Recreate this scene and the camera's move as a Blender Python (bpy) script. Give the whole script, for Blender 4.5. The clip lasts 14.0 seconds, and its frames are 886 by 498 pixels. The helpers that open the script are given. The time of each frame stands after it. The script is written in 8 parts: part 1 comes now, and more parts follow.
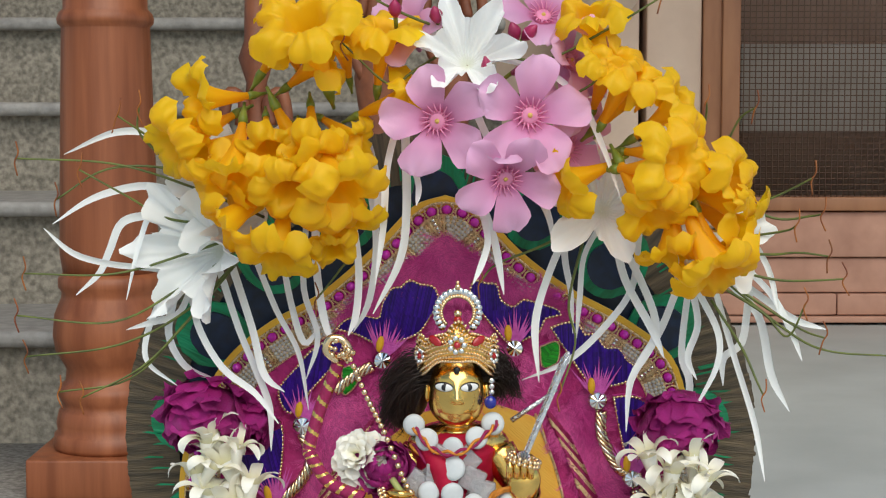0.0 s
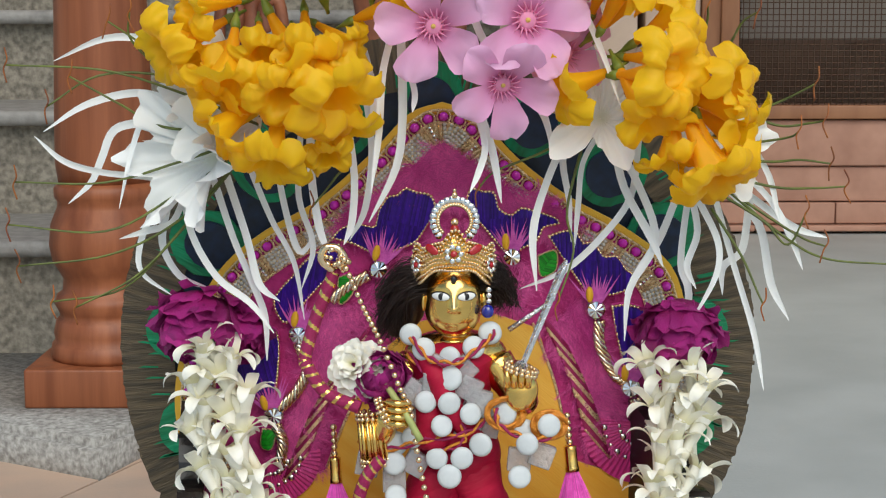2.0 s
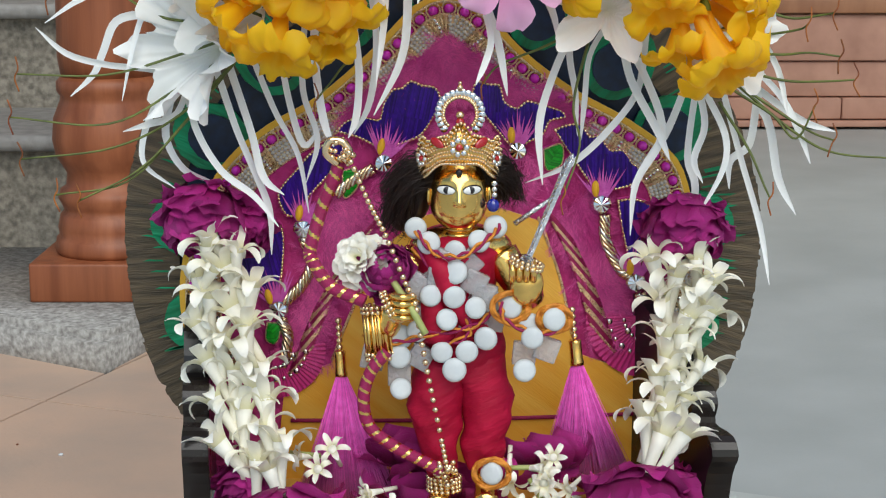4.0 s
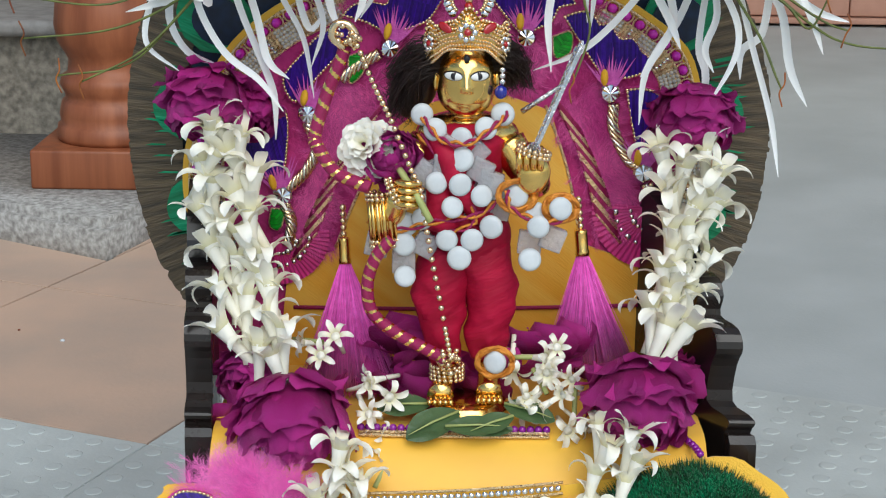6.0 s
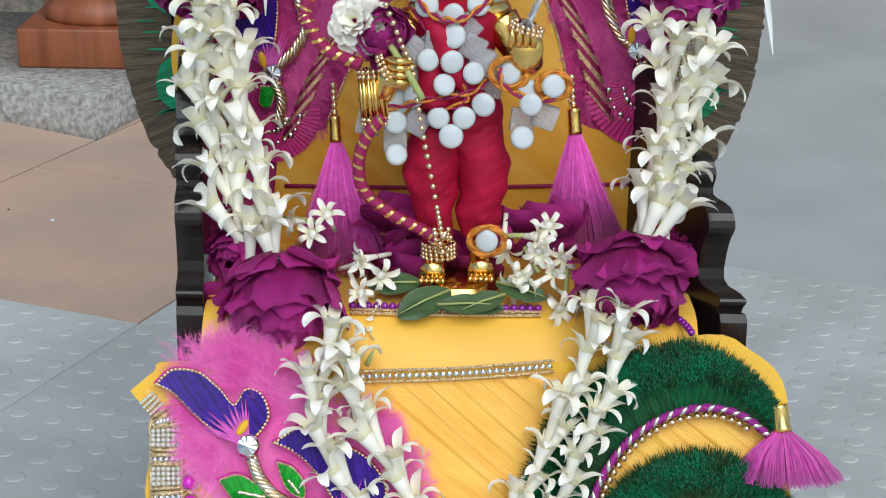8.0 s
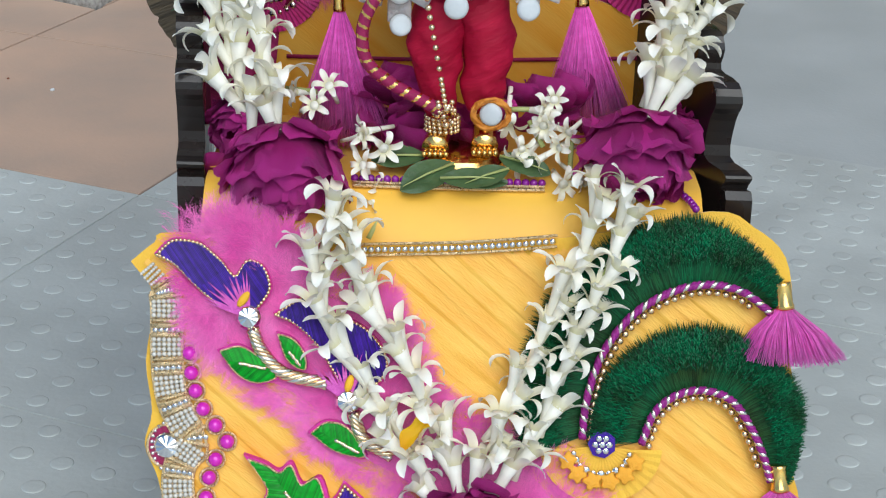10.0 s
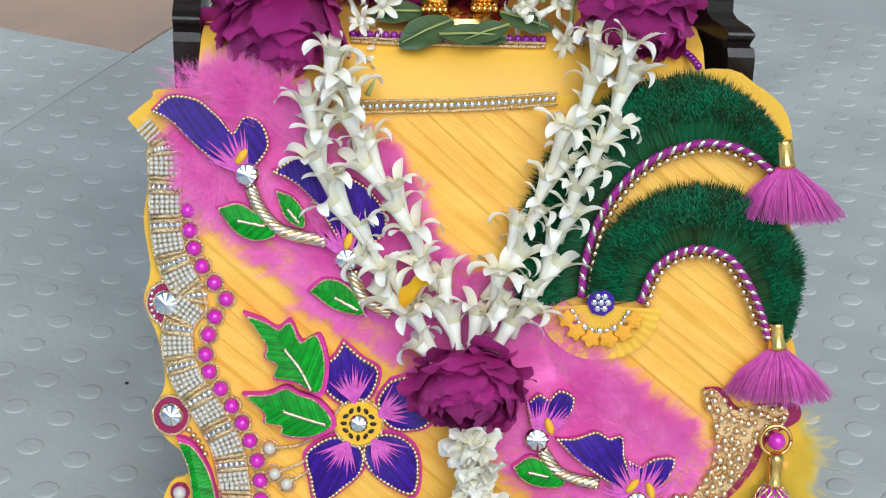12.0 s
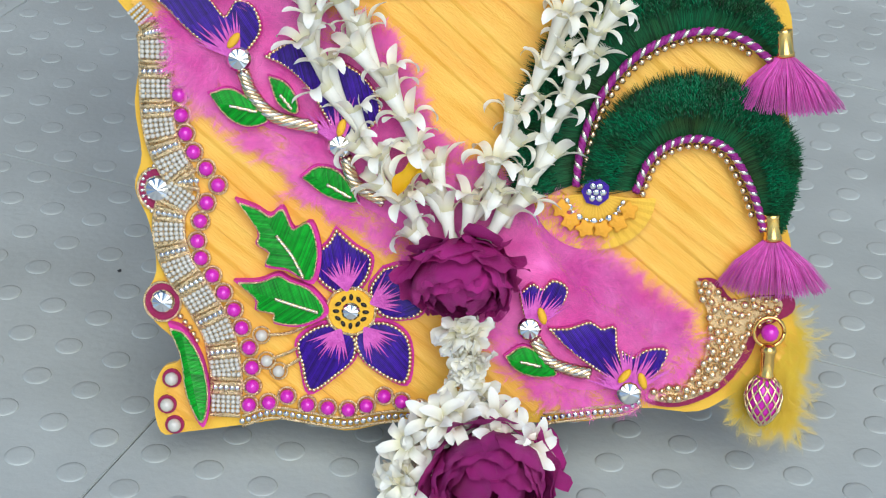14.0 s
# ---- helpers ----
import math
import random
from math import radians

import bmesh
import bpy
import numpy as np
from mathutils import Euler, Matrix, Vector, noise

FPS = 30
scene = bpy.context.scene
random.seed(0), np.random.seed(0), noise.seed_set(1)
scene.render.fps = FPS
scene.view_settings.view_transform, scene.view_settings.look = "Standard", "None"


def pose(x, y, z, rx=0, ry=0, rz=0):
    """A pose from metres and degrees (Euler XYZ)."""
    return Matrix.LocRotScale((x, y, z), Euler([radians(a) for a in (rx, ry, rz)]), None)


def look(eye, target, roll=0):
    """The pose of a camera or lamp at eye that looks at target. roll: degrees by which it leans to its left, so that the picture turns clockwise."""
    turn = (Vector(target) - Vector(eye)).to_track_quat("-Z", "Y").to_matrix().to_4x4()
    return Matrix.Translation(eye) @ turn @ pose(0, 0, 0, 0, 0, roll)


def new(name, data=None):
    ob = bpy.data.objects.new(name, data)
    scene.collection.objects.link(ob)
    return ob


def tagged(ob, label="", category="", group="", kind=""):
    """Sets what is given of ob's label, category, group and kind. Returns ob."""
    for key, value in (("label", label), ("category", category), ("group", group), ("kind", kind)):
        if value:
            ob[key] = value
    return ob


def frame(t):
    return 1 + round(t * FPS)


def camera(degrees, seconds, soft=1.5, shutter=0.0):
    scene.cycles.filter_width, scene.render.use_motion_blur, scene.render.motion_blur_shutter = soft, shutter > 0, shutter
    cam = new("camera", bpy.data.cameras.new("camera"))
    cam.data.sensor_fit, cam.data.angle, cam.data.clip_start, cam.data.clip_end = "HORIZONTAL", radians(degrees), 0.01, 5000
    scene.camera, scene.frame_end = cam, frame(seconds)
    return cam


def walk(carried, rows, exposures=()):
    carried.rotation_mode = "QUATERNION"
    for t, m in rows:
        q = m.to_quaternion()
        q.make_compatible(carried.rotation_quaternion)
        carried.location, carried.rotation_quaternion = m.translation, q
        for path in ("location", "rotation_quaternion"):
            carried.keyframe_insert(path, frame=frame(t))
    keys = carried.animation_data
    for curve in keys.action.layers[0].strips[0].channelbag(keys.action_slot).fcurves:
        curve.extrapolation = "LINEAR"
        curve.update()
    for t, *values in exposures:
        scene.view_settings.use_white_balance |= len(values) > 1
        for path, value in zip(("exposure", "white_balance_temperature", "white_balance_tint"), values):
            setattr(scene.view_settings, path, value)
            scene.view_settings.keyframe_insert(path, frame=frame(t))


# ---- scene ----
cam = camera(30.0, 14.0, soft=1.15)
PATH = [
    (0.0, -0.0000, -0.0000, 0.6000, 85.100, -0.000, 0.000),
    (0.5, 0.0001, 0.0036, 0.5998, 84.341, 0.011, -0.037),
    (1.0, 0.0004, 0.0066, 0.5989, 83.544, -0.011, -0.050),
    (1.5, 0.0008, 0.0089, 0.5987, 82.784, 0.052, -0.068),
    (2.0, 0.0008, 0.0107, 0.5982, 81.962, 0.076, -0.071),
    (2.5, 0.0007, 0.0124, 0.5979, 81.142, 0.126, -0.071),
    (3.0, 0.0006, 0.0118, 0.5977, 80.225, 0.122, -0.033),
    (5.5, -0.0016, 0.0214, 0.5924, 75.590, -0.474, 0.287),
    (6.0, -0.0023, 0.0217, 0.5911, 74.695, -0.762, 0.294),
    (6.5, -0.0029, 0.0216, 0.5911, 73.771, -0.893, 0.237),
    (7.0, -0.0030, 0.0215, 0.5902, 72.759, -0.937, 0.148),
    (7.5, -0.0035, 0.0226, 0.5892, 71.754, -0.989, 0.031),
    (8.0, -0.0031, 0.0251, 0.5886, 70.580, -0.897, -0.021),
    (10.5, -0.0048, 0.0317, 0.5835, 65.142, -1.649, 0.262),
    (11.0, -0.0060, 0.0318, 0.5823, 63.934, -1.718, 0.217),
    (11.5, -0.0077, 0.0322, 0.5812, 62.797, -1.722, 0.086),
    (12.0, -0.0080, 0.0344, 0.5805, 61.526, -1.737, 0.032),
    (12.5, -0.0072, 0.0363, 0.5788, 60.488, -1.803, 0.066),
    (13.0, -0.0068, 0.0362, 0.5755, 59.630, -1.955, 0.096),
    (13.5, -0.0070, 0.0372, 0.5739, 58.808, -2.100, 0.100),
    (14.0, -0.0051, 0.0374, 0.5727, 58.009, -2.210, 0.260),
]
EXPOSURE = 0.05
walk(cam, [(t, pose(x, y, z, rx, ry, rz)) for t, x, y, z, rx, ry, rz in PATH], exposures=[(0.0, EXPOSURE, 6550, 4), (6.0, EXPOSURE, 6080, 4), (14.0, EXPOSURE, 5900, 4)])

# ---- light: open shade in a courtyard, soft sky from above and from the viewer's side ----
world = bpy.data.worlds.new("sky")
scene.world = world
world.use_nodes = True
wn = world.node_tree.nodes
sky = wn.new("ShaderNodeTexSky")
sky.sky_type, sky.sun_disc = 'NISHITA', False
sky.sun_elevation, sky.sun_rotation = radians(44), radians(158)
world.node_tree.links.new(sky.outputs[0], wn["Background"].inputs[0])
wn["Background"].inputs[1].default_value = 0.115
sun = new("sun", bpy.data.lights.new("sun", 'SUN'))
sun.data.energy, sun.data.angle, sun.data.color = 2.3, radians(55), (1.0, 0.95, 0.88)
sun.matrix_world = look((0.45, -2.3, 3.8), (0, 0.9, 0.3))


# ---- materials ----
def mat(name, a, b=None, rough=0.5, metal=0.0, scale=60.0, bump=0.0, bscale=None, sheen=0.0, spec=0.5, rand=0.0, detail=6.0,
        stretch=(1, 1, 1), coat=0.0, sss=0.0, trans=0.0, island=0.0, turn=0.0):
    """Base colour mottled between a and b by noise, with fine relief; rand: brightness spread from object to object."""
    b = b or tuple(c * 0.75 for c in a)
    m = bpy.data.materials.new(name)
    m.use_nodes = True
    n, l = m.node_tree.nodes, m.node_tree.links
    p = n["Principled BSDF"]
    co = n.new("ShaderNodeTexCoord")
    mp = n.new("ShaderNodeMapping")
    mp.inputs["Scale"].default_value = stretch
    tu = n.new("ShaderNodeMapping")
    tu.inputs["Rotation"].default_value = (0, radians(turn), 0)
    l.new(co.outputs["Object"], tu.inputs[0])
    l.new(tu.outputs[0], mp.inputs[0])
    no = n.new("ShaderNodeTexNoise")
    no.inputs["Scale"].default_value, no.inputs["Detail"].default_value = scale, detail
    l.new(mp.outputs[0], no.inputs["Vector"])
    ra = n.new("ShaderNodeValToRGB")
    ra.color_ramp.elements[0].position, ra.color_ramp.elements[1].position = 0.32, 0.68
    ra.color_ramp.elements[0].color, ra.color_ramp.elements[1].color = (*b, 1), (*a, 1)
    l.new(no.outputs[0], ra.inputs[0])
    col = ra.outputs[0]
    if rand:
        oi, mr, hs = n.new("ShaderNodeObjectInfo"), n.new("ShaderNodeMapRange"), n.new("ShaderNodeHueSaturation")
        mr.inputs["To Min"].default_value, mr.inputs["To Max"].default_value = 1 - rand, 1 + rand
        l.new(oi.outputs["Random"], mr.inputs[0])
        l.new(mr.outputs[0], hs.inputs["Value"])
        l.new(col, hs.inputs["Color"])
        col = hs.outputs[0]
    if island:
        ge, mr2, hs2 = n.new("ShaderNodeNewGeometry"), n.new("ShaderNodeMapRange"), n.new("ShaderNodeHueSaturation")
        mr2.inputs["To Min"].default_value, mr2.inputs["To Max"].default_value = 1 - island, 1 + island
        l.new(ge.outputs["Random Per Island"], mr2.inputs[0])
        l.new(mr2.outputs[0], hs2.inputs["Value"])
        l.new(col, hs2.inputs["Color"])
        col = hs2.outputs[0]
    l.new(col, p.inputs["Base Color"])
    rr = n.new("ShaderNodeMapRange")
    rr.inputs["To Min"].default_value, rr.inputs["To Max"].default_value = rough * 0.85, min(1, rough * 1.15)
    l.new(no.outputs[0], rr.inputs[0])
    l.new(rr.outputs[0], p.inputs["Roughness"])
    p.inputs["Metallic"].default_value = metal
    p.inputs["Specular IOR Level"].default_value = spec
    p.inputs["Sheen Weight"].default_value = sheen
    p.inputs["Coat Weight"].default_value = coat
    if sss:
        p.inputs["Subsurface Weight"].default_value = sss
        p.inputs["Subsurface Radius"].default_value = (0.004, 0.003, 0.002)
        p.inputs["Subsurface Scale"].default_value = 0.6
    if trans:
        p.inputs["Transmission Weight"].default_value = trans
    if bump:
        n2 = n.new("ShaderNodeTexNoise")
        n2.inputs["Scale"].default_value, n2.inputs["Detail"].default_value = bscale or scale * 3, 5
        l.new(mp.outputs[0], n2.inputs["Vector"])
        bu = n.new("ShaderNodeBump")
        bu.inputs["Strength"].default_value, bu.inputs["Distance"].default_value = bump, 0.002
        l.new(n2.outputs[0], bu.inputs["Height"])
        l.new(bu.outputs[0], p.inputs["Normal"])
    return m


M = {}
M["floor"] = mat("weathered_stone_floor", (0.445, 0.465, 0.45), (0.37, 0.39, 0.375), 0.6, scale=5, bump=0.25, bscale=160)
M["tile"] = mat("grey_tactile_tile", (0.52, 0.545, 0.515), (0.42, 0.44, 0.415), 0.5, scale=9, bump=0.2, bscale=200, rand=0.05)
M["orange_tile"] = mat("salmon_sandstone_tile", (0.57, 0.39, 0.28), (0.44, 0.33, 0.255), 0.6, scale=7, bump=0.2, bscale=150)
M["granite"] = mat("pebbled_grey_stone", (0.32, 0.28, 0.22), (0.13, 0.11, 0.085), 0.8, scale=85, bump=0.9, bscale=110, detail=3)
M["tread"] = mat("smooth_grey_stone", (0.31, 0.29, 0.265), (0.20, 0.185, 0.17), 0.6, scale=45, bump=0.5)
M["slab"] = mat("speckled_worn_stone", (0.42, 0.40, 0.37), (0.17, 0.155, 0.14), 0.7, scale=130, bump=0.7, bscale=160, detail=8)
M["post_wood"] = mat("varnished_red_wood", (0.31, 0.100, 0.040), (0.18, 0.050, 0.018), 0.45, scale=45, bump=0.25, stretch=(1, 1, 0.06), spec=0.4)
M["carved_wood"] = mat("carved_dark_red_wood", (0.26, 0.085, 0.035), (0.14, 0.04, 0.018), 0.5, scale=30, bump=0.3)
M["sandstone"] = mat("pink_sandstone", (0.50, 0.27, 0.19), (0.38, 0.19, 0.13), 0.75, scale=12, bump=0.3, rand=0.08)
M["beige_stone"] = mat("beige_sandstone", (0.64, 0.48, 0.37), (0.54, 0.39, 0.30), 0.75, scale=8, bump=0.3)
M["frame_wood"] = mat("brown_window_wood", (0.36, 0.16, 0.075), (0.25, 0.10, 0.045), 0.5, scale=20, bump=0.2, stretch=(1, 1, 0.2))
M["room"] = mat("brown_room_wall", (0.50, 0.34, 0.27), (0.40, 0.26, 0.20), 0.8, scale=6)
M["wire"] = mat("rusty_wire", (0.17, 0.09, 0.055), (0.10, 0.05, 0.03), 0.6, scale=200)
M["pale_panel"] = mat("dusty_grey_board", (0.42, 0.37, 0.33), (0.34, 0.30, 0.26), 0.7, scale=8)
M["plaster"] = mat("plain_plaster", (0.64, 0.56, 0.48), (0.56, 0.48, 0.41), 0.8, scale=10)


# ---- mesh helpers ----
def mesh_of(name, verts, faces, material, smooth=True):
    me = bpy.data.meshes.new(name)
    me.from_pydata([tuple(v) for v in verts], [], faces)
    for m in (material if isinstance(material, (list, tuple)) else [material]):
        me.materials.append(m)
    if smooth:
        me.shade_smooth()
    me.update()
    return me


def bm_mesh(name, bm, material, smooth=True):
    me = bpy.data.meshes.new(name)
    bmesh.ops.recalc_face_normals(bm, faces=bm.faces)
    bm.to_mesh(me)
    bm.free()
    for m in (material if isinstance(material, (list, tuple)) else [material]):
        me.materials.append(m)
    if smooth:
        me.shade_smooth()
    return me


def child(name, me, parent, m=None, label=""):
    ob = new(name, me)
    ob.parent = parent
    if m is not None:
        ob.matrix_basis = m
    return tagged(ob, label)


def part(name, bm, material, parent, label="", smooth=True):
    return child(name, bm_mesh(name, bm, material, smooth), parent, None, label)


def thing(name, label, category, at=(0, 0, 0), group="", kind=""):
    ob = new(name)
    ob.empty_display_size = 0.02
    ob.location = at
    return tagged(ob, label, category, group, kind)


def box(bm, x0, x1, y0, y1, z0, z1, bevel=0.0):
    r = bmesh.ops.create_cube(bm, size=1, matrix=Matrix.LocRotScale(((x0 + x1) / 2, (y0 + y1) / 2, (z0 + z1) / 2), None, (x1 - x0, y1 - y0, z1 - z0)))
    if bevel:
        es = list({e for v in r["verts"] for e in v.link_edges})
        bmesh.ops.bevel(bm, geom=es, offset=bevel, segments=2, affect='EDGES', profile=0.6)
    return bm


def boxed(*a, bevel=0.0):
    return box(bmesh.new(), *a, bevel=bevel)


def prism(bm, poly, to3, h0, h1, bevel=0.0):
    """A slab with outline poly (2D); to3(u, v, h) gives its places."""
    lo = [bm.verts.new(to3(u, v, h0)) for u, v in poly]
    hi = [bm.verts.new(to3(u, v, h1)) for u, v in poly]
    f = [bm.faces.new(hi), bm.faces.new(lo[::-1])]
    k = len(poly)
    for i in range(k):
        f.append(bm.faces.new((lo[i], lo[(i + 1) % k], hi[(i + 1) % k], hi[i])))
    bm.normal_update()
    if bevel:
        bmesh.ops.bevel(bm, geom=list(f[0].edges), offset=bevel, segments=2, affect='EDGES')
    return bm


def lathe_data(profile, seg=24):
    """profile: (radius, height) from the bottom up."""
    vs, fs = [], []
    for r, h in profile:
        for i in range(seg):
            a = 2 * math.pi * i / seg
            vs.append((r * math.cos(a), r * math.sin(a), h))
    for j in range(len(profile) - 1):
        for i in range(seg):
            k = (i + 1) % seg
            fs.append((j * seg + i, j * seg + k, (j + 1) * seg + k, (j + 1) * seg + i))
    fs.append(tuple(range(seg))[::-1])
    fs.append(tuple(range((len(profile) - 1) * seg, len(profile) * seg)))
    return vs, fs


def smooth_path(pts, n=6):
    """Catmull-Rom through pts."""
    p = [Vector(q) for q in pts]
    p = [2 * p[0] - p[1]] + p + [2 * p[-1] - p[-2]]
    out = []
    for i in range(1, len(p) - 2):
        a, b, c, d = p[i - 1:i + 3]
        for k in range(n):
            t = k / n
            out.append(0.5 * ((2 * b) + (c - a) * t + (2 * a - 5 * b + 4 * c - d) * t * t + (3 * b - a - 3 * c + d) * t ** 3))
    out.append(p[-2])
    return out


def tube_data(pts, radii, seg=6, base=0):
    """A round tube along pts; radii: one number or one for each point."""
    pts = [Vector(q) for q in pts]
    k = len(pts)
    rad = radii if isinstance(radii, (list, tuple)) else [radii] * k
    vs, fs = [], []
    side = None
    for i, q in enumerate(pts):
        d = (pts[min(i + 1, k - 1)] - pts[max(i - 1, 0)]).normalized()
        if side is None:
            side = d.orthogonal().normalized()
        else:
            side = (side - d * side.dot(d)).normalized()
        up = d.cross(side)
        for j in range(seg):
            a = 2 * math.pi * j / seg
            vs.append(q + (side * math.cos(a) + up * math.sin(a)) * rad[i])
    for i in range(k - 1):
        for j in range(seg):
            m = (j + 1) % seg
            fs.append((base + i * seg + j, base + i * seg + m, base + (i + 1) * seg + m, base + (i + 1) * seg + j))
    fs.append(tuple(base + j for j in range(seg))[::-1])
    fs.append(tuple(base + (k - 1) * seg + j for j in range(seg)))
    return vs, fs


class Pile:
    """Gathers pieces into one mesh."""
    def __init__(self):
        self.v, self.f, self.mi = [], [], []

    def add(self, vs, fs, m=None, slot=0):
        b = len(self.v)
        self.v += [m @ Vector(q) for q in vs] if m is not None else [Vector(q) for q in vs]
        self.f += [tuple(b + i for i in f) for f in fs]
        self.mi += [slot] * len(fs)
        return self

    def mesh(self, name, material, smooth=True):
        me = mesh_of(name, self.v, self.f, material, smooth)
        if any(self.mi):
            me.polygons.foreach_set("material_index", self.mi)
        return me


# ---- the place: ground, tiles, steps, post, wall ----
TURN = radians(-22)
ux, uy = Vector((math.cos(TURN), math.sin(TURN), 0)), Vector((-math.sin(TURN), math.cos(TURN), 0))
CORNER = Vector((-0.280, 1.472, 0))

bm = bmesh.new()
bmesh.ops.create_grid(bm, x_segments=1, y_segments=1, size=400, matrix=Matrix.Translation((0, 0, -0.006)))
ground = tagged(new("ground", bm_mesh("ground", bm, M["floor"], False)), "weathered grey stone paving of a courtyard", "ground", kind="structure")


def on_floor(u, v, h):
    return CORNER + ux * u + uy * v + Vector((0, 0, h))


def floor_tile(u, v, w, d, material, label, bumps):
    p = Pile()
    b = bmesh.new()
    e = 0.0004 if bumps else 0.0016
    prism(b, [(u + e, v + e), (u + w - e, v + e), (u + w - e, v + d - e), (u + e, v + d - e)], on_floor, -0.02, 0.0, 0.0006)
    if bumps:
        vs, fs = lathe_data([(0.0084, -0.001), (0.0080, 0.0003), (0.0072, 0.0006), (0.0050, 0.0007)], 18)
        n = round(w / 0.0323)
        step = w / n
        for i in range(n):
            for j in range(round(d / step)):
                p.add(vs, fs, Matrix.Translation(on_floor(u + (i + 0.5) * step, v + (j + 0.5) * step, 0)))
    t = part("tile", b, material, ground, label, False)
    if bumps:
        child("raised_dots", p.mesh("raised_dots", material), t)


TILE = 0.388
for i in range(-3, 5):
    for j in range(-3, 3):
        u, v = i * TILE, j * TILE
        if j >= 0 and i < 0:
            floor_tile(u, v, TILE, TILE, M["orange_tile"], "salmon sandstone tile", False)
        elif j < 0 or j < 1:
            floor_tile(u, v, TILE, TILE, M["tile"], "grey tile with raised round dots", True)

# steps of pebbled stone with smooth rounded treads
stairs = thing("stone_steps", "grey stone steps with pebbled risers and rounded smooth treads", "stairs", (-1.0, 2.7, 0), kind="structure")
stairs.location = (0, 0, 0)
RISE, FACES, TOPS = 0.19, (2.68, 3.02, 3.38, 3.75, 4.12), (0.24, 0.43, 0.61, 0.80, 0.99)
for f, z in zip(FACES, TOPS):
    part("riser", boxed(-3.0, 0.12, f, 4.6, z - 0.22, z - 0.028), M["granite"], stairs, smooth=False)
    part("tread", boxed(-3.0, 0.14, f - 0.035, f + 0.42, z - 0.028, z, bevel=0.011), M["tread"], stairs)
bm = bmesh.new()
prism(bm, [(-3.0, 2.3), (-0.61, 2.2), (-0.445, 2.10), (-0.40, 2.24), (-0.36, 2.69), (-3.0, 2.69)], lambda u, v, h: Vector((u, v, h)), -0.02, 0.05, 0.012)
tagged(new("stone_slab", bm_mesh("stone_slab", bm, M["slab"])), "worn grey stone landing slab under a wooden post", "slab", kind="structure")

# turned wooden post
post = thing("wooden_post", "turned varnished red wooden post standing on a stone slab", "post", (-0.484, 2.39, 0.05))
part("plinth", boxed(-0.103, 0.103, -0.103, 0.103, 0, 0.056, bevel=0.004), M["post_wood"], post)
rings = [(0.083, 0.056), (0.085, 0.062), (0.083, 0.078), (0.078, 0.082), (0.080, 0.094), (0.076, 0.112), (0.070, 0.118), (0.072, 0.125), (0.078, 0.137), (0.074, 0.149),
         (0.066, 0.154), (0.064, 0.172), (0.069, 0.182), (0.079, 0.199), (0.083, 0.222), (0.080, 0.252), (0.070, 0.276), (0.069, 0.284), (0.074, 0.292), (0.074, 0.304), (0.067, 0.312)]
part("turned_base", bmesh.new(), M["post_wood"], post).data = mesh_of("turned_base", *lathe_data(rings, 40), M["post_wood"])
shaft = [(0.067, 0.312), (0.071, 0.34), (0.070, 0.40), (0.063, 0.662), (0.063, 0.664), (0.068, 0.669), (0.069, 0.676), (0.066, 0.684), (0.060, 0.69), (0.056, 0.95), (0.056, 2.2)]
child("shaft", mesh_of("shaft", *lathe_data(shaft, 40), M["post_wood"]), post)

# carved balusters beside the steps
for k, (x, y, lab) in enumerate(((-0.305, 2.72, ""), (0.02, 3.0, ""), (-0.12, 2.95, ""))):
    bal = thing("carved_baluster", "carved dark red wooden baluster beside the stone steps", "baluster", (x, y, 0.24 if k == 0 else 0.43), group="carved balusters")
    prof = [(0.03, 0), (0.032, 0.05), (0.018, 0.07), (0.026, 0.14), (0.038, 0.22), (0.024, 0.33), (0.017, 0.40), (0.030, 0.44), (0.020, 0.47), (0.017, 0.6), (0.030, 0.7), (0.03, 0.9)]
    child("turning", mesh_of("turning", *lathe_data(prof, 20), M["carved_wood"]), bal)
    for s in (-1, 1):
        path = smooth_path([(s * 0.02, -0.02, 0.22), (s * 0.05, -0.02, 0.30), (s * 0.045, -0.02, 0.38), (s * 0.02, -0.02, 0.37), (s * 0.025, -0.02, 0.33)], 5)
        child("scroll", mesh_of("scroll", *tube_data(path, 0.010, 8), M["carved_wood"]), bal)

# wall with a barred window
WY = 4.60
wall = thing("wall_east", "sandstone wall with a plinth of pink courses and a meshed window", "wall", (0, 0, 0), kind="structure")
course_z = (0.0, 0.020, 0.082, 0.182, 0.312)
rng = random.Random(4)
for k in range(4):
    z0, z1 = course_z[k], course_z[k + 1]
    x = 0.28
    while x < 4.0:
        w = rng.uniform(0.5, 0.9)
        part("stone", boxed(x + 0.0015, x + w - 0.0015, WY - (0.03 if k == 0 else (0.012 if k % 2 else 0.0)), WY + 0.25, z0 + 0.0015, z1 - 0.0015, bevel=0.004), M["sandstone"], wall)
        x += w
part("pilaster", boxed(0.34, 0.535, WY - 0.06, WY + 0.2, 0.30, 3.2, bevel=0.006), M["beige_stone"], wall)
part("pilaster", boxed(0.56, 0.712, WY - 0.02, WY + 0.2, 0.30, 3.2, bevel=0.006), M["beige_stone"], wall)
bm = bmesh.new()
prism(bm, [(0.40, 0.74), (0.54, 0.90), (0.54, 1.3), (0.34, 1.3), (0.34, 0.70)], lambda u, v, h: Vector((u, WY - h, v)), 0.06, 0.10)
part("bracket", bm, M["beige_stone"], wall)
part("wall_above", boxed(0.3, 4.0, WY, WY + 0.2, 1.7, 3.2), M["beige_stone"], wall)
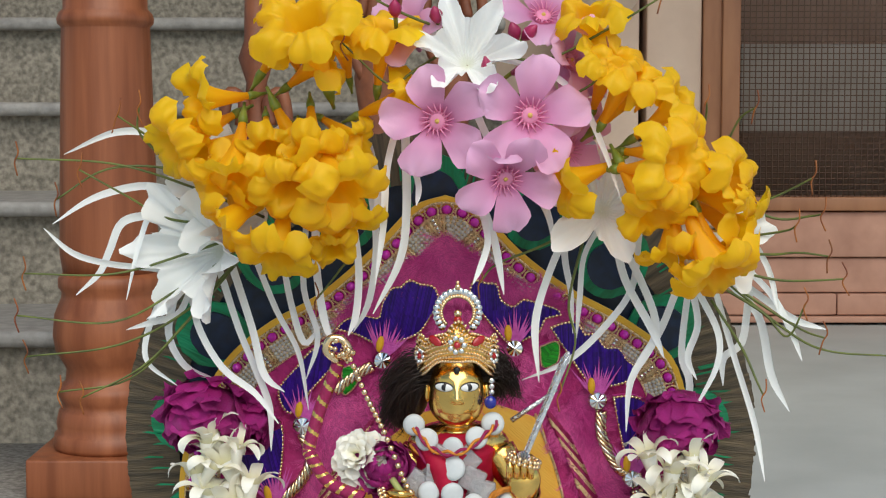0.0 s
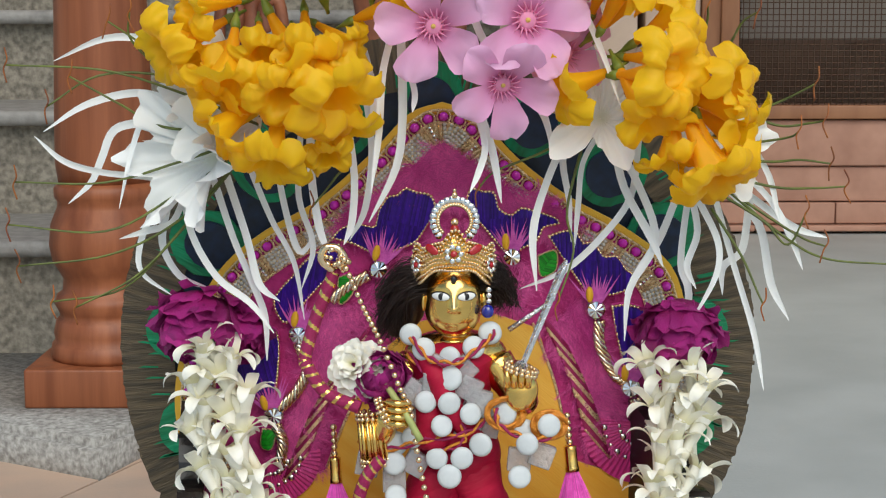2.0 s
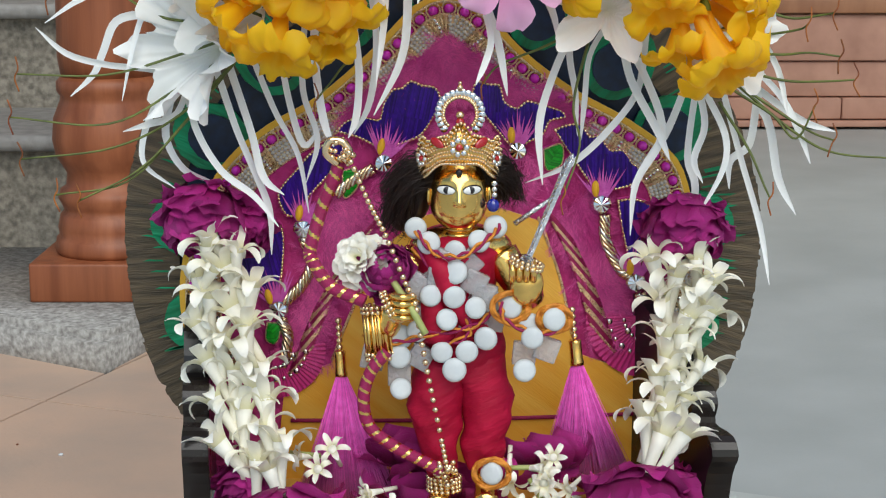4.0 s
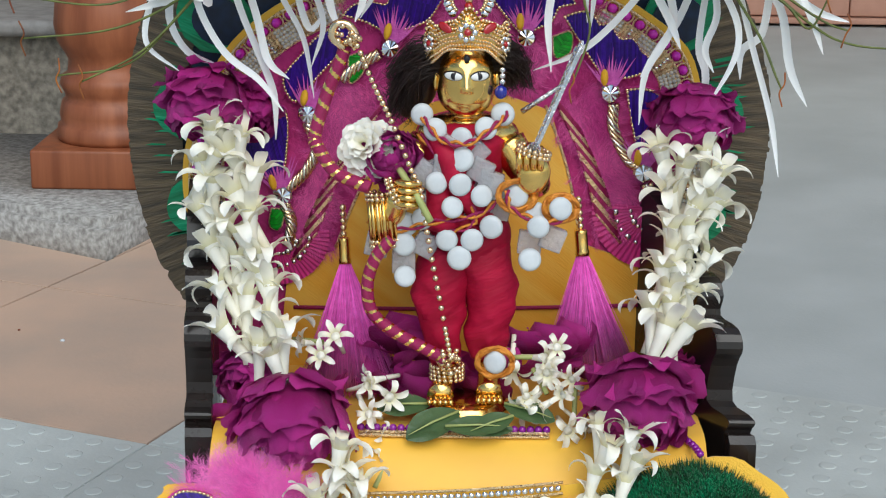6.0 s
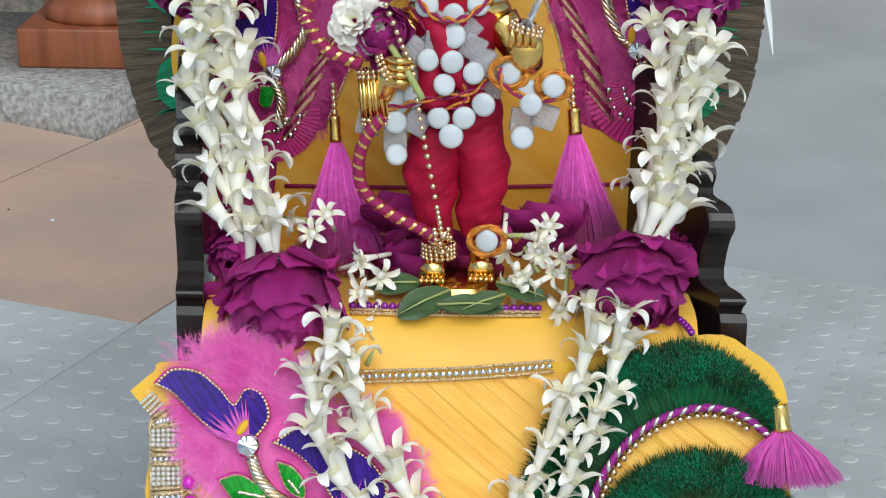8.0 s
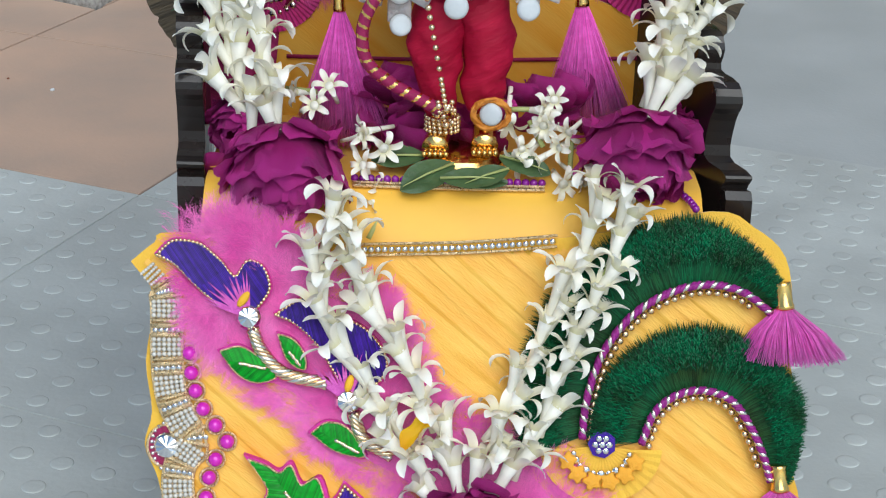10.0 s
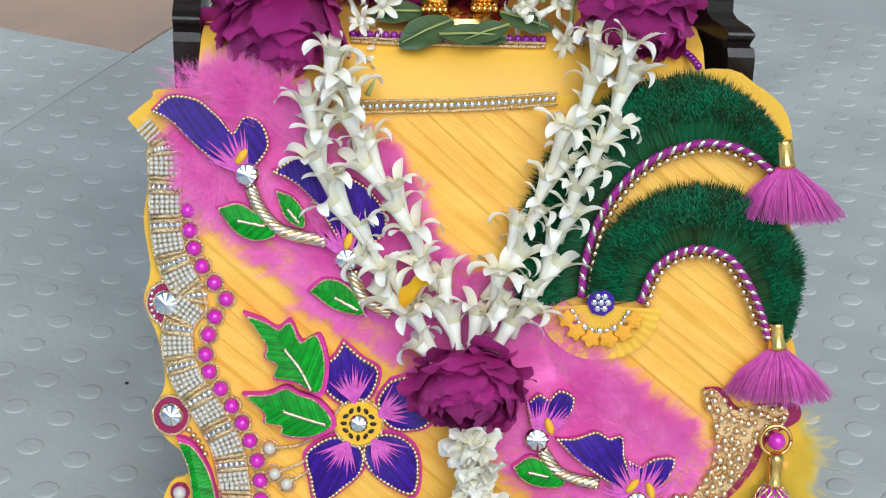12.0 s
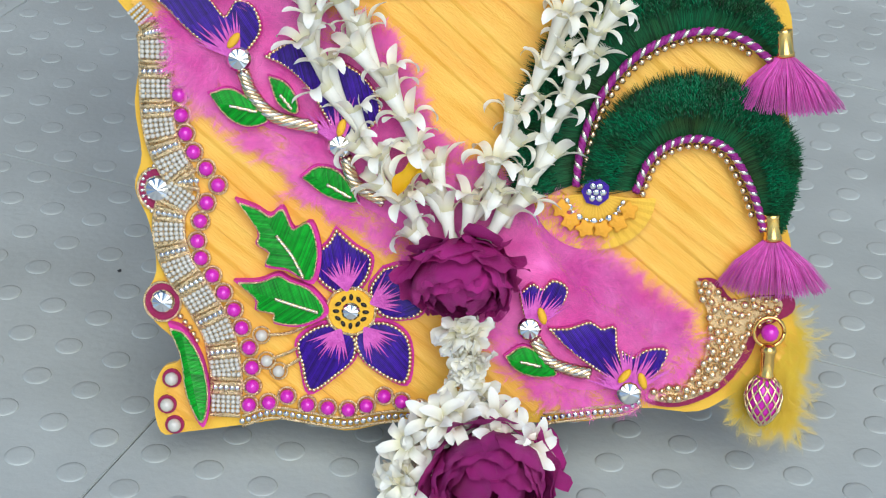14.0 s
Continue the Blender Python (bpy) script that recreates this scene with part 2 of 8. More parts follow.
part("wall_side", boxed(2.3, 4.0, WY, WY + 0.2, 0.31, 1.7), M["beige_stone"], wall)
tagged(new("wall_north", bm_mesh("wall_north", boxed(-3.0, 0.34, 4.6, 4.8, 0, 3.2), M["beige_stone"])), "beige sandstone wall behind the steps", "wall", kind="structure")

# added slab, out of view, that keeps skylight off the steps and wall
tagged(new("roof_overhang", bm_mesh("roof_overhang", boxed(-4.0, 4.0, 2.5, 4.9, 3.0, 3.15), M["beige_stone"], False)), "plain unseen slab added overhead to shade the steps and wall", "roof", kind="structure")
window = thing("window_1", "brown wooden window frame with rusty wire mesh before a dim room", "window", (0, 0, 0), kind="structure")
part("window_frame", boxed(0.714, 0.80, WY - 0.03, WY + 0.08, 0.314, 1.7, bevel=0.004), M["frame_wood"], window)
part("window_frame", boxed(0.765, 0.815, WY - 0.045, WY - 0.02, 0.36, 1.7, bevel=0.004), M["frame_wood"], window)
part("window_sill", boxed(0.80, 2.3, WY - 0.03, WY + 0.08, 0.314, 0.352, bevel=0.004), M["frame_wood"], window)
p = Pile()
PITCH = 0.0165
for i in range(90):
    x = 0.815 + i * PITCH
    p.add(*tube_data([(x, WY - 0.004, 0.35), (x, WY - 0.004, 1.7)], 0.0019, 4))
for i in range(82):
    z = 0.352 + i * PITCH
    p.add(*tube_data([(0.80, WY + 0.001, z), (2.3, WY + 0.001, z)], 0.0019, 4))
tagged(child("wire_mesh", p.mesh("wire_mesh", M["wire"]), window), "rusty square wire mesh", kind="stuff")
room = thing("dim_room", "dim plastered room behind the meshed window", "room", (0, 0, 0), kind="structure")
part("room_wall", boxed(0.5, 2.6, 6.2, 6.3, 0, 2.2), M["room"], room)
part("room_floor", boxed(0.5, 2.6, WY + 0.2, 6.2, -0.02, 0.02), M["floor"], room)
part("room_side", boxed(0.5, 0.55, WY + 0.2, 6.2, 0.02, 2.2), M["plaster"], room)
part("room_side", boxed(2.55, 2.6, WY + 0.2, 6.2, 0.02, 2.2), M["plaster"], room)
part("pale_panel", boxed(0.95, 2.4, 5.3, 5.34, 0.52, 0.80, bevel=0.004), M["pale_panel"], room, "pale smooth panel")


# ---- flower building ----
def mix_mat(name, stops, rough=0.55, axis="Z", span=(0, 1), sss=0.15, veins=0.0, rand=0.05, sheen=0.1, through_=0.18):
    """Petal paint that runs along the petal's own length from root to tip, with fine veins."""
    m = bpy.data.materials.new(name)
    m.use_nodes = True
    n, l = m.node_tree.nodes, m.node_tree.links
    p = n["Principled BSDF"]
    at = n.new("ShaderNodeAttribute")
    at.attribute_name = "along"
    ra = n.new("ShaderNodeValToRGB")
    cr = ra.color_ramp
    while len(cr.elements) < len(stops):
        cr.elements.new(0.5)
    for e, (pos, c) in zip(cr.elements, stops):
        e.position, e.color = pos, (*c, 1)
    no = n.new("ShaderNodeTexNoise")
    no.inputs["Scale"].default_value = 220
    ad = n.new("ShaderNodeMath")
    ad.operation = 'MULTIPLY_ADD'
    ad.inputs[1].default_value, ad.inputs[2].default_value = 0.22, -0.11
    a2 = n.new("ShaderNodeMath")
    l.new(no.outputs[0], ad.inputs[0])
    l.new(ad.outputs[0], a2.inputs[0])
    l.new(at.outputs["Fac"], a2.inputs[1])
    l.new(a2.outputs[0], ra.inputs[0])
    oi, mr, hs = n.new("ShaderNodeObjectInfo"), n.new("ShaderNodeMapRange"), n.new("ShaderNodeHueSaturation")
    mr.inputs["To Min"].default_value, mr.inputs["To Max"].default_value = 1 - rand, 1 + rand
    l.new(oi.outputs["Random"], mr.inputs[0])
    l.new(mr.outputs[0], hs.inputs["Value"])
    l.new(ra.outputs[0], hs.inputs["Color"])
    l.new(hs.outputs[0], p.inputs["Base Color"])
    p.inputs["Roughness"].default_value = rough
    p.inputs["Sheen Weight"].default_value = sheen
    p.inputs["Subsurface Weight"].default_value = 0.0
    p.inputs["Subsurface Radius"].default_value = (0.003, 0.002, 0.0015)
    wv = n.new("ShaderNodeTexNoise")
    wv.inputs["Scale"].default_value = 500
    bu = n.new("ShaderNodeBump")
    bu.inputs["Strength"].default_value, bu.inputs["Distance"].default_value = 0.15 + veins, 0.001
    l.new(wv.outputs[0], bu.inputs["Height"])
    l.new(bu.outputs[0], p.inputs["Normal"])
    # thin petals let light through
    tr, mx = n.new("ShaderNodeBsdfTranslucent"), n.new("ShaderNodeMixShader")
    l.new(hs.outputs[0], tr.inputs["Color"])
    l.new(bu.outputs[0], tr.inputs["Normal"])
    mx.inputs[0].default_value = through_
    l.new(p.outputs[0], mx.inputs[1])
    l.new(tr.outputs[0], mx.inputs[2])
    l.new(mx.outputs[0], n["Material Output"].inputs["Surface"])
    return m


M["yellow_petal"] = mix_mat("golden_yellow_petal", [(0, (0.95, 0.46, 0.0)), (0.4, (1.0, 0.59, 0.003)), (1, (1.0, 0.68, 0.008))], 0.5, rand=0.05, through_=0.5)
M["pink_petal"] = mix_mat("soft_pink_petal", [(0, (0.66, 0.14, 0.36)), (0.3, (0.76, 0.31, 0.56)), (1, (0.84, 0.50, 0.73))], 0.5, rand=0.12, through_=0.28)
M["white_petal"] = mix_mat("white_petal", [(0, (0.62, 0.64, 0.40)), (0.3, (0.93, 0.94, 0.91)), (1, (0.97, 0.975, 0.96))], 0.5, rand=0.03, through_=0.18)
M["cream_petal"] = mix_mat("cream_petal", [(0, (0.78, 0.73, 0.44)), (0.35, (0.94, 0.895, 0.73)), (1, (0.98, 0.96, 0.89))], 0.40, rand=0.04, through_=0.16)
M["rose_petal"] = mix_mat("magenta_rose_petal", [(0, (0.20, 0.002, 0.07)), (0.55, (0.43, 0.007, 0.18)), (0.9, (0.62, 0.034, 0.33)), (1, (0.54, 0.030, 0.27))], 0.5, rand=0.28, veins=0.6, sheen=0.0)
M["bud"] = mat("crimson_bud", (0.40, 0.02, 0.10), (0.28, 0.015, 0.07), 0.4, scale=150)
M["green"] = mat("fresh_green_stem", (0.22, 0.27, 0.035), (0.13, 0.19, 0.02), 0.5, scale=150)
M["filament"] = mat("dark_green_filament", (0.16, 0.19, 0.035), (0.07, 0.09, 0.02), 0.5, scale=90)
M["anther"] = mat("orange_brown_anther", (0.40, 0.13, 0.02), (0.16, 0.04, 0.015), 0.6, scale=120, rand=0.3)


def with_along(me, along):
    me.attributes.new("along", 'FLOAT', 'POINT').data.foreach_set("value", along)
    return me


def petal_mesh(name, L, W, material, bend=(0.2, 1.2), prof=None, cup=0.2, ruffle=0.0, nl=8, nw=5, twist=0.0, seed=0, thick=0.0):
    """A petal that starts at the origin up along z and bends over towards +y."""
    prof = prof or (lambda t: math.sin(math.pi * min(1, 0.12 + 0.80 * t)) ** 0.7)
    rg = random.Random(seed)
    ph = rg.uniform(0, 6)
    vs, al, fs = [], [], []
    y = z = 0.0
    for i in range(nl + 1):
        t = i / nl
        th = bend[0] + (bend[1] - bend[0]) * t
        if i:
            y += math.sin(th) * L / nl
            z += math.cos(th) * L / nl
        w = W / 2 * prof(t)
        ny, nz = math.cos(th), -math.sin(th)
        for j in range(nw + 1):
            s = 2 * j / nw - 1
            off = -cup * W * s * s * prof(t) + ruffle * W * t * abs(s) * math.sin(9 * t + 5 * s + ph) + ruffle * W * 0.5 * t * t * math.sin(4 * s + ph)
            x = w * s
            vs.append((x * math.cos(twist * t) - 0, y + ny * off + x * math.sin(twist * t), z + nz * off))
            al.append(t)
    for i in range(nl):
        for j in range(nw):
            a = i * (nw + 1) + j
            fs.append((a, a + 1, a + nw + 2, a + nw + 1))
    return with_along(mesh_of(name, vs, fs, material), al)


def ribbon_mesh(name, pts, width, material, n=5, channel=0.25, face=(0, -1, 0), wob=0.4, seed=0, taper=True):
    """A long narrow petal along pts, folded slightly along its middle."""
    rg = random.Random(seed)
    ph = rg.uniform(0, 6)
    path = smooth_path(pts, n)
    k = len(path)
    vs, fs, al = [], [], []
    fv = Vector(face)
    for i, q in enumerate(path):
        t = i / (k - 1)
        d = (path[min(i + 1, k - 1)] - path[max(i - 1, 0)]).normalized()
        sd = d.cross(fv)
        if sd.length < 1e-4:
            sd = d.orthogonal()
        sd.normalize()
        nr = sd.cross(d).normalized()
        sd, nr = sd * math.cos(wob * math.sin(4 * t + ph)) + nr * math.sin(wob * math.sin(4 * t + ph)), nr
        w = 0.42 * width * ((min(1, 0.75 + t) * (1 - max(0, (t - 0.7) / 0.3) ** 2.0 * 0.9)) if taper else 1)
        for s, h in ((-1, 0.0), (-0.5, channel * 0.75), (0, channel), (0.5, channel * 0.75), (1, 0.0)):
            vs.append(q + sd * (w * s) - nr * (h * w))
            al.append(0.3 + 0.7 * t)
    for i in range(k - 1):
        for j in range(4):
            a = i * 5 + j
            fs.append((a, a + 1, a + 6, a + 5))
    return with_along(mesh_of(name, vs, fs, material), al)


def aim(at, axis, spin=0.0, size=1.0):
    """A pose whose z axis runs along axis."""
    q = Vector(axis).normalized().to_track_quat('Z', 'Y').to_matrix().to_4x4()
    return Matrix.Translation(at) @ q @ Matrix.Rotation(spin, 4, 'Z') @ Matrix.Scale(size, 4)


# trumpet flower
def trumpet_mesh(name, seed, L=0.052, open_=1.0):
    """Slender fluted tube that opens into five crinkled lobes."""
    rg = random.Random(seed)
    seg, neck_rows, lobe_rows = 70, 14, 11
    ph = [rg.uniform(0, 6) for _ in range(4)]
    curls = [rg.uniform(0.75, 1.5) for _ in range(5)]
    lens = [rg.uniform(0.85, 1.15) for _ in range(5)]
    vs, fs, al = [], [], []
    for i in range(neck_rows + lobe_rows + 1):
        t = min(1, i / neck_rows)
        q = max(0, (i - neck_rows) / lobe_rows)
        for j in range(seg):
            a = 2 * math.pi * j / seg
            r = 0.0018 + 0.0014 * min(1, t * 3) + 0.0072 * max(0, (t - 0.22) / 0.78) ** 1.5
            r *= 1 + 0.06 * math.cos(5 * a) * t + 0.05 * t * math.sin(2 * a + ph[0])
            z = L * 0.80 * t
            if q > 0:
                k = int(5 * a / (2 * math.pi) + 0.5) % 5
                c = abs(math.cos(2.5 * a))
                ext = 0.0180 * open_ * lens[k] * (0.50 + 0.50 * c ** 0.6)
                th = 0.22 + 1.30 * curls[k] * q * q
                r += ext * q * math.sin(min(1.9, th))
                z += ext * q * math.cos(th) * 0.85
                z += 0.0024 * q * q * math.sin(13 * a + ph[1] + 2 * math.sin(3 * a)) + 0.0016 * q * math.sin(3 * a + ph[2]) - 0.002 * q * (1 - c)
            nv = noise.noise_vector((r * math.cos(a) * 95 + seed * 7, r * math.sin(a) * 95, z * 60))
            wr = 0.0011 * t + 0.0038 * q
            nv += noise.noise_vector((r * math.cos(a) * 260, r * math.sin(a) * 260 + seed, z * 150)) * 0.35
            bend = 0.006 * t * t * math.sin(ph[3])
            vs.append((r * math.cos(a) + nv.x * wr + bend, r * math.sin(a) + nv.y * wr, z + nv.z * wr))
            al.append(0.6 * t + 0.4 * q)
    for i in range(neck_rows + lobe_rows):
        for j in range(seg):
            k = (j + 1) % seg
            fs.append((i * seg + j, i * seg + k, (i + 1) * seg + k, (i + 1) * seg + j))
    return with_along(mesh_of(name, vs, fs, M["yellow_petal"]), al)


TRUMPETS = [trumpet_mesh("corolla", s, 0.050 + 0.006 * (s % 3), 0.85 + 0.1 * (s % 4)) for s in range(6)]
CALYX = mesh_of("calyx", *lathe_data([(0.0010, -0.008), (0.0012, -0.004), (0.0024, 0.0), (0.0032, 0.004), (0.0029, 0.007)], 10), M["green"])


def trumpet_flower(base, mouth, size=1.0, k=0, lab="golden yellow trumpet flower with ruffled lobes in the bouquet"):
    b, m = Vector(base), Vector(mouth)
    f = thing("trumpet_flower", lab, "flower", group="yellow trumpet flowers")
    d = m - b
    d.y *= 0.8
    f.matrix_basis = aim(b, d, k * 1.3, size)
    child("corolla", TRUMPETS[k % 6], f)
    child("calyx", CALYX, f, None, "green calyx")
    return f


# oleander
OL_PETALS = [petal_mesh("petal", 0.0265, 0.023, M["pink_petal"], (0.5 + 0.1 * s, 1.75), lambda t: (0.22 + 0.95 * t ** 0.9) * (1 - max(0, t - 0.75) * 2.6) if t < 1 else 0.25,
                        0.10, 0.10, 9, 6, 0.25, s) for s in range(3)]
OL_THROAT = mesh_of("throat", *lathe_data([(0.0015, -0.016), (0.002, -0.006), (0.0048, 0.0), (0.0050, 0.003), (0.003, 0.004)], 12), mat("rose_pink_throat", (0.78, 0.26, 0.44), None, 0.5, scale=200))
FRINGE = Pile()
for i in range(16):
    a = i * 0.3927
    FRINGE.add(*tube_data([(0.003 * math.cos(a), 0.003 * math.sin(a), 0.001), (0.005 * math.cos(a + 0.2), 0.005 * math.sin(a + 0.2), 0.005), (0.0085 * math.cos(a + 0.3), 0.0085 * math.sin(a + 0.3), 0.0065)], [0.0006, 0.0005, 0.0002], 4))
OL_FRINGE = FRINGE.mesh("fringe", OL_THROAT.materials[0])
OL_EYE = mesh_of("eye", *lathe_data([(0.0008, 0.002), (0.0016, 0.0035), (0.0006, 0.005)], 8), mat("yellow_heart", (0.75, 0.5, 0.12), None, 0.6))


def oleander_flower(at, axis, size=1.0, spin=0.0, lab="soft pink oleander flower with five petals in the bouquet"):
    f = thing("oleander_flower", lab, "flower", group="pink oleander flowers")
    f.matrix_basis = aim(at, axis, spin, size)
    for i in range(5):
        child("petal", OL_PETALS[i % 3], f, Matrix.Rotation(i * 2 * math.pi / 5, 4, 'Z') @ Matrix.Translation((0, 0.0040, 0)))
    child("throat", OL_THROAT, f)
    child("fringe", OL_FRINGE, f, None, "darker pink fringe")
    child("eye", OL_EYE, f, None, "pale yellow heart")
    return f


# tuberose floret, strung in garlands
TU_PROF = lambda t: (0.60 + 0.46 * math.sin(math.pi * min(1, 0.1 + 0.8 * t))) * math.sqrt(max(0.03, 1 - max(0, (t - 0.62) / 0.38) ** 2))
TU_PETALS = [petal_mesh("petal", L, 0.0058, M["cream_petal"], b, TU_PROF, 0.13, 0.05, 9, 4, 0.15 * s, s) for s, (L, b) in enumerate(((0.0150, (0.25, 1.5)), (0.0165, (0.30, 2.6)), (0.0160, (0.15, 3.3))))]
vs, fs = lathe_data([(0.0020, -0.012), (0.0022, -0.003), (0.0025, 0.006), (0.0031, 0.0130), (0.0042, 0.0195)], 12)
TU_TUBE = with_along(mesh_of("floret", vs, fs, M["cream_petal"]), [0.30 + 0.55 * max(0, v[2] + 0.012) / 0.032 for v in vs])


def floret(at, axis, parent, k=0, size=1.0, rg=random.Random(11)):
    """One tuberose flower: tube with six turned-back petals."""
    o = child("floret", TU_TUBE, parent, aim(at, axis, rg.uniform(0, 6), size))
    for i in range(6):
        child("petal", TU_PETALS[(i + k) % 3] if rg.random() < 0.85 else TU_PETALS[0], o, Matrix.Translation((0, 0, 0.0185)) @ Matrix.Rotation(i * math.pi / 3, 4, 'Z') @ Matrix.Translation((0, 0.0040, 0)) @ Matrix.Rotation(rg.uniform(-0.25, 0.35), 4, 'X'))
    return o


# rose
ROSE_PETALS = [petal_mesh("petal", 0.024, 0.027, M["rose_petal"], (0.55, -0.55 + 0.32 * s), lambda t: 0.35 + 0.75 * math.sin(math.pi * min(1, 0.1 + 0.62 * t)) * (1.0 if t < 0.8 else 1 - (t - 0.8) * 1.4), 0.17, 0.085, 8, 7, 0.12, s) for s in range(5)]


def shell_petal(k, seed, K=7, R=0.03):
    """A broad petal of layer k that hugs the flower from its calyx to a crinkled, turned-out rim."""
    rg = random.Random(seed * 31 + k)
    q = k / (K - 1)
    rho = R * (0.42 + 0.56 * q)
    tip = 0.30 + 1.60 * q ** 1.2 + rg.uniform(-0.25, 0.25)
    half = 0.76 - 0.26 * q
    curl, ph = rg.uniform(0.01, 0.13) * (0.4 + q), [rg.uniform(0, 6) for _ in range(4)]
    nl, nw = 12, 12
    vs, al, fs = [], [], []
    for i in range(nl + 1):
        t = i / nl
        for j in range(nw + 1):
            s = 2 * j / nw - 1
            edge = 0.12 * s * s + 0.05 * math.sin(4 * s + ph[0]) + 0.03 * math.sin(9 * s + ph[1])
            phi = 2.75 - (2.75 - tip - edge) * t
            wd = half * (0.45 + 0.55 * math.sin(math.pi * min(0.62, 0.12 + 0.5 * t)))
            az = s * wd + 0.05 * math.sin(5 * t + ph[2])
            out = max(0, (t - 0.70) / 0.30)
            r = rho * (1 + curl * out * out * (1 + 0.6 * math.sin(3 * s + ph[3])) + 0.030 * t * math.sin(6 * s + 3 * t + ph[1]) + 0.03 * s * s * t)
            v = Vector((r * math.sin(phi) * math.sin(az), r * math.sin(phi) * math.cos(az), r * math.cos(phi)))
            vs.append(v + noise.noise_vector(v * 120 + Vector((seed * 3.1, k, 0))) * 0.0026 * t + noise.noise_vector(v * 330 + Vector((seed, k * 2, 0))) * 0.0005 * t)
            al.append(t)
    for i in range(nl):
        for j in range(nw):
            a = i * (nw + 1) + j
            fs.append((a, a + 1, a + nw + 2, a + nw + 1))
    return with_along(mesh_of("petal", vs, fs, M["rose_petal"]), al)


SHELLS = [[shell_petal(k, s) for s in range(3)] for k in range(7)]


def rose(at, axis, R=0.03, layers=7, lab="deep magenta rose with crowded ruffled petals", seed=0, squash=1.0):
    """Layers of overlapping petals, the inner ones closed, the outer ones ending further back; axis: the way it opens."""
    rg = random.Random(seed)
    f = thing("rose", lab, "rose", group="magenta roses")
    f.matrix_basis = aim(at, axis, rg.uniform(0, 6), R / 0.03) @ Matrix.Diagonal((1, 1, squash, 1))
    for k in range(7 - layers, 7):
        n = 5 + k
        for i in range(n):
            a = 2 * math.pi * (i + 0.5 * (k % 2)) / n + rg.uniform(-0.25, 0.25)
            m = Matrix.Rotation(a, 4, 'Z') @ Matrix.Rotation(rg.uniform(-0.12, 0.12), 4, 'X') @ Matrix.Rotation(rg.uniform(-0.14, 0.14), 4, 'Y') @ Matrix.Scale(rg.uniform(0.94, 1.06), 4)
            child("petal", SHELLS[k][rg.randrange(3)], f, m)
    return f


# spider lily: frilled cup, long ribbon petals, green filaments with brown anthers
def lily_cup_mesh(name, seed, R=0.022, H=0.026):
    rg = random.Random(seed)
    ph = rg.uniform(0, 6)
    seg, rows = 120, 10
    vs, fs, al = [], [], []
    for i in range(rows + 1):
        t = i / rows
        for j in range(seg):
            a = 2 * math.pi * j / seg
            r = 0.0003 + 0.0022 * min(1, t * 8) + R * t ** 1.15 * (1 + 0.36 * t * math.cos(6 * a)) + 0.0007 * math.cos(30 * a) * t
            z = H * t * (1 + 0.10 * t * math.cos(6 * a + ph)) + 0.0020 * t * t * math.sin(17 * a + ph) + 0.0020 * t * math.cos(24 * a + ph)
            vs.append((r * math.cos(a), r * math.sin(a), z))
            al.append(0.15 + 0.85 * t)
    for i in range(rows):
        for j in range(seg):
            k = (j + 1) % seg
            fs.append((i * seg + j, i * seg + k, (i + 1) * seg + k, (i + 1) * seg + j))
    return with_along(mesh_of(name, vs, fs, M["white_petal"]), al)


LILY_CUPS = [lily_cup_mesh("cup", s) for s in range(2)]


def deep(pairs, y0, y1):
    """(x, z) pairs to places, with the depth going from y0 to y1."""
    k = len(pairs) - 1
    return [(x, y0 + (y1 - y0) * i / k, z) for i, (x, z) in enumerate(pairs)]


class SpiderLily:
    """A frilled cup, to which ribbon petals and stamens are added one by one."""
    def __init__(self, at, axis, size=1.0, seed=0):
        self.y, self.seed, self.n = at[1], seed, 0
        self.ob = thing("spider_lily", "white spider lily with a frilled cup and long drooping ribbon petals", "flower", group="white spider lilies")
        child("cup", LILY_CUPS[seed % 2], self.ob, aim(at, axis, seed, size))

    def ribbon(self, pairs, w):
        self.n += 1
        y1 = self.y + (0.008 if self.n % 2 else -0.012)
        child("ribbon_petal", ribbon_mesh("ribbon_petal", deep(pairs, self.y, y1), w, M["white_petal"], seed=self.seed * 50 + self.n), self.ob)

    def stamen(self, pairs):
        self.n += 1
        path = smooth_path(deep(pairs, self.y - 0.004, self.y - 0.022), 6)
        st = child("filament", mesh_of("filament", *tube_data(path, [0.0009 - 0.0004 * q / len(path) for q in range(len(path))], 5), M["filament"]), self.ob, None, "thin green filament")
        e = path[-1]
        rg = random.Random(self.seed * 99 + self.n)
        an = smooth_path([e + Vector((rg.uniform(-0.002, 0.002), 0, 0.009)), e + Vector((0.0012, -0.001, 0.003)), e + Vector((-0.0010, 0, -0.002)), e + Vector((rg.uniform(-0.003, 0.003), 0, -0.009))], 4)
        child("anther", mesh_of("anther", *tube_data(an, 0.00045, 5), M["anther"]), st, None, "curled orange brown anther")


# ---- throne, feather fan, embroidered backboard and seat cloth ----
M["lacquer"] = mat("black_lacquered_wood", (0.012, 0.010, 0.009), (0.020, 0.013, 0.011), 0.28, scale=40, coat=0.12, spec=0.35)
M["silk"] = mat("amber_yellow_silk", (0.90, 0.52, 0.070), (0.85, 0.40, 0.028), 0.45, scale=130, bump=0.2, bscale=1400, sheen=0.3, turn=-38, stretch=(0.10, 1, 1))
M["foam"] = mat("yellow_felt_board", (0.88, 0.53, 0.05), (0.82, 0.46, 0.04), 0.8, scale=60, bump=0.3, bscale=900, sheen=0.2)
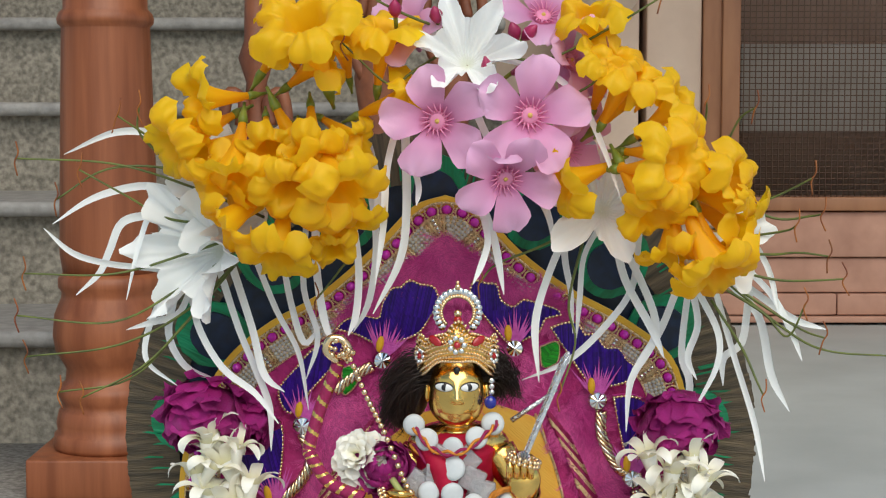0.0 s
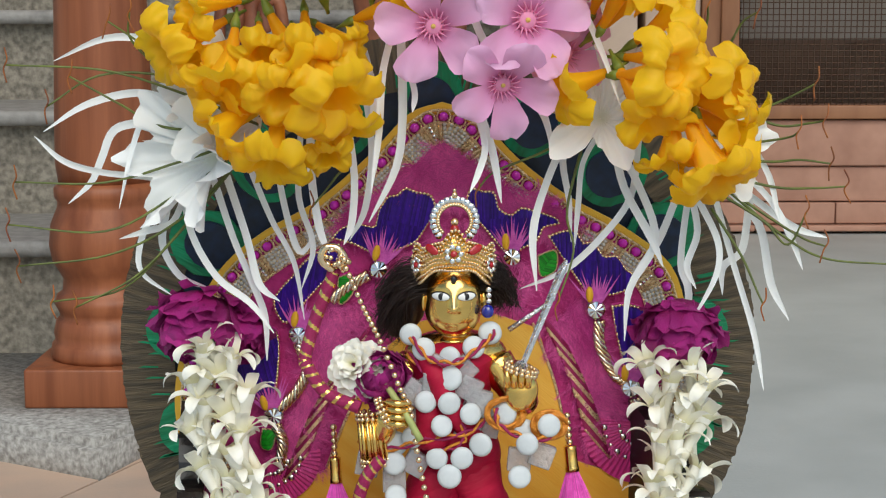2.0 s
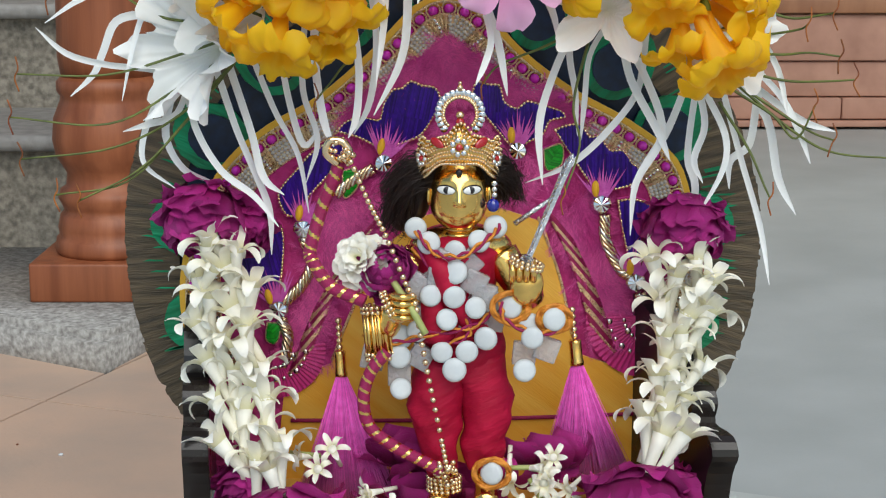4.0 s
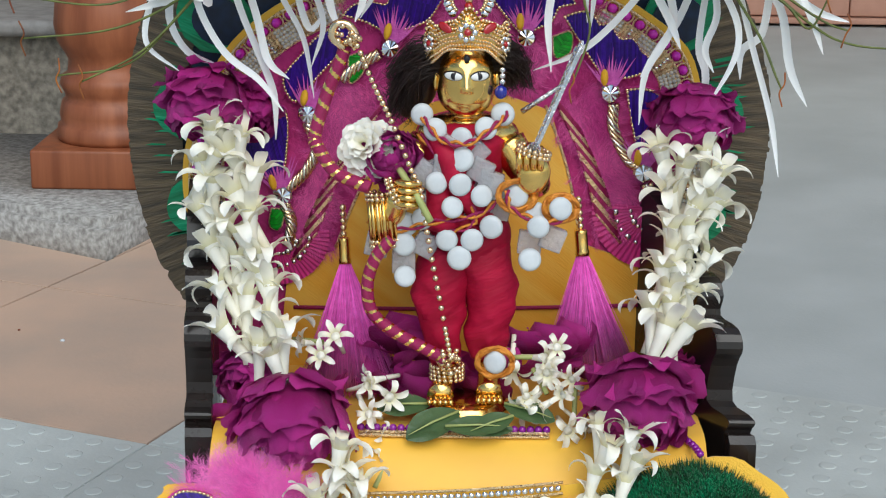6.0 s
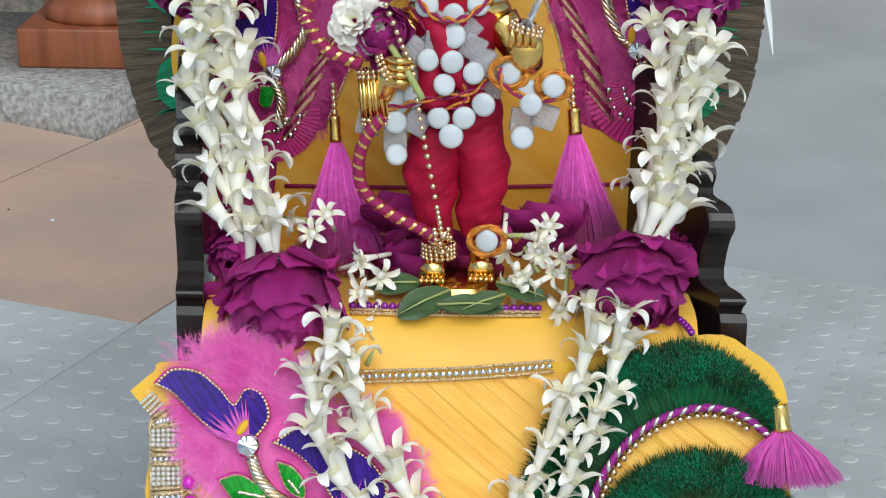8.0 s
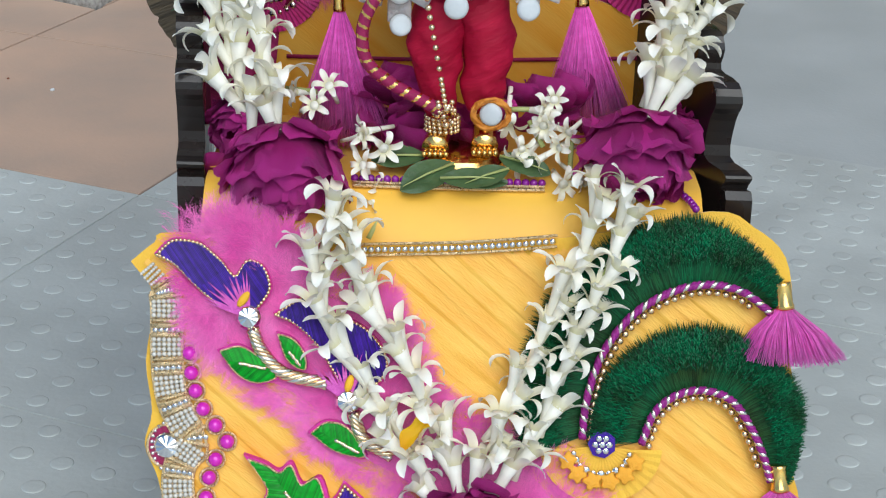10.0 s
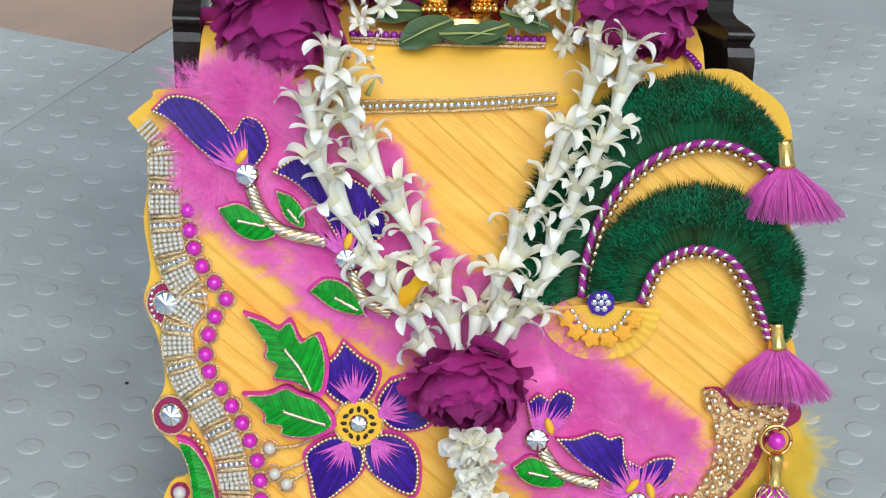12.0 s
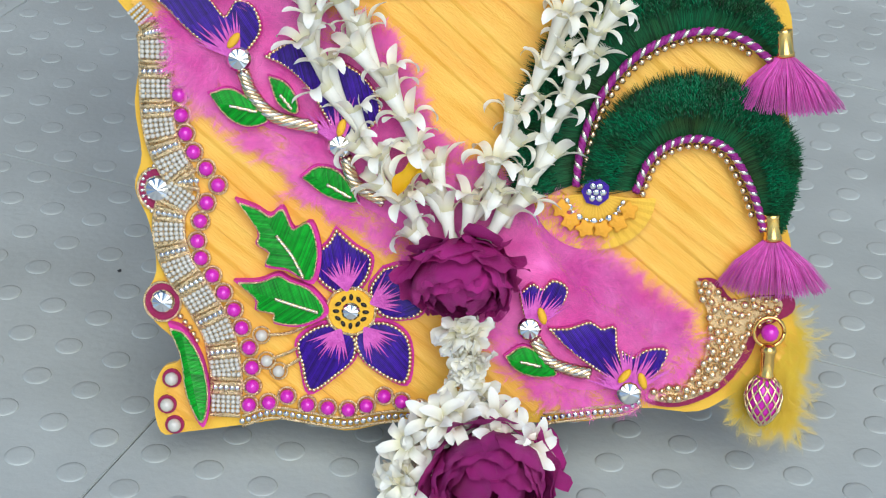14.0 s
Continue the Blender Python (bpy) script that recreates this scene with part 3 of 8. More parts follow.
M["satin"] = mat("smooth_yellow_satin", (0.90, 0.52, 0.05), (0.84, 0.45, 0.04), 0.45, scale=25, bump=0.08, sheen=0.3)
M["feather"] = mat("brown_trimmed_feather", (0.16, 0.115, 0.065), (0.040, 0.030, 0.018), 0.65, scale=420, bump=0.6, stretch=(1, 1, 0.06))
M["feather_green"] = mat("iridescent_green_feather", (0.008, 0.30, 0.13), (0.012, 0.13, 0.045), 0.35, 0.3, scale=160, bump=0.4, stretch=(1, 1, 0.15))
M["feather_blue"] = mat("dark_blue_feather_eye", (0.006, 0.02, 0.06), (0.004, 0.01, 0.025), 0.35, 0.2, scale=160)
M["gold"] = mat("polished_brass", (0.93, 0.63, 0.20), (0.84, 0.52, 0.15), 0.20, 1.0, scale=40)
M["gold_thread"] = mat("gold_zari_thread", (0.90, 0.70, 0.42), (0.78, 0.57, 0.30), 0.28, 0.95, scale=900, bump=0.6, bscale=1500)
M["gold_bead"] = mat("champagne_gold_bead", (0.90, 0.71, 0.46), (0.80, 0.58, 0.33), 0.2, 0.95, scale=300)
M["silver_wire"] = mat("pale_silver_wire", (0.86, 0.80, 0.70), (0.72, 0.66, 0.56), 0.25, 0.95, scale=300)
M["purple_cord"] = mat("bright_purple_cord", (0.34, 0.010, 0.25), (0.24, 0.006, 0.17), 0.45, scale=500, bump=0.4)
M["pink_felt"] = mat("hot_magenta_felt", (0.74, 0.045, 0.38), (0.60, 0.03, 0.28), 0.85, scale=300, bump=0.5)
M["pearl"] = mat("ivory_pearl_bead", (0.68, 0.645, 0.57), (0.58, 0.54, 0.47), 0.22, 0.0, scale=300, coat=0.5)
M["magenta_bead"] = mat("magenta_pearl_bead", (0.70, 0.022, 0.52), (0.62, 0.016, 0.44), 0.2, 0.1, scale=300, coat=0.4)
M["crystal"] = mat("silver_backed_crystal", (0.82, 0.81, 0.80), (0.68, 0.67, 0.67), 0.06, 1.0, scale=300)
M["fur"] = mat("hot_pink_marabou", (0.96, 0.26, 0.64), (0.84, 0.11, 0.48), 0.8, scale=45, sheen=0.2, spec=0.2, island=0.25)
M["fur_deep"] = mat("magenta_plush", (0.56, 0.045, 0.23), (0.38, 0.02, 0.14), 0.85, scale=60, bump=1.0, bscale=300, sheen=0.3, spec=0.2)
M["fur_back"] = mat("rose_pink_plush", (0.84, 0.14, 0.44), (0.55, 0.045, 0.25), 0.8, scale=45, sheen=0.2, spec=0.2, island=0.3)
M["violet"] = mat("violet_silk_stitching", (0.046, 0.004, 0.28), (0.030, 0.003, 0.19), 0.33, scale=300, spec=0.35, island=0.45)
M["spike"] = mat("orchid_pink_stitching", (0.72, 0.12, 0.52), (0.55, 0.06, 0.38), 0.4, scale=300, bump=0.4)
M["leaf_thread"] = mat("bright_green_stitching", (0.020, 0.35, 0.016), (0.012, 0.25, 0.010), 0.33, scale=300, spec=0.35, island=0.40)
M["maroon"] = mat("magenta_cord", (0.34, 0.004, 0.09), (0.26, 0.003, 0.06), 0.5, scale=500, bump=0.5)
M["purple_bead"] = mat("purple_bead", (0.26, 0.01, 0.30), (0.2, 0.008, 0.22), 0.2, 0.1, scale=300, coat=0.5)
M["yellow_bud"] = mat("yellow_stitched_bud", (0.95, 0.54, 0.02), (0.86, 0.44, 0.015), 0.5, scale=400, bump=0.3)
M["cloth_rose"] = mat("orange_yellow_cloth_rose", (0.95, 0.47, 0.035), (0.88, 0.38, 0.02), 0.6, scale=200, bump=0.3)
M["pink_fan"] = mat("pleated_magenta_cloth", (0.60, 0.016, 0.22), (0.50, 0.010, 0.17), 0.55, scale=60, sheen=0.3)
M["thread_pink"] = mat("hot_pink_silk_thread", (0.95, 0.14, 0.66), (0.80, 0.08, 0.50), 0.4, scale=300, sheen=0.2, island=0.2)
M["herl"] = mat("deep_green_peacock_herl", (0.004, 0.090, 0.030), (0.016, 0.040, 0.006), 0.5, 0.0, scale=40, spec=0.2, island=0.6)
M["herl_tip"] = mat("emerald_peacock_herl_tip", (0.002, 0.115, 0.042), (0.004, 0.035, 0.008), 0.5, 0.0, scale=70, spec=0.2, island=0.7)

SPHERE = {}


def ball(name, material, seg=10):
    k = (name, material.name)
    if k not in SPHERE:
        b = bmesh.new()
        bmesh.ops.create_uvsphere(b, u_segments=seg, v_segments=max(6, seg * 2 // 3), radius=1)
        SPHERE[k] = bm_mesh(name, b, material)
    return SPHERE[k]


b = bmesh.new()
bmesh.ops.create_uvsphere(b, u_segments=7, v_segments=5, radius=1)
BALL_V, BALL_F = [v.co.copy() for v in b.verts], [tuple(v.index for v in f.verts) for f in b.faces]
b.free()
# brilliant-cut stone
def cut_stone(n=12):
    vs, fs = [(0, 0, 0.50)], []
    for r, h, o in ((0.42, 0.46, 0), (0.82, 0.26, 0.5), (1.0, 0.0, 0)):
        vs += [(r * math.cos(2 * math.pi * (i + o) / n), r * math.sin(2 * math.pi * (i + o) / n), h) for i in range(n)]
    for i in range(n):
        j = (i + 1) % n
        fs += [(0, 1 + i, 1 + j), (1 + i, 1 + n + i, 1 + j), (1 + n + i, 1 + n + j, 1 + j), (1 + n + i, 1 + 2 * n + i, 1 + 2 * n + j), (1 + n + i, 1 + 2 * n + j, 1 + n + j)]
    return vs, fs


STONE_V, STONE_F = cut_stone()
STONE = mesh_of("crystal", STONE_V, STONE_F, M["crystal"], False)
SMALL_V, SMALL_F = cut_stone(6)
# flat-backed stone with radial facets that rise to a point
RIV_V = [(0, 0, 0.42)] + [(r * math.cos(math.pi * i / 10), r * math.sin(math.pi * i / 10), h + 0.05 * (i % 2)) for r, h in ((0.80, 0.24), (1.0, 0.0)) for i in range(20)]
RIV_F = [(0, 1 + i, 1 + (i + 1) % 20) for i in range(20)] + [(1 + i, 21 + i, 21 + (i + 1) % 20, 1 + (i + 1) % 20) for i in range(20)]
RIVOLI = mesh_of("crystal", RIV_V, RIV_F, M["crystal"], False)


def evenly(pts, gap):
    """Points every gap metres along a 2D line."""
    path = smooth_path([(u, v, 0) for u, v in pts], 8)
    out, left = [], 0.0
    for a, b in zip(path, path[1:]):
        d = (b - a).length
        s = left
        while s < d:
            q = a.lerp(b, s / d)
            out.append((q.x, q.y, math.atan2(b.y - a.y, b.x - a.x)))
            s += gap
        left = s - d
    return out


class Cloth:
    """A place to sew things on: to3(u, v, h) with h standing off the face, and its parent."""
    def __init__(self, to3, parent):
        self.to3, self.parent, self.lift = to3, parent, 0.0
        self.n = (to3(0, 0, 1) - to3(0, 0, 0)).normalized()

    def frame_at(self, u, v, h=0.0, spin=0.0, size=1.0):
        o = self.to3(u, v, h)
        x = (self.to3(u + 0.001, v, h) - o).normalized()
        y = self.n.cross(x)
        return Matrix.Translation(o) @ Matrix((x, y, self.n)).transposed().to_4x4() @ Matrix.Rotation(spin, 4, 'Z') @ Matrix.Scale(size, 4)

    def beads(self, name, pts, r, gap, material, h=0.0, each=False, label=""):
        if each:
            for u, v, _ in evenly(pts, gap):
                child(name, ball(name, material, 14), self.parent, self.frame_at(u, v, h, 0, r), label)
            return
        p = Pile()
        for u, v, _ in evenly(pts, gap):
            p.add(BALL_V, BALL_F, self.frame_at(u, v, h, 0, r))
        tagged(child(name, p.mesh(name, material), self.parent, None, label), kind="stuff")

    def cord(self, name, pts, r, material, h=0.0, label="", parent=None):
        path = [self.to3(q.x, q.y, h) for q in smooth_path([(u, v, 0) for u, v in pts], 6)]
        return child(name, mesh_of(name, *tube_data(path, r, 6), material), parent or self.parent, None, label)

    def rope(self, name, pts, R, r, mats, turns, h=0.0, label=""):
        """Strands twisted round a line."""
        path = [self.to3(q.x, q.y, h) for q in smooth_path([(u, v, 0) for u, v in pts], 14)]
        p = Pile()
        strands = len(mats)
        for s in range(strands):
            pts3 = []
            for i, q in enumerate(path):
                d = (path[min(i + 1, len(path) - 1)] - path[max(0, i - 1)]).normalized()
                sd = d.cross(self.n).normalized()
                a = 2 * math.pi * (turns * i / len(path) + s / strands)
                pts3.append(q + (sd * math.cos(a) + self.n * math.sin(a)) * R)
            p.add(*tube_data(pts3, r, 6), None, mats[s])
        return p

    def patch(self, name, poly, material, h0, h1, label="", bevel=0.0, parent=None, round_=True):
        if round_:
            path = smooth_path([(u, v, 0) for u, v in poly] + [(*poly[0], 0)], 4)[:-1]
            poly = [(q.x, q.y) for q in path]
        b = prism(bmesh.new(), poly, self.to3, h0, h1, bevel)
        bmesh.ops.triangulate(b, faces=[f for f in b.faces if len(f.verts) > 4])
        return child(name, bm_mesh(name, b, material, False), parent or self.parent, None, label)

    def spikes(self, base, aims, n, L, w, h, parent=None, seed=0, material=None):
        """Stitched rays that fan out from base."""
        rg = random.Random(seed)
        p = Pile()
        a0, a1 = aims
        for i in range(n):
            a = a0 + (a1 - a0) * (i + 0.5) / n + rg.uniform(-0.04, 0.04)
            l = L * rg.uniform(0.6, 1.0)
            c, s = math.cos(a), math.sin(a)
            q = [(base[0] - s * w, base[1] + c * w), (base[0] + s * w, base[1] - c * w)]
            t = (base[0] + c * l, base[1] + s * l)
            m = (base[0] + c * l * 0.5, base[1] + s * l * 0.5)
            vs = [self.to3(*q[0], h), self.to3(*q[1], h), self.to3(m[0] + s * w, m[1] - c * w, h + 0.0006), self.to3(*t, h), self.to3(m[0] - s * w, m[1] + c * w, h + 0.0006)]
            p.add(vs, [(0, 1, 2, 4), (4, 2, 3)])
        return child("pink_stitching", p.mesh("pink_stitching", material or M["spike"], False), parent or self.parent, None, "orchid pink stitched rays")

    def satin(self, poly, origin, axis, slant, material, h, puff, parent, gap=0.00075):
        """Padded satin stitches: threads laid side by side from a middle line along axis out to the outline."""
        path = smooth_path([(u, v, 0) for u, v in poly] + [(*poly[0], 0)], 4)[:-1]
        ring = [(q.x, q.y) for q in path]
        ax, ay = math.cos(axis), math.sin(axis)
        ts = [(u - origin[0]) * ax + (v - origin[1]) * ay for u, v in ring]
        xs = [abs((v - origin[1]) * ax - (u - origin[0]) * ay) for u, v in ring]
        rg = random.Random(int(abs(origin[0]) * 1e5))
        p = Pile()
        t0 = min(ts) - slant * max(xs)
        while t0 < max(ts):
            t0 += gap
            for side in (-1, 1):
                x, first, last = 0.0, None, None
                while x < max(xs):
                    t = t0 + slant * x
                    if inside(origin[0] + t * ax - side * x * ay, origin[1] + t * ay + side * x * ax, ring):
                        first, last = (x if first is None else first), x
                    elif first is not None:
                        break
                    x += 0.0005
                if first is None or last - first < 0.0006:
                    continue
                vs, rise = [], rg.uniform(0.00025, 0.00055)
                for k in range(5):
                    xx = first + (last - first) * k / 4
                    hh = h + puff * math.sqrt(max(0.0, 1 - (xx / (last + 0.0004)) ** 2))
                    for e, r in ((-0.52, 0.0), (0.0, rise), (0.52, 0.0)):
                        t = t0 + slant * xx + e * gap
                        vs.append(self.to3(origin[0] + t * ax - side * xx * ay, origin[1] + t * ay + side * xx * ax, hh + r))
                p.add(vs, [(k * 3 + i, k * 3 + i + 1, k * 3 + i + 4, k * 3 + i + 3) for k in range(4) for i in range(2)])
        tagged(child("satin_stitches", p.mesh("satin_stitches", material), parent), kind="stuff")

    def stone(self, u, v, r, h=0.001, label="clear round crystal"):
        return child("crystal", RIVOLI if r > 0.004 else STONE, self.parent, self.frame_at(u, v, h, u * 40, r), label)

    def bell(self, poly, base, L, seed, stone, h):
        """A stitched violet bell flower with a beaded rim, pink rays, a yellow bud and a stone."""
        pt = self.patch("violet_petal", poly, M["violet"], 0.0012, 0.0034 + self.lift, "violet silk stitched petal")
        path = smooth_path([(u, v, 0) for u, v in poly] + [(*poly[0], 0)], 4)
        p = Pile()
        for u, v, _ in evenly([(q.x, q.y) for q in path][:: 2], 0.0021):
            p.add(BALL_V, BALL_F, self.frame_at(u, v, 0.0034 + self.lift, 0, 0.00115))
        tagged(child("bead_rim", p.mesh("bead_rim", M["gold_bead"]), pt, None, "tiny gold beads"), kind="stuff")
        cu, cv = sum(q[0] for q in poly) / len(poly), sum(q[1] for q in poly) / len(poly)
        a = math.atan2(cv - base[1], cu - base[0])
        self.patch("pink_felt", [(u + (u - cu) * 0.06, v + (v - cv) * 0.06) for u, v in poly], M["pink_felt"], 0.0008, 0.0024 + self.lift)
        self.satin(poly, (cu, cv), a + math.pi / 2, 0.0, M["violet"], 0.0034 + self.lift, 0.0011, pt)
        self.spikes(base, (a - 0.7, a + 0.7), 17, L * 1.6, 0.0007, 0.0049 + self.lift, pt, seed)
        e = (base[0] + 0.0095 * math.cos(a + 0.35), base[1] + 0.0095 * math.sin(a + 0.35))
        child("yellow_bud", ball("yellow_bud", M["yellow_bud"]), self.parent, self.frame_at(*e, 0.0060 + self.lift, a) @ Matrix.Diagonal((0.0048, 0.0022, 0.0020, 1)))
        self.stone(*base, stone, 0.0045 + self.lift)

    def stem(self, pts, R=0.0034, turns=None):
        n = sum((Vector(a) - Vector(b)).length for a, b in zip(pts, pts[1:]))
        p = self.rope("x", pts, R * 0.66, R * 0.40, [0, 1, 0, 0, 1, 0], turns or n / 0.019, 0.0025 + self.lift)
        tagged(child("twisted_stem", p.mesh("twisted_stem", [M["gold_bead"], M["silver_wire"]]), self.parent, None, "twisted gold wire stem"), kind="stuff")

    def leaf(self, poly, vein=None):
        lf = self.patch("leaf", poly, M["leaf_thread"], 0.0012, 0.0032 + self.lift, "bright green stitched leaf")
        path = smooth_path([(u, v, 0) for u, v in poly] + [(*poly[0], 0)], 4)
        self.cord("leaf_rim", [(q.x, q.y) for q in path], 0.0006, M["gold_thread"], 0.0030 + self.lift, parent=lf)
        cu, cv = sum(q[0] for q in poly) / len(poly), sum(q[1] for q in poly) / len(poly)
        self.patch("pink_felt", [(u + (u - cu) * 0.13, v + (v - cv) * 0.13) for u, v in poly], M["pink_felt"], 0.0008, 0.0022 + self.lift)
        far = max(poly, key=lambda q: (q[0] - cu) ** 2 + (q[1] - cv) ** 2)
        root, tip = ((vein[-1], vein[0]) if vein else ((cu, cv), far))
        self.satin(poly, root, math.atan2(tip[1] - root[1], tip[0] - root[0]), 0.75 if vein else 0.35, M["leaf_thread"], 0.0032 + self.lift, 0.0013, lf)
        if vein:
            p = self.rope("x", vein, 0.0006, 0.0007, [0, 1], 9, 0.0049 + self.lift)
            child("leaf_vein", p.mesh("leaf_vein", [M["gold_bead"], M["silver_wire"]]), lf, None, "twisted gold wire vein")

    def fur(self, poly, n, L, drift, material, h=0.001, seed=0, lift=0.5, w=0.00026, name="marabou_fur", fringe=0):
        """Small plumes of down that grow inside poly, combed towards drift, each with fine barbs on a curved spine."""
        rg = random.Random(seed)
        us, vs_ = [q[0] for q in poly], [q[1] for q in poly]
        V, F = [], []
        barbs = 36
        k = 0
        while k < (n + fringe) // barbs:
            if k < n // barbs:
                u, v = rg.uniform(min(us), max(us)), rg.uniform(min(vs_), max(vs_))
                if not inside(u, v, poly):
                    continue
                a = drift + 0.9 * math.sin(u * 120 + 2 * math.sin(v * 60)) * math.cos(v * 90 + u * 40) + rg.gauss(0, 0.6)
                up, reach = lift * rg.uniform(0.2, 1.0), L * rg.uniform(0.9, 1.9)
            else:
                i = rg.randrange(len(poly))
                (ua, va), (ub, vb) = poly[i - 1], poly[i]
                if rg.random() * 0.05 > math.hypot(ub - ua, vb - va):
                    continue
                q = rg.random()
                u, v = ua + (ub - ua) * q, va + (vb - va) * q
                a = math.atan2(ua - ub, vb - va)
                if inside(u + math.cos(a) * 0.002, v + math.sin(a) * 0.002, poly):
                    a += math.pi
                u, v = u - math.cos(a) * 0.008 * rg.random(), v - math.sin(a) * 0.008 * rg.random()
                a += 0.4 * math.sin(u * 160 + v * 120) + rg.gauss(0, 0.8)
                up, reach = lift * rg.uniform(0.2, 0.8), L * rg.uniform(0.3, 0.9)
            k += 1
            bend = rg.uniform(-1.0, 1.0)
            for b_ in range(barbs):
                q = (b_ + rg.random()) / barbs
                sd_ = 1 if b_ % 2 else -1
                sa = a + bend * q * 0.5
                su, sv, sh = u + math.cos(sa) * reach * q, v + math.sin(sa) * reach * q, h + reach * q * up * (1 - 0.35 * q)
                ba = a + bend * q + sd_ * rg.uniform(0.15, 1.3) * (1.1 - 0.7 * q)
                l = L * rg.uniform(0.35, 1.0) * (1.0 - 0.35 * q)
                b2 = ba - sd_ * rg.uniform(0.0, 0.7)
                rise = l * up * rg.uniform(-0.2, 0.9)
                p0 = self.to3(su, sv, sh)
                p1 = self.to3(su + math.cos(ba) * l * 0.5, sv + math.sin(ba) * l * 0.5, sh + rise * 0.6)
                p2 = self.to3(su + math.cos(ba) * l * 0.5 + math.cos(b2) * l * 0.5, sv + math.sin(ba) * l * 0.5 + math.sin(b2) * l * 0.5, max(h, sh + rise))
                sd = (p1 - p0).cross(self.n)
                sd = sd.normalized() * w if sd.length > 1e-9 else Vector((w, 0, 0))
                b = len(V)
                V += [p0 - sd, p0 + sd, p1 - sd * 0.8, p1 + sd * 0.8, p2]
                F += [(b, b + 1, b + 3, b + 2), (b + 2, b + 3, b + 4)]
        tagged(child(name, mesh_of(name, V, F, material, False), self.parent, None, "fluffy pink marabou down"), kind="stuff")


def inside(u, v, poly):
    c = False
    j = len(poly) - 1
    for i in range(len(poly)):
        (x0, y0), (x1, y1) = poly[i], poly[j]
        if (y0 > v) != (y1 > v) and u < (x1 - x0) * (v - y0) / (y1 - y0) + x0:
            c = not c
        j = i
    return c


# black throne
throne = thing("throne", "small black lacquered wooden throne with scrolled arms", "throne", (0, 0.87, 0))
throne.location = (0, 0, 0)
part("seat_box", boxed(-0.118, 0.128, 0.836, 0.935, 0.03, 0.262, bevel=0.003), M["lacquer"], throne)
part("back_panel", boxed(-0.125, 0.13, 0.962, 0.975, 0.05, 0.46, bevel=0.003), M["lacquer"], throne)
for x in (-0.115, 0.105):
    for y in (0.815, 0.945):
        part("leg", boxed(x, x + 0.02, y, y + 0.02, 0.0, 0.10, bevel=0.002), M["lacquer"], throne)
ARM = [(0.820, 0.225), (0.820, 0.270), (0.826, 0.274), (0.822, 0.281), (0.828, 0.2835), (0.845, 0.285), (0.843, 0.305), (0.838, 0.316), (0.844, 0.3255), (0.862, 0.327), (0.860, 0.338), (0.866, 0.3466), (0.882, 0.349), (0.888, 0.362), (0.90, 0.372), (0.955, 0.374), (0.955, 0.225)]
ARM = [(q.x, q.y) for q in smooth_path([(u, v, 0) for u, v in ARM], 3)]
for x0, x1, sh in ((-0.140, -0.126, 0.10), (0.131, 0.145, 0.36)):
    bm = prism(bmesh.new(), ARM, lambda u, v, h: Vector((h + sh * (0.862 - u), u, v)), x0, x1, 0.0006)
    bmesh.ops.triangulate(bm, faces=[f for f in bm.faces if len(f.verts) > 4])
    part("arm", bm, M["lacquer"], throne, smooth=False)

# peacock feather fan behind the backboard
FAN_C, FAN_R = Vector((-0.0018, 0.952, 0.405)), 0.1838
fan = thing("feather_fan", "round fan of trimmed brown peacock feathers with green and blue eyes", "feather fan", FAN_C)
bm = bmesh.new()
bmesh.ops.create_cone(bm, cap_ends=True, segments=72, radius1=0.172, radius2=0.172, depth=0.003, matrix=pose(0, 0.004, 0, 90))
part("backing", bm, M["feather_blue"], fan, "dark blue backing disc", False)
rg = random.Random(21)
NF = 34
for i in range(NF):
    a = 2 * math.pi * (i + rg.uniform(-0.15, 0.15)) / NF
    R = FAN_R * rg.uniform(0.994, 1.006)
    # vane with a ragged cut end, along +z before turning
    vs, fs = [], []
    half = math.pi / NF * 1.45
    n = 22
    for j in range(n + 1):
        s = 2 * j / n - 1
        top = R * (1 - 0.005 * rg.random()) - (0.002 if rg.random() < 0.06 else 0)
        for r in (0.152, 0.160, 0.172, top):
            vs.append((r * math.sin(s * half), -0.0012 * (1 - s * s) - 0.0006 * (i % 2) + rg.uniform(-0.0003, 0.0003), r * math.cos(s * half)))
    for j in range(n):
        for k in range(3):
            fs.append((j * 4 + k, j * 4 + k + 1, j * 4 + 5 + k, j * 4 + 4 + k))
    m = Matrix.Rotation(a, 4, 'Y')
    fe = child("feather", mesh_of("feather", vs, fs, M["feather"], False), fan, m)
    if i % 2 == 0:
        er = 0.146
        for nm, mt, w, hh, y in (("eye_ring", M["feather_green"], 0.0190, 0.0225, 0.0035), ("eye", M["feather_blue"], 0.0135, 0.015, 0.0055)):
            ring = [(w * math.sin(q * 0.2618) * rg.uniform(0.95, 1.05), -y, er - 0.002 * (nm == "eye") + hh * math.cos(q * 0.2618)) for q in range(24)]
            child(nm, mesh_of(nm, ring + [(v[0] * 1.02, -y + 0.002, v[2]) for v in ring], [tuple(range(24))] + [(q, 24 + q, 24 + (q + 1) % 24, (q + 1) % 24) for q in range(24)], mt, False), fe)
    for q in range(4):
        s = rg.uniform(-half, half) * 0.8
        z = rg.uniform(0.156, 0.168)
        vs = [(z * math.sin(s) + dx, -0.004, z * math.cos(s) + dz) for dx, dz in ((-0.0006, -0.005), (0.0004, -0.005), (0.0012, 0.003), (0.0003, 0.007))]
        child("green_barb", mesh_of("green_barb", vs, [(0, 1, 2, 3)], M["feather_green"], False), fe)

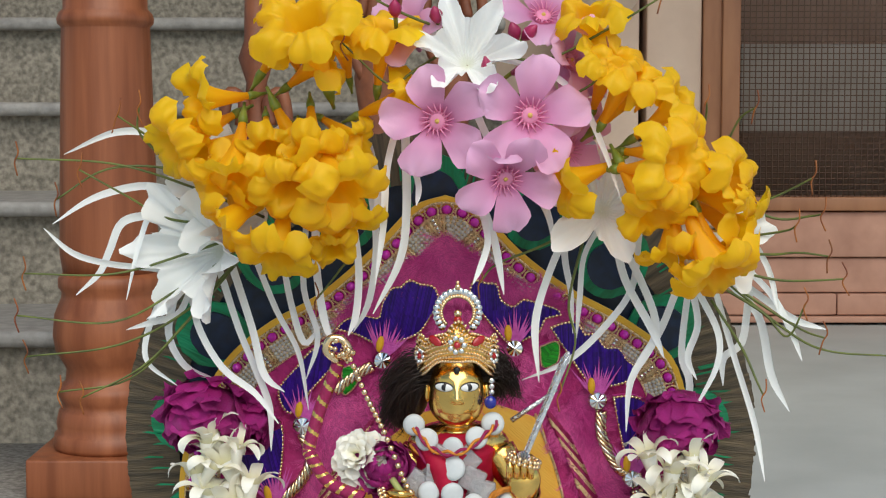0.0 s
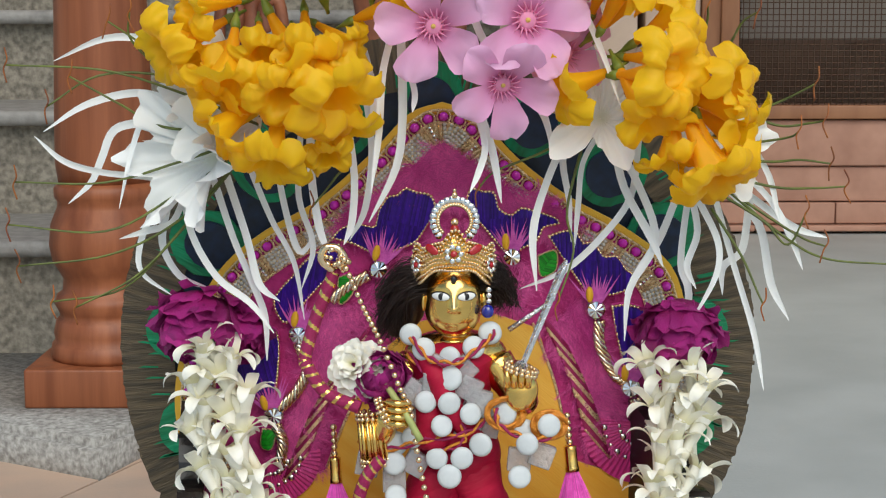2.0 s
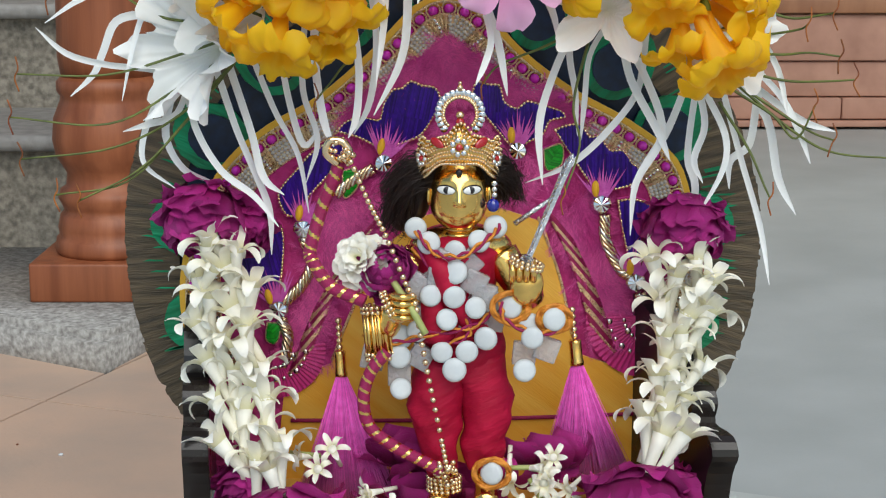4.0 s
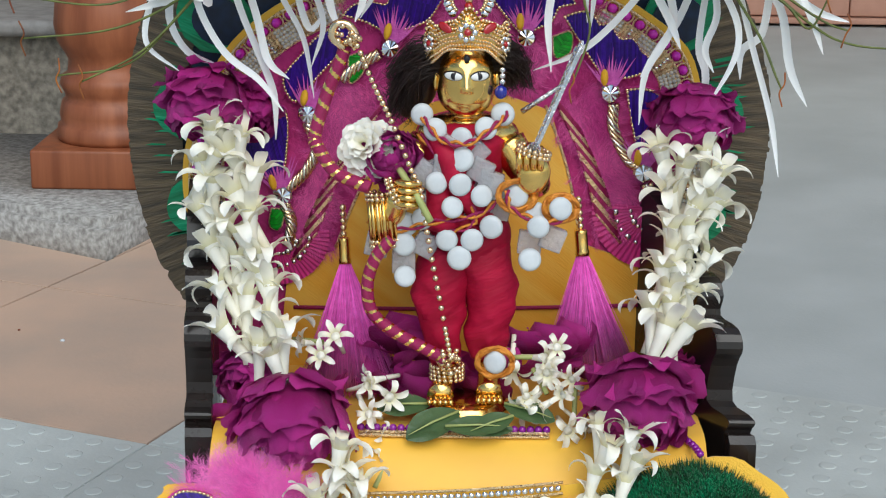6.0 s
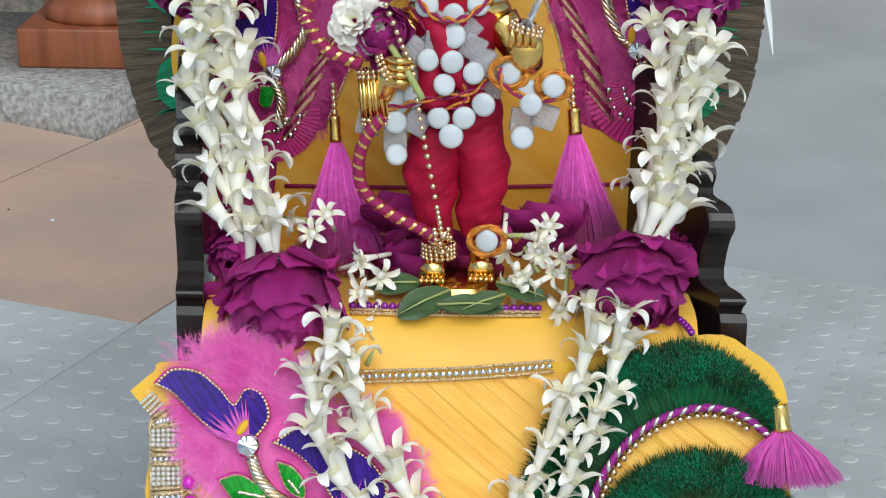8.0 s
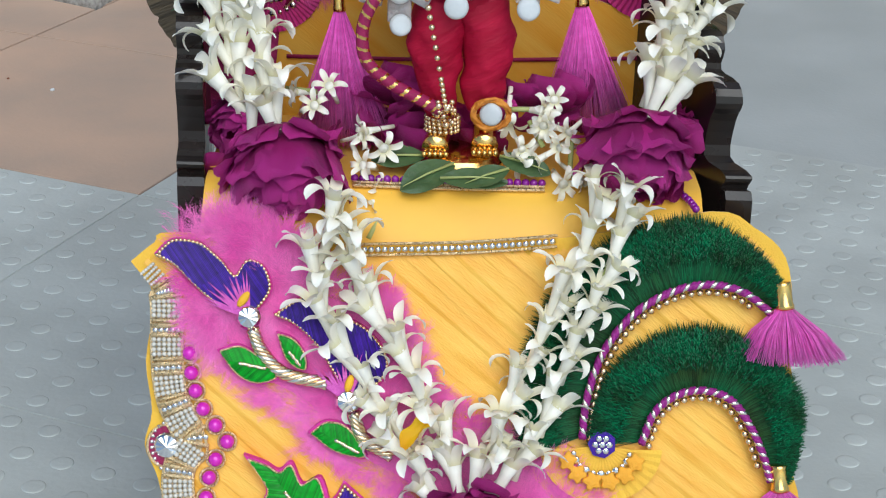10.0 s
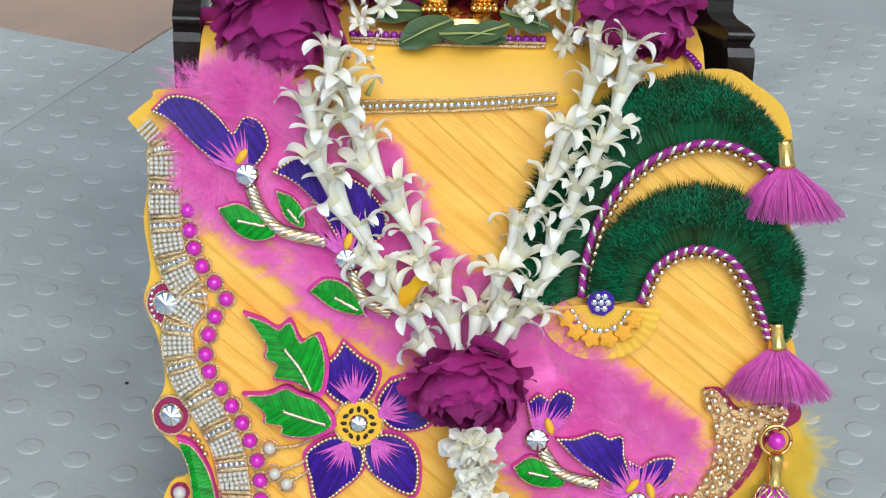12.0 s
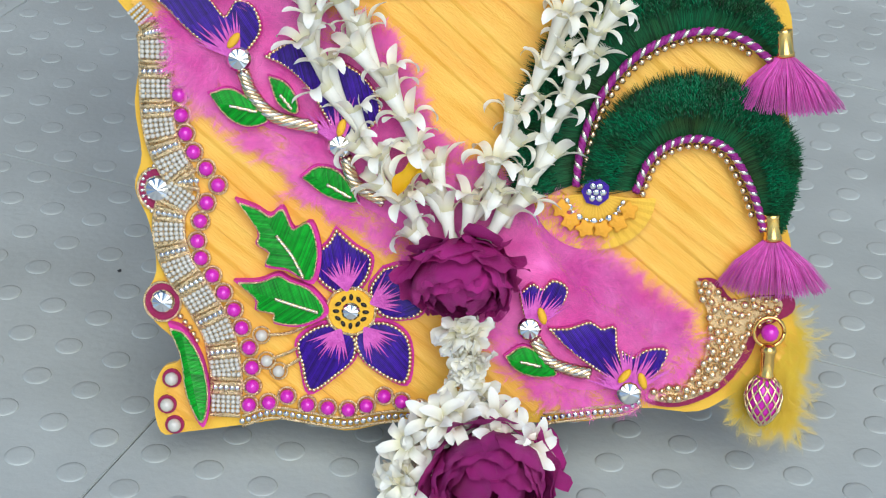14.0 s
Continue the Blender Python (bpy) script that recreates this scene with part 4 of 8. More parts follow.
# embroidered backboard
board = thing("backboard", "embroidered pink and yellow backboard with pearl border and violet flowers", "backboard", (0, 0, 0))
bk = Cloth(lambda u, v, h=0.0: Vector((u, 0.930 - h, v)), board)
bk.lift = 0.0022
EDGE_B = [(0.0013, 0.5506), (-0.0174, 0.5438), (-0.0411, 0.5195), (-0.0697, 0.495), (-0.0984, 0.4786), (-0.121, 0.4601), (-0.1359, 0.4369), (-0.1487, 0.4011), (-0.1503, 0.3682), (-0.1403, 0.3348), (-0.1193, 0.2582), (0.1159, 0.2576), (0.1372, 0.3341), (0.1494, 0.3675), (0.1502, 0.4005), (0.1405, 0.4298), (0.1297, 0.4595), (0.1023, 0.4813), (0.0721, 0.4979), (0.0436, 0.5193), (0.0201, 0.5438)]
bk.patch("felt_board", EDGE_B, M["foam"], -0.004, 0.0, "yellow felt board edge")


def inset(poly, d):
    c = Vector((sum(q[0] for q in poly) / len(poly), sum(q[1] for q in poly) / len(poly)))
    out = []
    k = len(poly)
    for i in range(k):
        a, b, e = Vector(poly[i - 1]), Vector(poly[i]), Vector(poly[(i + 1) % k])
        t = (e - a).normalized()
        nn = Vector((-t.y, t.x))
        if nn.dot(c - b) < 0:
            nn = -nn
        q = b + nn * d
        out.append((q.x, q.y))
    return out


bk.patch("pink_ground", inset(EDGE_B, 0.006), M["fur_deep"], 0.0, 0.0008, "magenta plush ground")


def arch_of(poly):
    return poly[12:] + poly[:10]


bk.beads("magenta_bead", arch_of(inset(EDGE_B, 0.0078)), 0.0026, 0.0089, M["magenta_bead"], 0.002, each=True)
bk.cord("gold_cord", arch_of(inset(EDGE_B, 0.0042)), 0.0008, M["gold_thread"], 0.0012)
bk.cord("gold_cord", arch_of(inset(EDGE_B, 0.0112)), 0.0009, M["gold_thread"], 0.0012)
bk.cord("gold_cord", arch_of(inset(EDGE_B, 0.0225)), 0.0008, M["gold_thread"], 0.0012)
for u, v, a in evenly(arch_of(inset(EDGE_B, 0.0078)), 0.0089):
    bk.cord("gold_loop", [(u + 0.0038 * math.cos(a + q * 0.698), v + 0.0038 * math.sin(a + q * 0.698)) for q in range(10)], 0.0006, M["gold_thread"], 0.0016)
# pearl border: blocks of pearls between gold bars and stones
outer, inner = evenly(arch_of(inset(EDGE_B, 0.0112)), 0.006), evenly(arch_of(inset(EDGE_B, 0.0225)), 0.006)
k = min(len(outer), len(inner))
outer, inner = [outer[round(i * (len(outer) - 1) / (k - 1))] for i in range(k)], [inner[round(i * (len(inner) - 1) / (k - 1))] for i in range(k)]
child("border_ground", mesh_of("border_ground", [bk.to3(u, v, 0.00105) for u, v, _ in outer + inner], [(i, i + 1, k + i + 1, k + i) for i in range(k - 1)], M["gold_thread"]), board, None, "gold thread ground")
p, g, d = Pile(), Pile(), Pile()
line = evenly(arch_of(inset(EDGE_B, 0.0167)), 0.00225)
for i, (u, v, a) in enumerate(line):
    na, nb = -math.sin(a), math.cos(a)
    kind = i % 11
    if kind < 6:
        for k in range(-2, 3):
            p.add(BALL_V, BALL_F, bk.frame_at(u + na * k * 0.0023, v + nb * k * 0.0023, 0.0014, 0, 0.00128))
    elif kind in (6, 7, 9, 10):
        path = [bk.to3(u + na * k * 0.0048, v + nb * k * 0.0048, 0.0013) for k in (-1, 0, 1)]
        g.add(*tube_data(path, 0.0010, 5))
    else:
        for k in (-1.5, -0.5, 0.5, 1.5):
            d.add(SMALL_V, SMALL_F, bk.frame_at(u + na * k * 0.0026, v + nb * k * 0.0026, 0.0012, i, 0.0013))
tagged(child("pearl_border", p.mesh("pearl_border", M["pearl"]), board, None, "rows of small white pearls"), kind="stuff")
tagged(child("gold_wire", g.mesh("gold_wire", M["gold_thread"]), board, None, "short gold wire bars"), kind="stuff")
tagged(child("rhinestone_inlay", d.mesh("rhinestone_inlay", M["crystal"], False), board, None, "small clear rhinestones"), kind="stuff")

# amber panel in the middle
PANEL = [(-0.0133, 0.4269), (0.0218, 0.4349), (0.0554, 0.4235), (0.0653, 0.3908), (0.0744, 0.3477), (0.1145, 0.3342), (0.1175, 0.2576), (-0.0996, 0.2581), (-0.0917, 0.3313), (-0.0655, 0.3413), (-0.0505, 0.3779), (-0.0326, 0.4107)]
bk.patch("amber_panel", PANEL, M["silk"], 0.0010, 0.0030, "amber silk panel", round_=False)
bk.cord("gold_cord", [(0.0522, 0.4268), (0.0653, 0.3908), (0.0744, 0.3477)], 0.0009, M["gold_thread"], 0.0032)
bk.cord("gold_cord", [(-0.0293, 0.4139), (-0.0505, 0.3779), (-0.0649, 0.343)], 0.0009, M["gold_thread"], 0.0032)
bk.cord("dark_cord", [(-0.0888, 0.3077), (0.0057, 0.3081), (0.1133, 0.312)], 0.0013, M["maroon"], 0.0034)
# ribbed magenta and gold bands beside the panel
for a, b, c in (((0.0564, 0.4203), (0.0701, 0.3908), (0.0818, 0.3543)), ((-0.0373, 0.4156), (-0.0579, 0.3812), (-0.0746, 0.3413))):
    p = Pile()
    sg = 1 if a[0] > 0 else -1
    for i, (u, v, ang) in enumerate(evenly([a, b, c], 0.0021)):
        q = [bk.to3(u + sg * k * 0.0072 + sg * 0.001, v + 0.010 - k * 0.0085, 0.0044) for k in (0, 1, 2)]
        p.add(*tube_data(q, 0.00115, 6), None, (i // 3) % 2)
    tagged(child("ribbed_band", p.mesh("ribbed_band", [M["maroon"], M["gold_thread"]]), board, None, "ribbed magenta and gold band"), kind="stuff")
# violet bell flowers
bk.bell([(-0.0599, 0.4756), (-0.0538, 0.481), (-0.0452, 0.4829), (-0.0361, 0.4816), (-0.0338, 0.4899), (-0.029, 0.4981), (-0.0236, 0.4993), (-0.0189, 0.5031), (-0.0129, 0.5009), (-0.0054, 0.4993), (-0.0029, 0.4917), (-0.008, 0.4819), (-0.014, 0.4733), (-0.0248, 0.4688), (-0.0346, 0.4663), (-0.0476, 0.4721)], (-0.0341, 0.4579), 0.016, 0, 0.0056, 0.001)
bk.bell([(0.0148, 0.4948), (0.0173, 0.5027), (0.0242, 0.5014), (0.0302, 0.5005), (0.0324, 0.4922), (0.0397, 0.4881), (0.0451, 0.4919), (0.0517, 0.4906), (0.0625, 0.4871), (0.066, 0.4836), (0.0578, 0.4814), (0.054, 0.4741), (0.0452, 0.4693), (0.0389, 0.4661), (0.0303, 0.4748), (0.0214, 0.4856)], (0.0402, 0.4648), 0.016, 1, 0.0056, 0.001)
bk.bell([(0.061, 0.4763), (0.0679, 0.4788), (0.0755, 0.4788), (0.08, 0.4724), (0.0857, 0.4724), (0.0915, 0.4647), (0.0985, 0.4647), (0.1037, 0.4576), (0.1088, 0.4531), (0.1045, 0.4461), (0.0918, 0.4429), (0.0822, 0.4455), (0.0709, 0.4616)], (0.0872, 0.4348), 0.016, 2, 0.0056, 0.001)
bk.bell([(0.0967, 0.4364), (0.1062, 0.437), (0.1162, 0.4312), (0.1141, 0.4103), (0.1069, 0.3956), (0.1019, 0.4104)], (0.1074, 0.39), 0.016, 3, 0.0056, 0.001)
bk.bell([(-0.0663, 0.4683), (-0.0561, 0.4714), (-0.0607, 0.4577), (-0.0753, 0.44), (-0.0867, 0.4277), (-0.0928, 0.44), (-0.083, 0.4529), (-0.0749, 0.4625)], (-0.0795, 0.4206), 0.016, 4, 0.0056, 0.001)
bk.bell([(-0.1092, 0.418), (-0.1002, 0.4232), (-0.0919, 0.4212), (-0.0916, 0.401), (-0.0958, 0.3829), (-0.1083, 0.3879), (-0.1144, 0.4027)], (-0.0941, 0.374), 0.016, 5, 0.0056, 0.001)
bk.stem([(0.0895, 0.4283), (0.0903, 0.4137), (0.0989, 0.3973), (0.106, 0.3923)])
bk.stem([(0.1101, 0.3834), (0.1138, 0.3709), (0.1125, 0.3543)])
bk.stem([(-0.0795, 0.4157), (-0.075, 0.401), (-0.081, 0.3878), (-0.0914, 0.3773)])
bk.stem([(-0.0929, 0.368), (-0.0892, 0.3581), (-0.0914, 0.3447)])
bk.stem([(-0.0401, 0.4544), (-0.0513, 0.448), (-0.061, 0.44)])
bk.leaf([(-0.057, 0.4529), (-0.0497, 0.4544), (-0.0488, 0.4448), (-0.0562, 0.4383)])
bk.leaf([(0.055, 0.4654), (0.0645, 0.468), (0.0646, 0.4574), (0.0567, 0.4542)])
bk.leaf([(0.112, 0.3808), (0.1185, 0.3775), (0.1171, 0.3692), (0.1106, 0.3709)])
bk.leaf([(-0.1007, 0.3664), (-0.0936, 0.3647), (-0.0961, 0.3547), (-0.1015, 0.3564)])
# plush
bk.fur([(-0.0572, 0.4848), (-0.0255, 0.5116), (0.0013, 0.5273), (0.028, 0.5131), (0.0564, 0.4941), (0.0786, 0.4813), (0.0565, 0.4846), (0.0312, 0.5005), (0.0012, 0.5021), (-0.0287, 0.499), (-0.0509, 0.4816)], 112000, 0.008, -1.5, M["fur_back"], 0.0016, 1, 0.45, 0.00009)
bk.fur([(0.0649, 0.4332), (0.0807, 0.4429), (0.089, 0.4137), (0.0991, 0.3874), (0.109, 0.3676), (0.0866, 0.3577), (0.0765, 0.3875)], 16000, 0.009, -1.2, M["fur_back"], 0.0016, 2, 0.45, 0.00009)
bk.fur([(-0.0705, 0.44), (-0.0451, 0.4399), (-0.0583, 0.4009), (-0.0683, 0.3746), (-0.0735, 0.348), (-0.0914, 0.3447), (-0.086, 0.3746), (-0.071, 0.4075)], 16000, 0.009, -1.6, M["fur_back"], 0.0016, 3, 0.45, 0.00009)
bk.fur([(-0.0451, 0.4399), (-0.0193, 0.4847), (0.0249, 0.491), (0.0567, 0.4526), (0.0505, 0.43), (-0.026, 0.4302)], 12000, 0.008, -1.5, M["fur_back"], 0.001, 4, 0.3, 0.00009)
# pleated half rounds with stones
for c, a0, a1, R in (((-0.0971, 0.3507), -1.75, 0.12, 0.029), ((0.1148, 0.3689), 3.0, 5.0, 0.035)):
    vs, fs = [bk.to3(*c, 0.004)], []
    n = 40
    for i in range(n + 1):
        a = a0 + (a1 - a0) * i / n
        for r in (0.5, 1.0):
            vs.append(bk.to3(c[0] + R * r * math.cos(a), c[1] + R * r * math.sin(a), 0.0042 + 0.0010 * (i % 2) * r))
    for i in range(n):
        fs += [(0, 1 + 2 * i, 3 + 2 * i), (1 + 2 * i, 2 + 2 * i, 4 + 2 * i, 3 + 2 * i)]
    child("pleated_round", mesh_of("pleated_round", vs, fs, M["pink_fan"], False), board, None, "pleated magenta cloth half round")
    rg = random.Random(int(R * 1000))
    for i in range(13):
        a = a0 + (a1 - a0) * (0.12 + 0.76 * (i % 7) / 6)
        r = R * (0.62 if i < 7 else 0.38)
        bk.stone(c[0] + r * math.cos(a), c[1] + r * math.sin(a), 0.0013 + 0.0007 * (i % 3 == 0), 0.005, "")

# seat cushion with beaded edge
seat = thing("seat_cushion", "yellow satin seat cushion with a purple beaded front edge", "cushion", (0, 0, 0))
vs, fs = [], []
prof = [(0.800, 0.2494), (0.806, 0.256), (0.814, 0.264), (0.8225, 0.2700), (0.829, 0.2722), (0.87, 0.2725), (0.928, 0.2725)]
prof = [(0.8005, 0.2492)] + prof[1:]
nx = 30
for y, z in prof:
    for i in range(nx + 1):
        x = -0.122 + 0.256 * i / nx
        vs.append((x, y, z + 0.0007 * math.sin(70 * x) * (z < 0.27)))
for j in range(len(prof) - 1):
    for i in range(nx):
        a = j * (nx + 1) + i
        fs.append((a, a + 1, a + nx + 2, a + nx + 1))
child("satin_cover", mesh_of("satin_cover", vs, fs, M["satin"]), seat)
st = Cloth(lambda u, v, h=0.0: Vector((u, v, 0.2722 + h)), seat)
st.beads("purple_bead", [(-0.045, 0.8268), (0.0, 0.8255), (0.052, 0.8262)], 0.0021, 0.0042, M["purple_bead"], 0.002, each=True)
st.cord("gold_cord", [(-0.046, 0.8225), (0.0, 0.8215), (0.053, 0.8225)], 0.0010, M["gold_thread"], -0.0005)
st.cord("gold_cord", [(-0.046, 0.8245), (0.0, 0.8235), (0.053, 0.8245)], 0.0009, M["gold_thread"], 0.0006)
st.beads("purple_bead", [(0.122, 0.828), (0.1265, 0.815), (0.1285, 0.803)], 0.0020, 0.0042, M["purple_bead"], -0.001, each=True)


# ---- embroidered cloth that slopes from the seat to the floor ----
A = radians(19)
DO, DS, DN = Vector((0, 0.80, 0.2494)), Vector((0, -math.sin(A), -math.cos(A))), Vector((0, -math.cos(A), math.sin(A)))


def on_drape(u, s, h=0.0):
    return DO + Vector((u, 0, 0)) + DS * s + DN * h


cloth = thing("seat_cloth", "stiff yellow silk seat cloth embroidered with violet flowers, pearls and plumes", "seat cloth", (0, 0, 0))
dr = Cloth(on_drape, cloth)
dr.lift = 0.0050
EDGE_D = [(-0.1568, 0.0124), (-0.145, 0.0299), (-0.1485, 0.0629), (-0.1451, 0.0891), (-0.1486, 0.1067), (-0.1415, 0.1243), (-0.1377, 0.1495), (-0.1447, 0.1647), (-0.1386, 0.1766), (-0.1278, 0.187), (-0.1257, 0.1972), (-0.1345, 0.2018), (-0.1392, 0.2168), (-0.1354, 0.2369), (-0.1221, 0.2362), (-0.0925, 0.2313), (-0.0658, 0.2273), (-0.039, 0.2326), (-0.0124, 0.2273), (0.0351, 0.2256), (0.0885, 0.2228), (0.1148, 0.2147), (0.1461, 0.2155), (0.1675, 0.2029), (0.1931, 0.1896), (0.1953, 0.1742), (0.1848, 0.1443), (0.1877, 0.1262), (0.1833, 0.1085), (0.1865, 0.0849), (0.1803, 0.0562), (0.1805, 0.0305), (0.1757, 0.002), (0.1591, -0.013), (0.1365, -0.0205), (0.0632, -0.0054), (-0.0497, -0.0003), (-0.1342, -0.003), (-0.1449, 0.0024)]
dr.patch("felt_board", EDGE_D, M["foam"], -0.004, 0.0, "yellow felt board edge")


def silk_sheet(poly, name):
    """Silk in narrow diagonal pleats that lap over one another, each pleat with a flat face and a sharp edge."""
    c, pitch = math.hypot(1, 0.82), 0.0088
    lines = []
    for k in range(-24, 36):
        for f, h in ((0.0, 0.0004), (0.25, 0.00045), (0.55, 0.0006), (0.84, 0.0009), (0.93, 0.00085)):
            lines.append((k, f, h))
    idx, vs, fs = {}, [], []
    for j, (k, f, h) in enumerate(lines):
        for i in range(-130, 160):
            p = i * 0.0022
            q = (k + f) * pitch + 0.0040 * noise.noise((p * 7, k * 0.35, 0)) + 0.0034 * noise.noise((p * 9, k * 3.1, 4))
            u, s = (p - 0.82 * q) / c, (0.82 * p + q) / c
            if inside(u, s, poly):
                idx[i, j] = len(vs)
                vs.append(on_drape(u, s, 0.0003 + h * (1 + 0.6 * noise.noise((p * 14, k * 1.7, 8))) + 0.0004 * noise.noise((u * 40, s * 40, 3))))
    for (i, j), a in idx.items():
        if (i + 1, j) in idx and (i, j + 1) in idx and (i + 1, j + 1) in idx:
            fs.append((a, idx[i + 1, j], idx[i + 1, j + 1], idx[i, j + 1]))
    return mesh_of(name, vs, fs, M["silk"], False)


child("pleated_silk", silk_sheet(inset(EDGE_D, 0.005), "pleated_silk"), cloth, None, "amber silk laid in diagonal pleats")

# pearl border down the side
BAND = [(-0.1478, 0.0157), (-0.1388, 0.0268), (-0.1377, 0.0454), (-0.1371, 0.0626), (-0.1348, 0.0799), (-0.1291, 0.093), (-0.1227, 0.103), (-0.1296, 0.115), (-0.1308, 0.1299), (-0.1267, 0.1447), (-0.1191, 0.1564), (-0.1103, 0.1713), (-0.1044, 0.1833), (-0.1019, 0.1985), (-0.101, 0.2031), (-0.1014, 0.2263)]
side_l = [(u - math.sin(a) * 0.0074, v + math.cos(a) * 0.0074) for u, v, a in evenly(BAND, 0.010)]
side_r = [(u + math.sin(a) * 0.0074, v - math.cos(a) * 0.0074) for u, v, a in evenly(BAND, 0.010)]
dr.patch("border_ground", side_l[1:] + side_r[1:][::-1], M["gold_thread"], 0.0015, 0.0026, "gold thread ground", round_=False)
p, g, d = Pile(), Pile(), Pile()
for i, (u, v, a) in enumerate(evenly(BAND, 0.00245)):
    na, nb = -math.sin(a), math.cos(a)
    kd = i % 8
    wd = 0.6 if i < 7 else 1.0
    if kd < 4:
        for k in range(6):
            p.add(BALL_V, BALL_F, dr.frame_at(u + na * (k - 2.5) * 0.00255 * wd, v + nb * (k - 2.5) * 0.00255 * wd, 0.0036, 0, 0.00136 * min(1, wd + 0.15)))
    elif kd in (4, 5, 7):
        g.add(*tube_data([dr.to3(u + na * k * 0.0078 * wd, v + nb * k * 0.0078 * wd, 0.0034) for k in (-1, 0, 1)], 0.00115, 6))
    else:
        for k in (-2, -1, 0, 1, 2):
            d.add(SMALL_V, SMALL_F, dr.frame_at(u + na * k * 0.0029 * wd, v + nb * k * 0.0029 * wd, 0.0034, i, 0.0016))
tagged(child("pearl_border", p.mesh("pearl_border", M["pearl"]), cloth, None, "blocks of small white pearls"), kind="stuff")
tagged(child("gold_wire", g.mesh("gold_wire", M["gold_thread"]), cloth, None, "gold wire bars"), kind="stuff")
tagged(child("rhinestone_inlay", d.mesh("rhinestone_inlay", M["crystal"], False), cloth, None, "small clear rhinestones"), kind="stuff")
for sgn in (-1, 1):
    dr.cord("gold_cord", [(u - math.sin(a) * sgn * 0.0078, v + math.cos(a) * sgn * 0.0078) for u, v, a in evenly(BAND, 0.012)][1:], 0.0008, M["gold_thread"], 0.0032)

# magenta beads in gold loops along the border and the hem
BEADS = [(-0.1257, 0.058), (-0.1248, 0.0681), (-0.1225, 0.0773), (-0.1185, 0.0865), (-0.1121, 0.0948), (-0.106, 0.1031), (-0.1117, 0.1124), (-0.1149, 0.1219), (-0.1163, 0.1324), (-0.1145, 0.1413), (-0.1086, 0.1502), (-0.1028, 0.1591), (-0.0974, 0.168), (-0.0933, 0.1775), (-0.0894, 0.188), (-0.0878, 0.1987), (-0.0874, 0.2089), (-0.0891, 0.219), (-0.0787, 0.2175), (-0.0693, 0.2136), (-0.0586, 0.218), (-0.048, 0.2193), (-0.0373, 0.2199), (-0.0279, 0.2174), (-0.0188, 0.2119), (-0.0096, 0.2145), (0.0003, 0.2179)]
for i, (u, s) in enumerate(BEADS):
    child("magenta_bead", ball("magenta_bead", M["magenta_bead"], 14), cloth, dr.frame_at(u, s, 0.004, 0, 0.0037))
    loop = [(u + 0.0046 * math.cos(q * 0.698), s + 0.0046 * math.sin(q * 0.698)) for q in range(10)]
    dr.cord("gold_loop", loop, 0.0007, M["gold_thread"], 0.0028)
p = Pile()
for path in ([(-0.0925, 0.2282), (-0.0777, 0.223), (-0.0599, 0.2248), (-0.0391, 0.2273), (-0.0185, 0.2235), (0.0052, 0.2211)], [(0.0646, 0.2215), (0.0882, 0.2175), (0.1059, 0.215), (0.1159, 0.2094)], [(-0.0485, 0.0036), (-0.0214, 0.0024), (0.0068, 0.0011), (0.0351, -0.0012), (0.059, -0.0038)]):
    for i, (u, v, a) in enumerate(evenly(path, 0.0034)):
        p.add(SMALL_V, SMALL_F, dr.frame_at(u, v, 0.0034, i, 0.00165))
    for sgn in (-1, 1):
        dr.cord("gold_cord", [(u, v + sgn * 0.0028) for u, v in path], 0.0008, M["gold_thread"], 0.0030)
tagged(child("rhinestone_trim", p.mesh("rhinestone_trim", M["crystal"], False), cloth, None, "rows of clear rhinestones"), kind="stuff")

# pink down in a slanting band
FUR_D = [(-0.1290, 0.0020), (-0.1062, -0.0080), (-0.0779, 0.001), (-0.0493, 0.02), (-0.0236, 0.0263), (0.0034, 0.076), (0.027, 0.0928), (0.0536, 0.1069), (0.0842, 0.1418), (0.1116, 0.1621), (0.1408, 0.1827), (0.1356, 0.1951), (0.1112, 0.2112), (0.0728, 0.2137), (0.0483, 0.1944), (0.0298, 0.1736), (-0.0063, 0.1413), (-0.0241, 0.1269), (-0.0563, 0.11), (-0.071, 0.0898), (-0.0941, 0.0773), (-0.1120, 0.0600), (-0.1215, 0.0338)]
dr.patch("pink_felt", inset(FUR_D, 0.010), M["fur"], 0.0022, 0.0030, "pink felt under the down")
dr.fur(FUR_D, 60000, 0.010, -2.2, M["fur"], 0.003, 5, 0.28, 0.000055, "marabou_fur", 26000)
dr.fur([(-0.1330, 0.0041), (-0.1208, -0.0020), (-0.1006, -0.0090), (-0.078, -0.0004), (-0.0663, 0.0205), (-0.0832, 0.0267), (-0.1117, -0.0008), (-0.1290, 0.0013)], 16000, 0.011, -1.6, M["fur"], 0.004, 6, 0.5, 0.000055)
dr.fur([(-0.1271, 0.0152), (-0.1149, 0.025), (-0.0998, 0.0387), (-0.1092, 0.0534), (-0.1194, 0.050)], 8000, 0.009, 2.4, M["fur"], 0.004, 7, 0.45, 0.000055)
dr.fur([(0.0478, 0.107), (0.081, 0.1359), (0.1298, 0.1708), (0.1424, 0.1857), (0.1154, 0.1773), (0.0699, 0.1482)], 12000, 0.011, -1.0, M["fur"], 0.004, 8, 0.45, 0.000055)

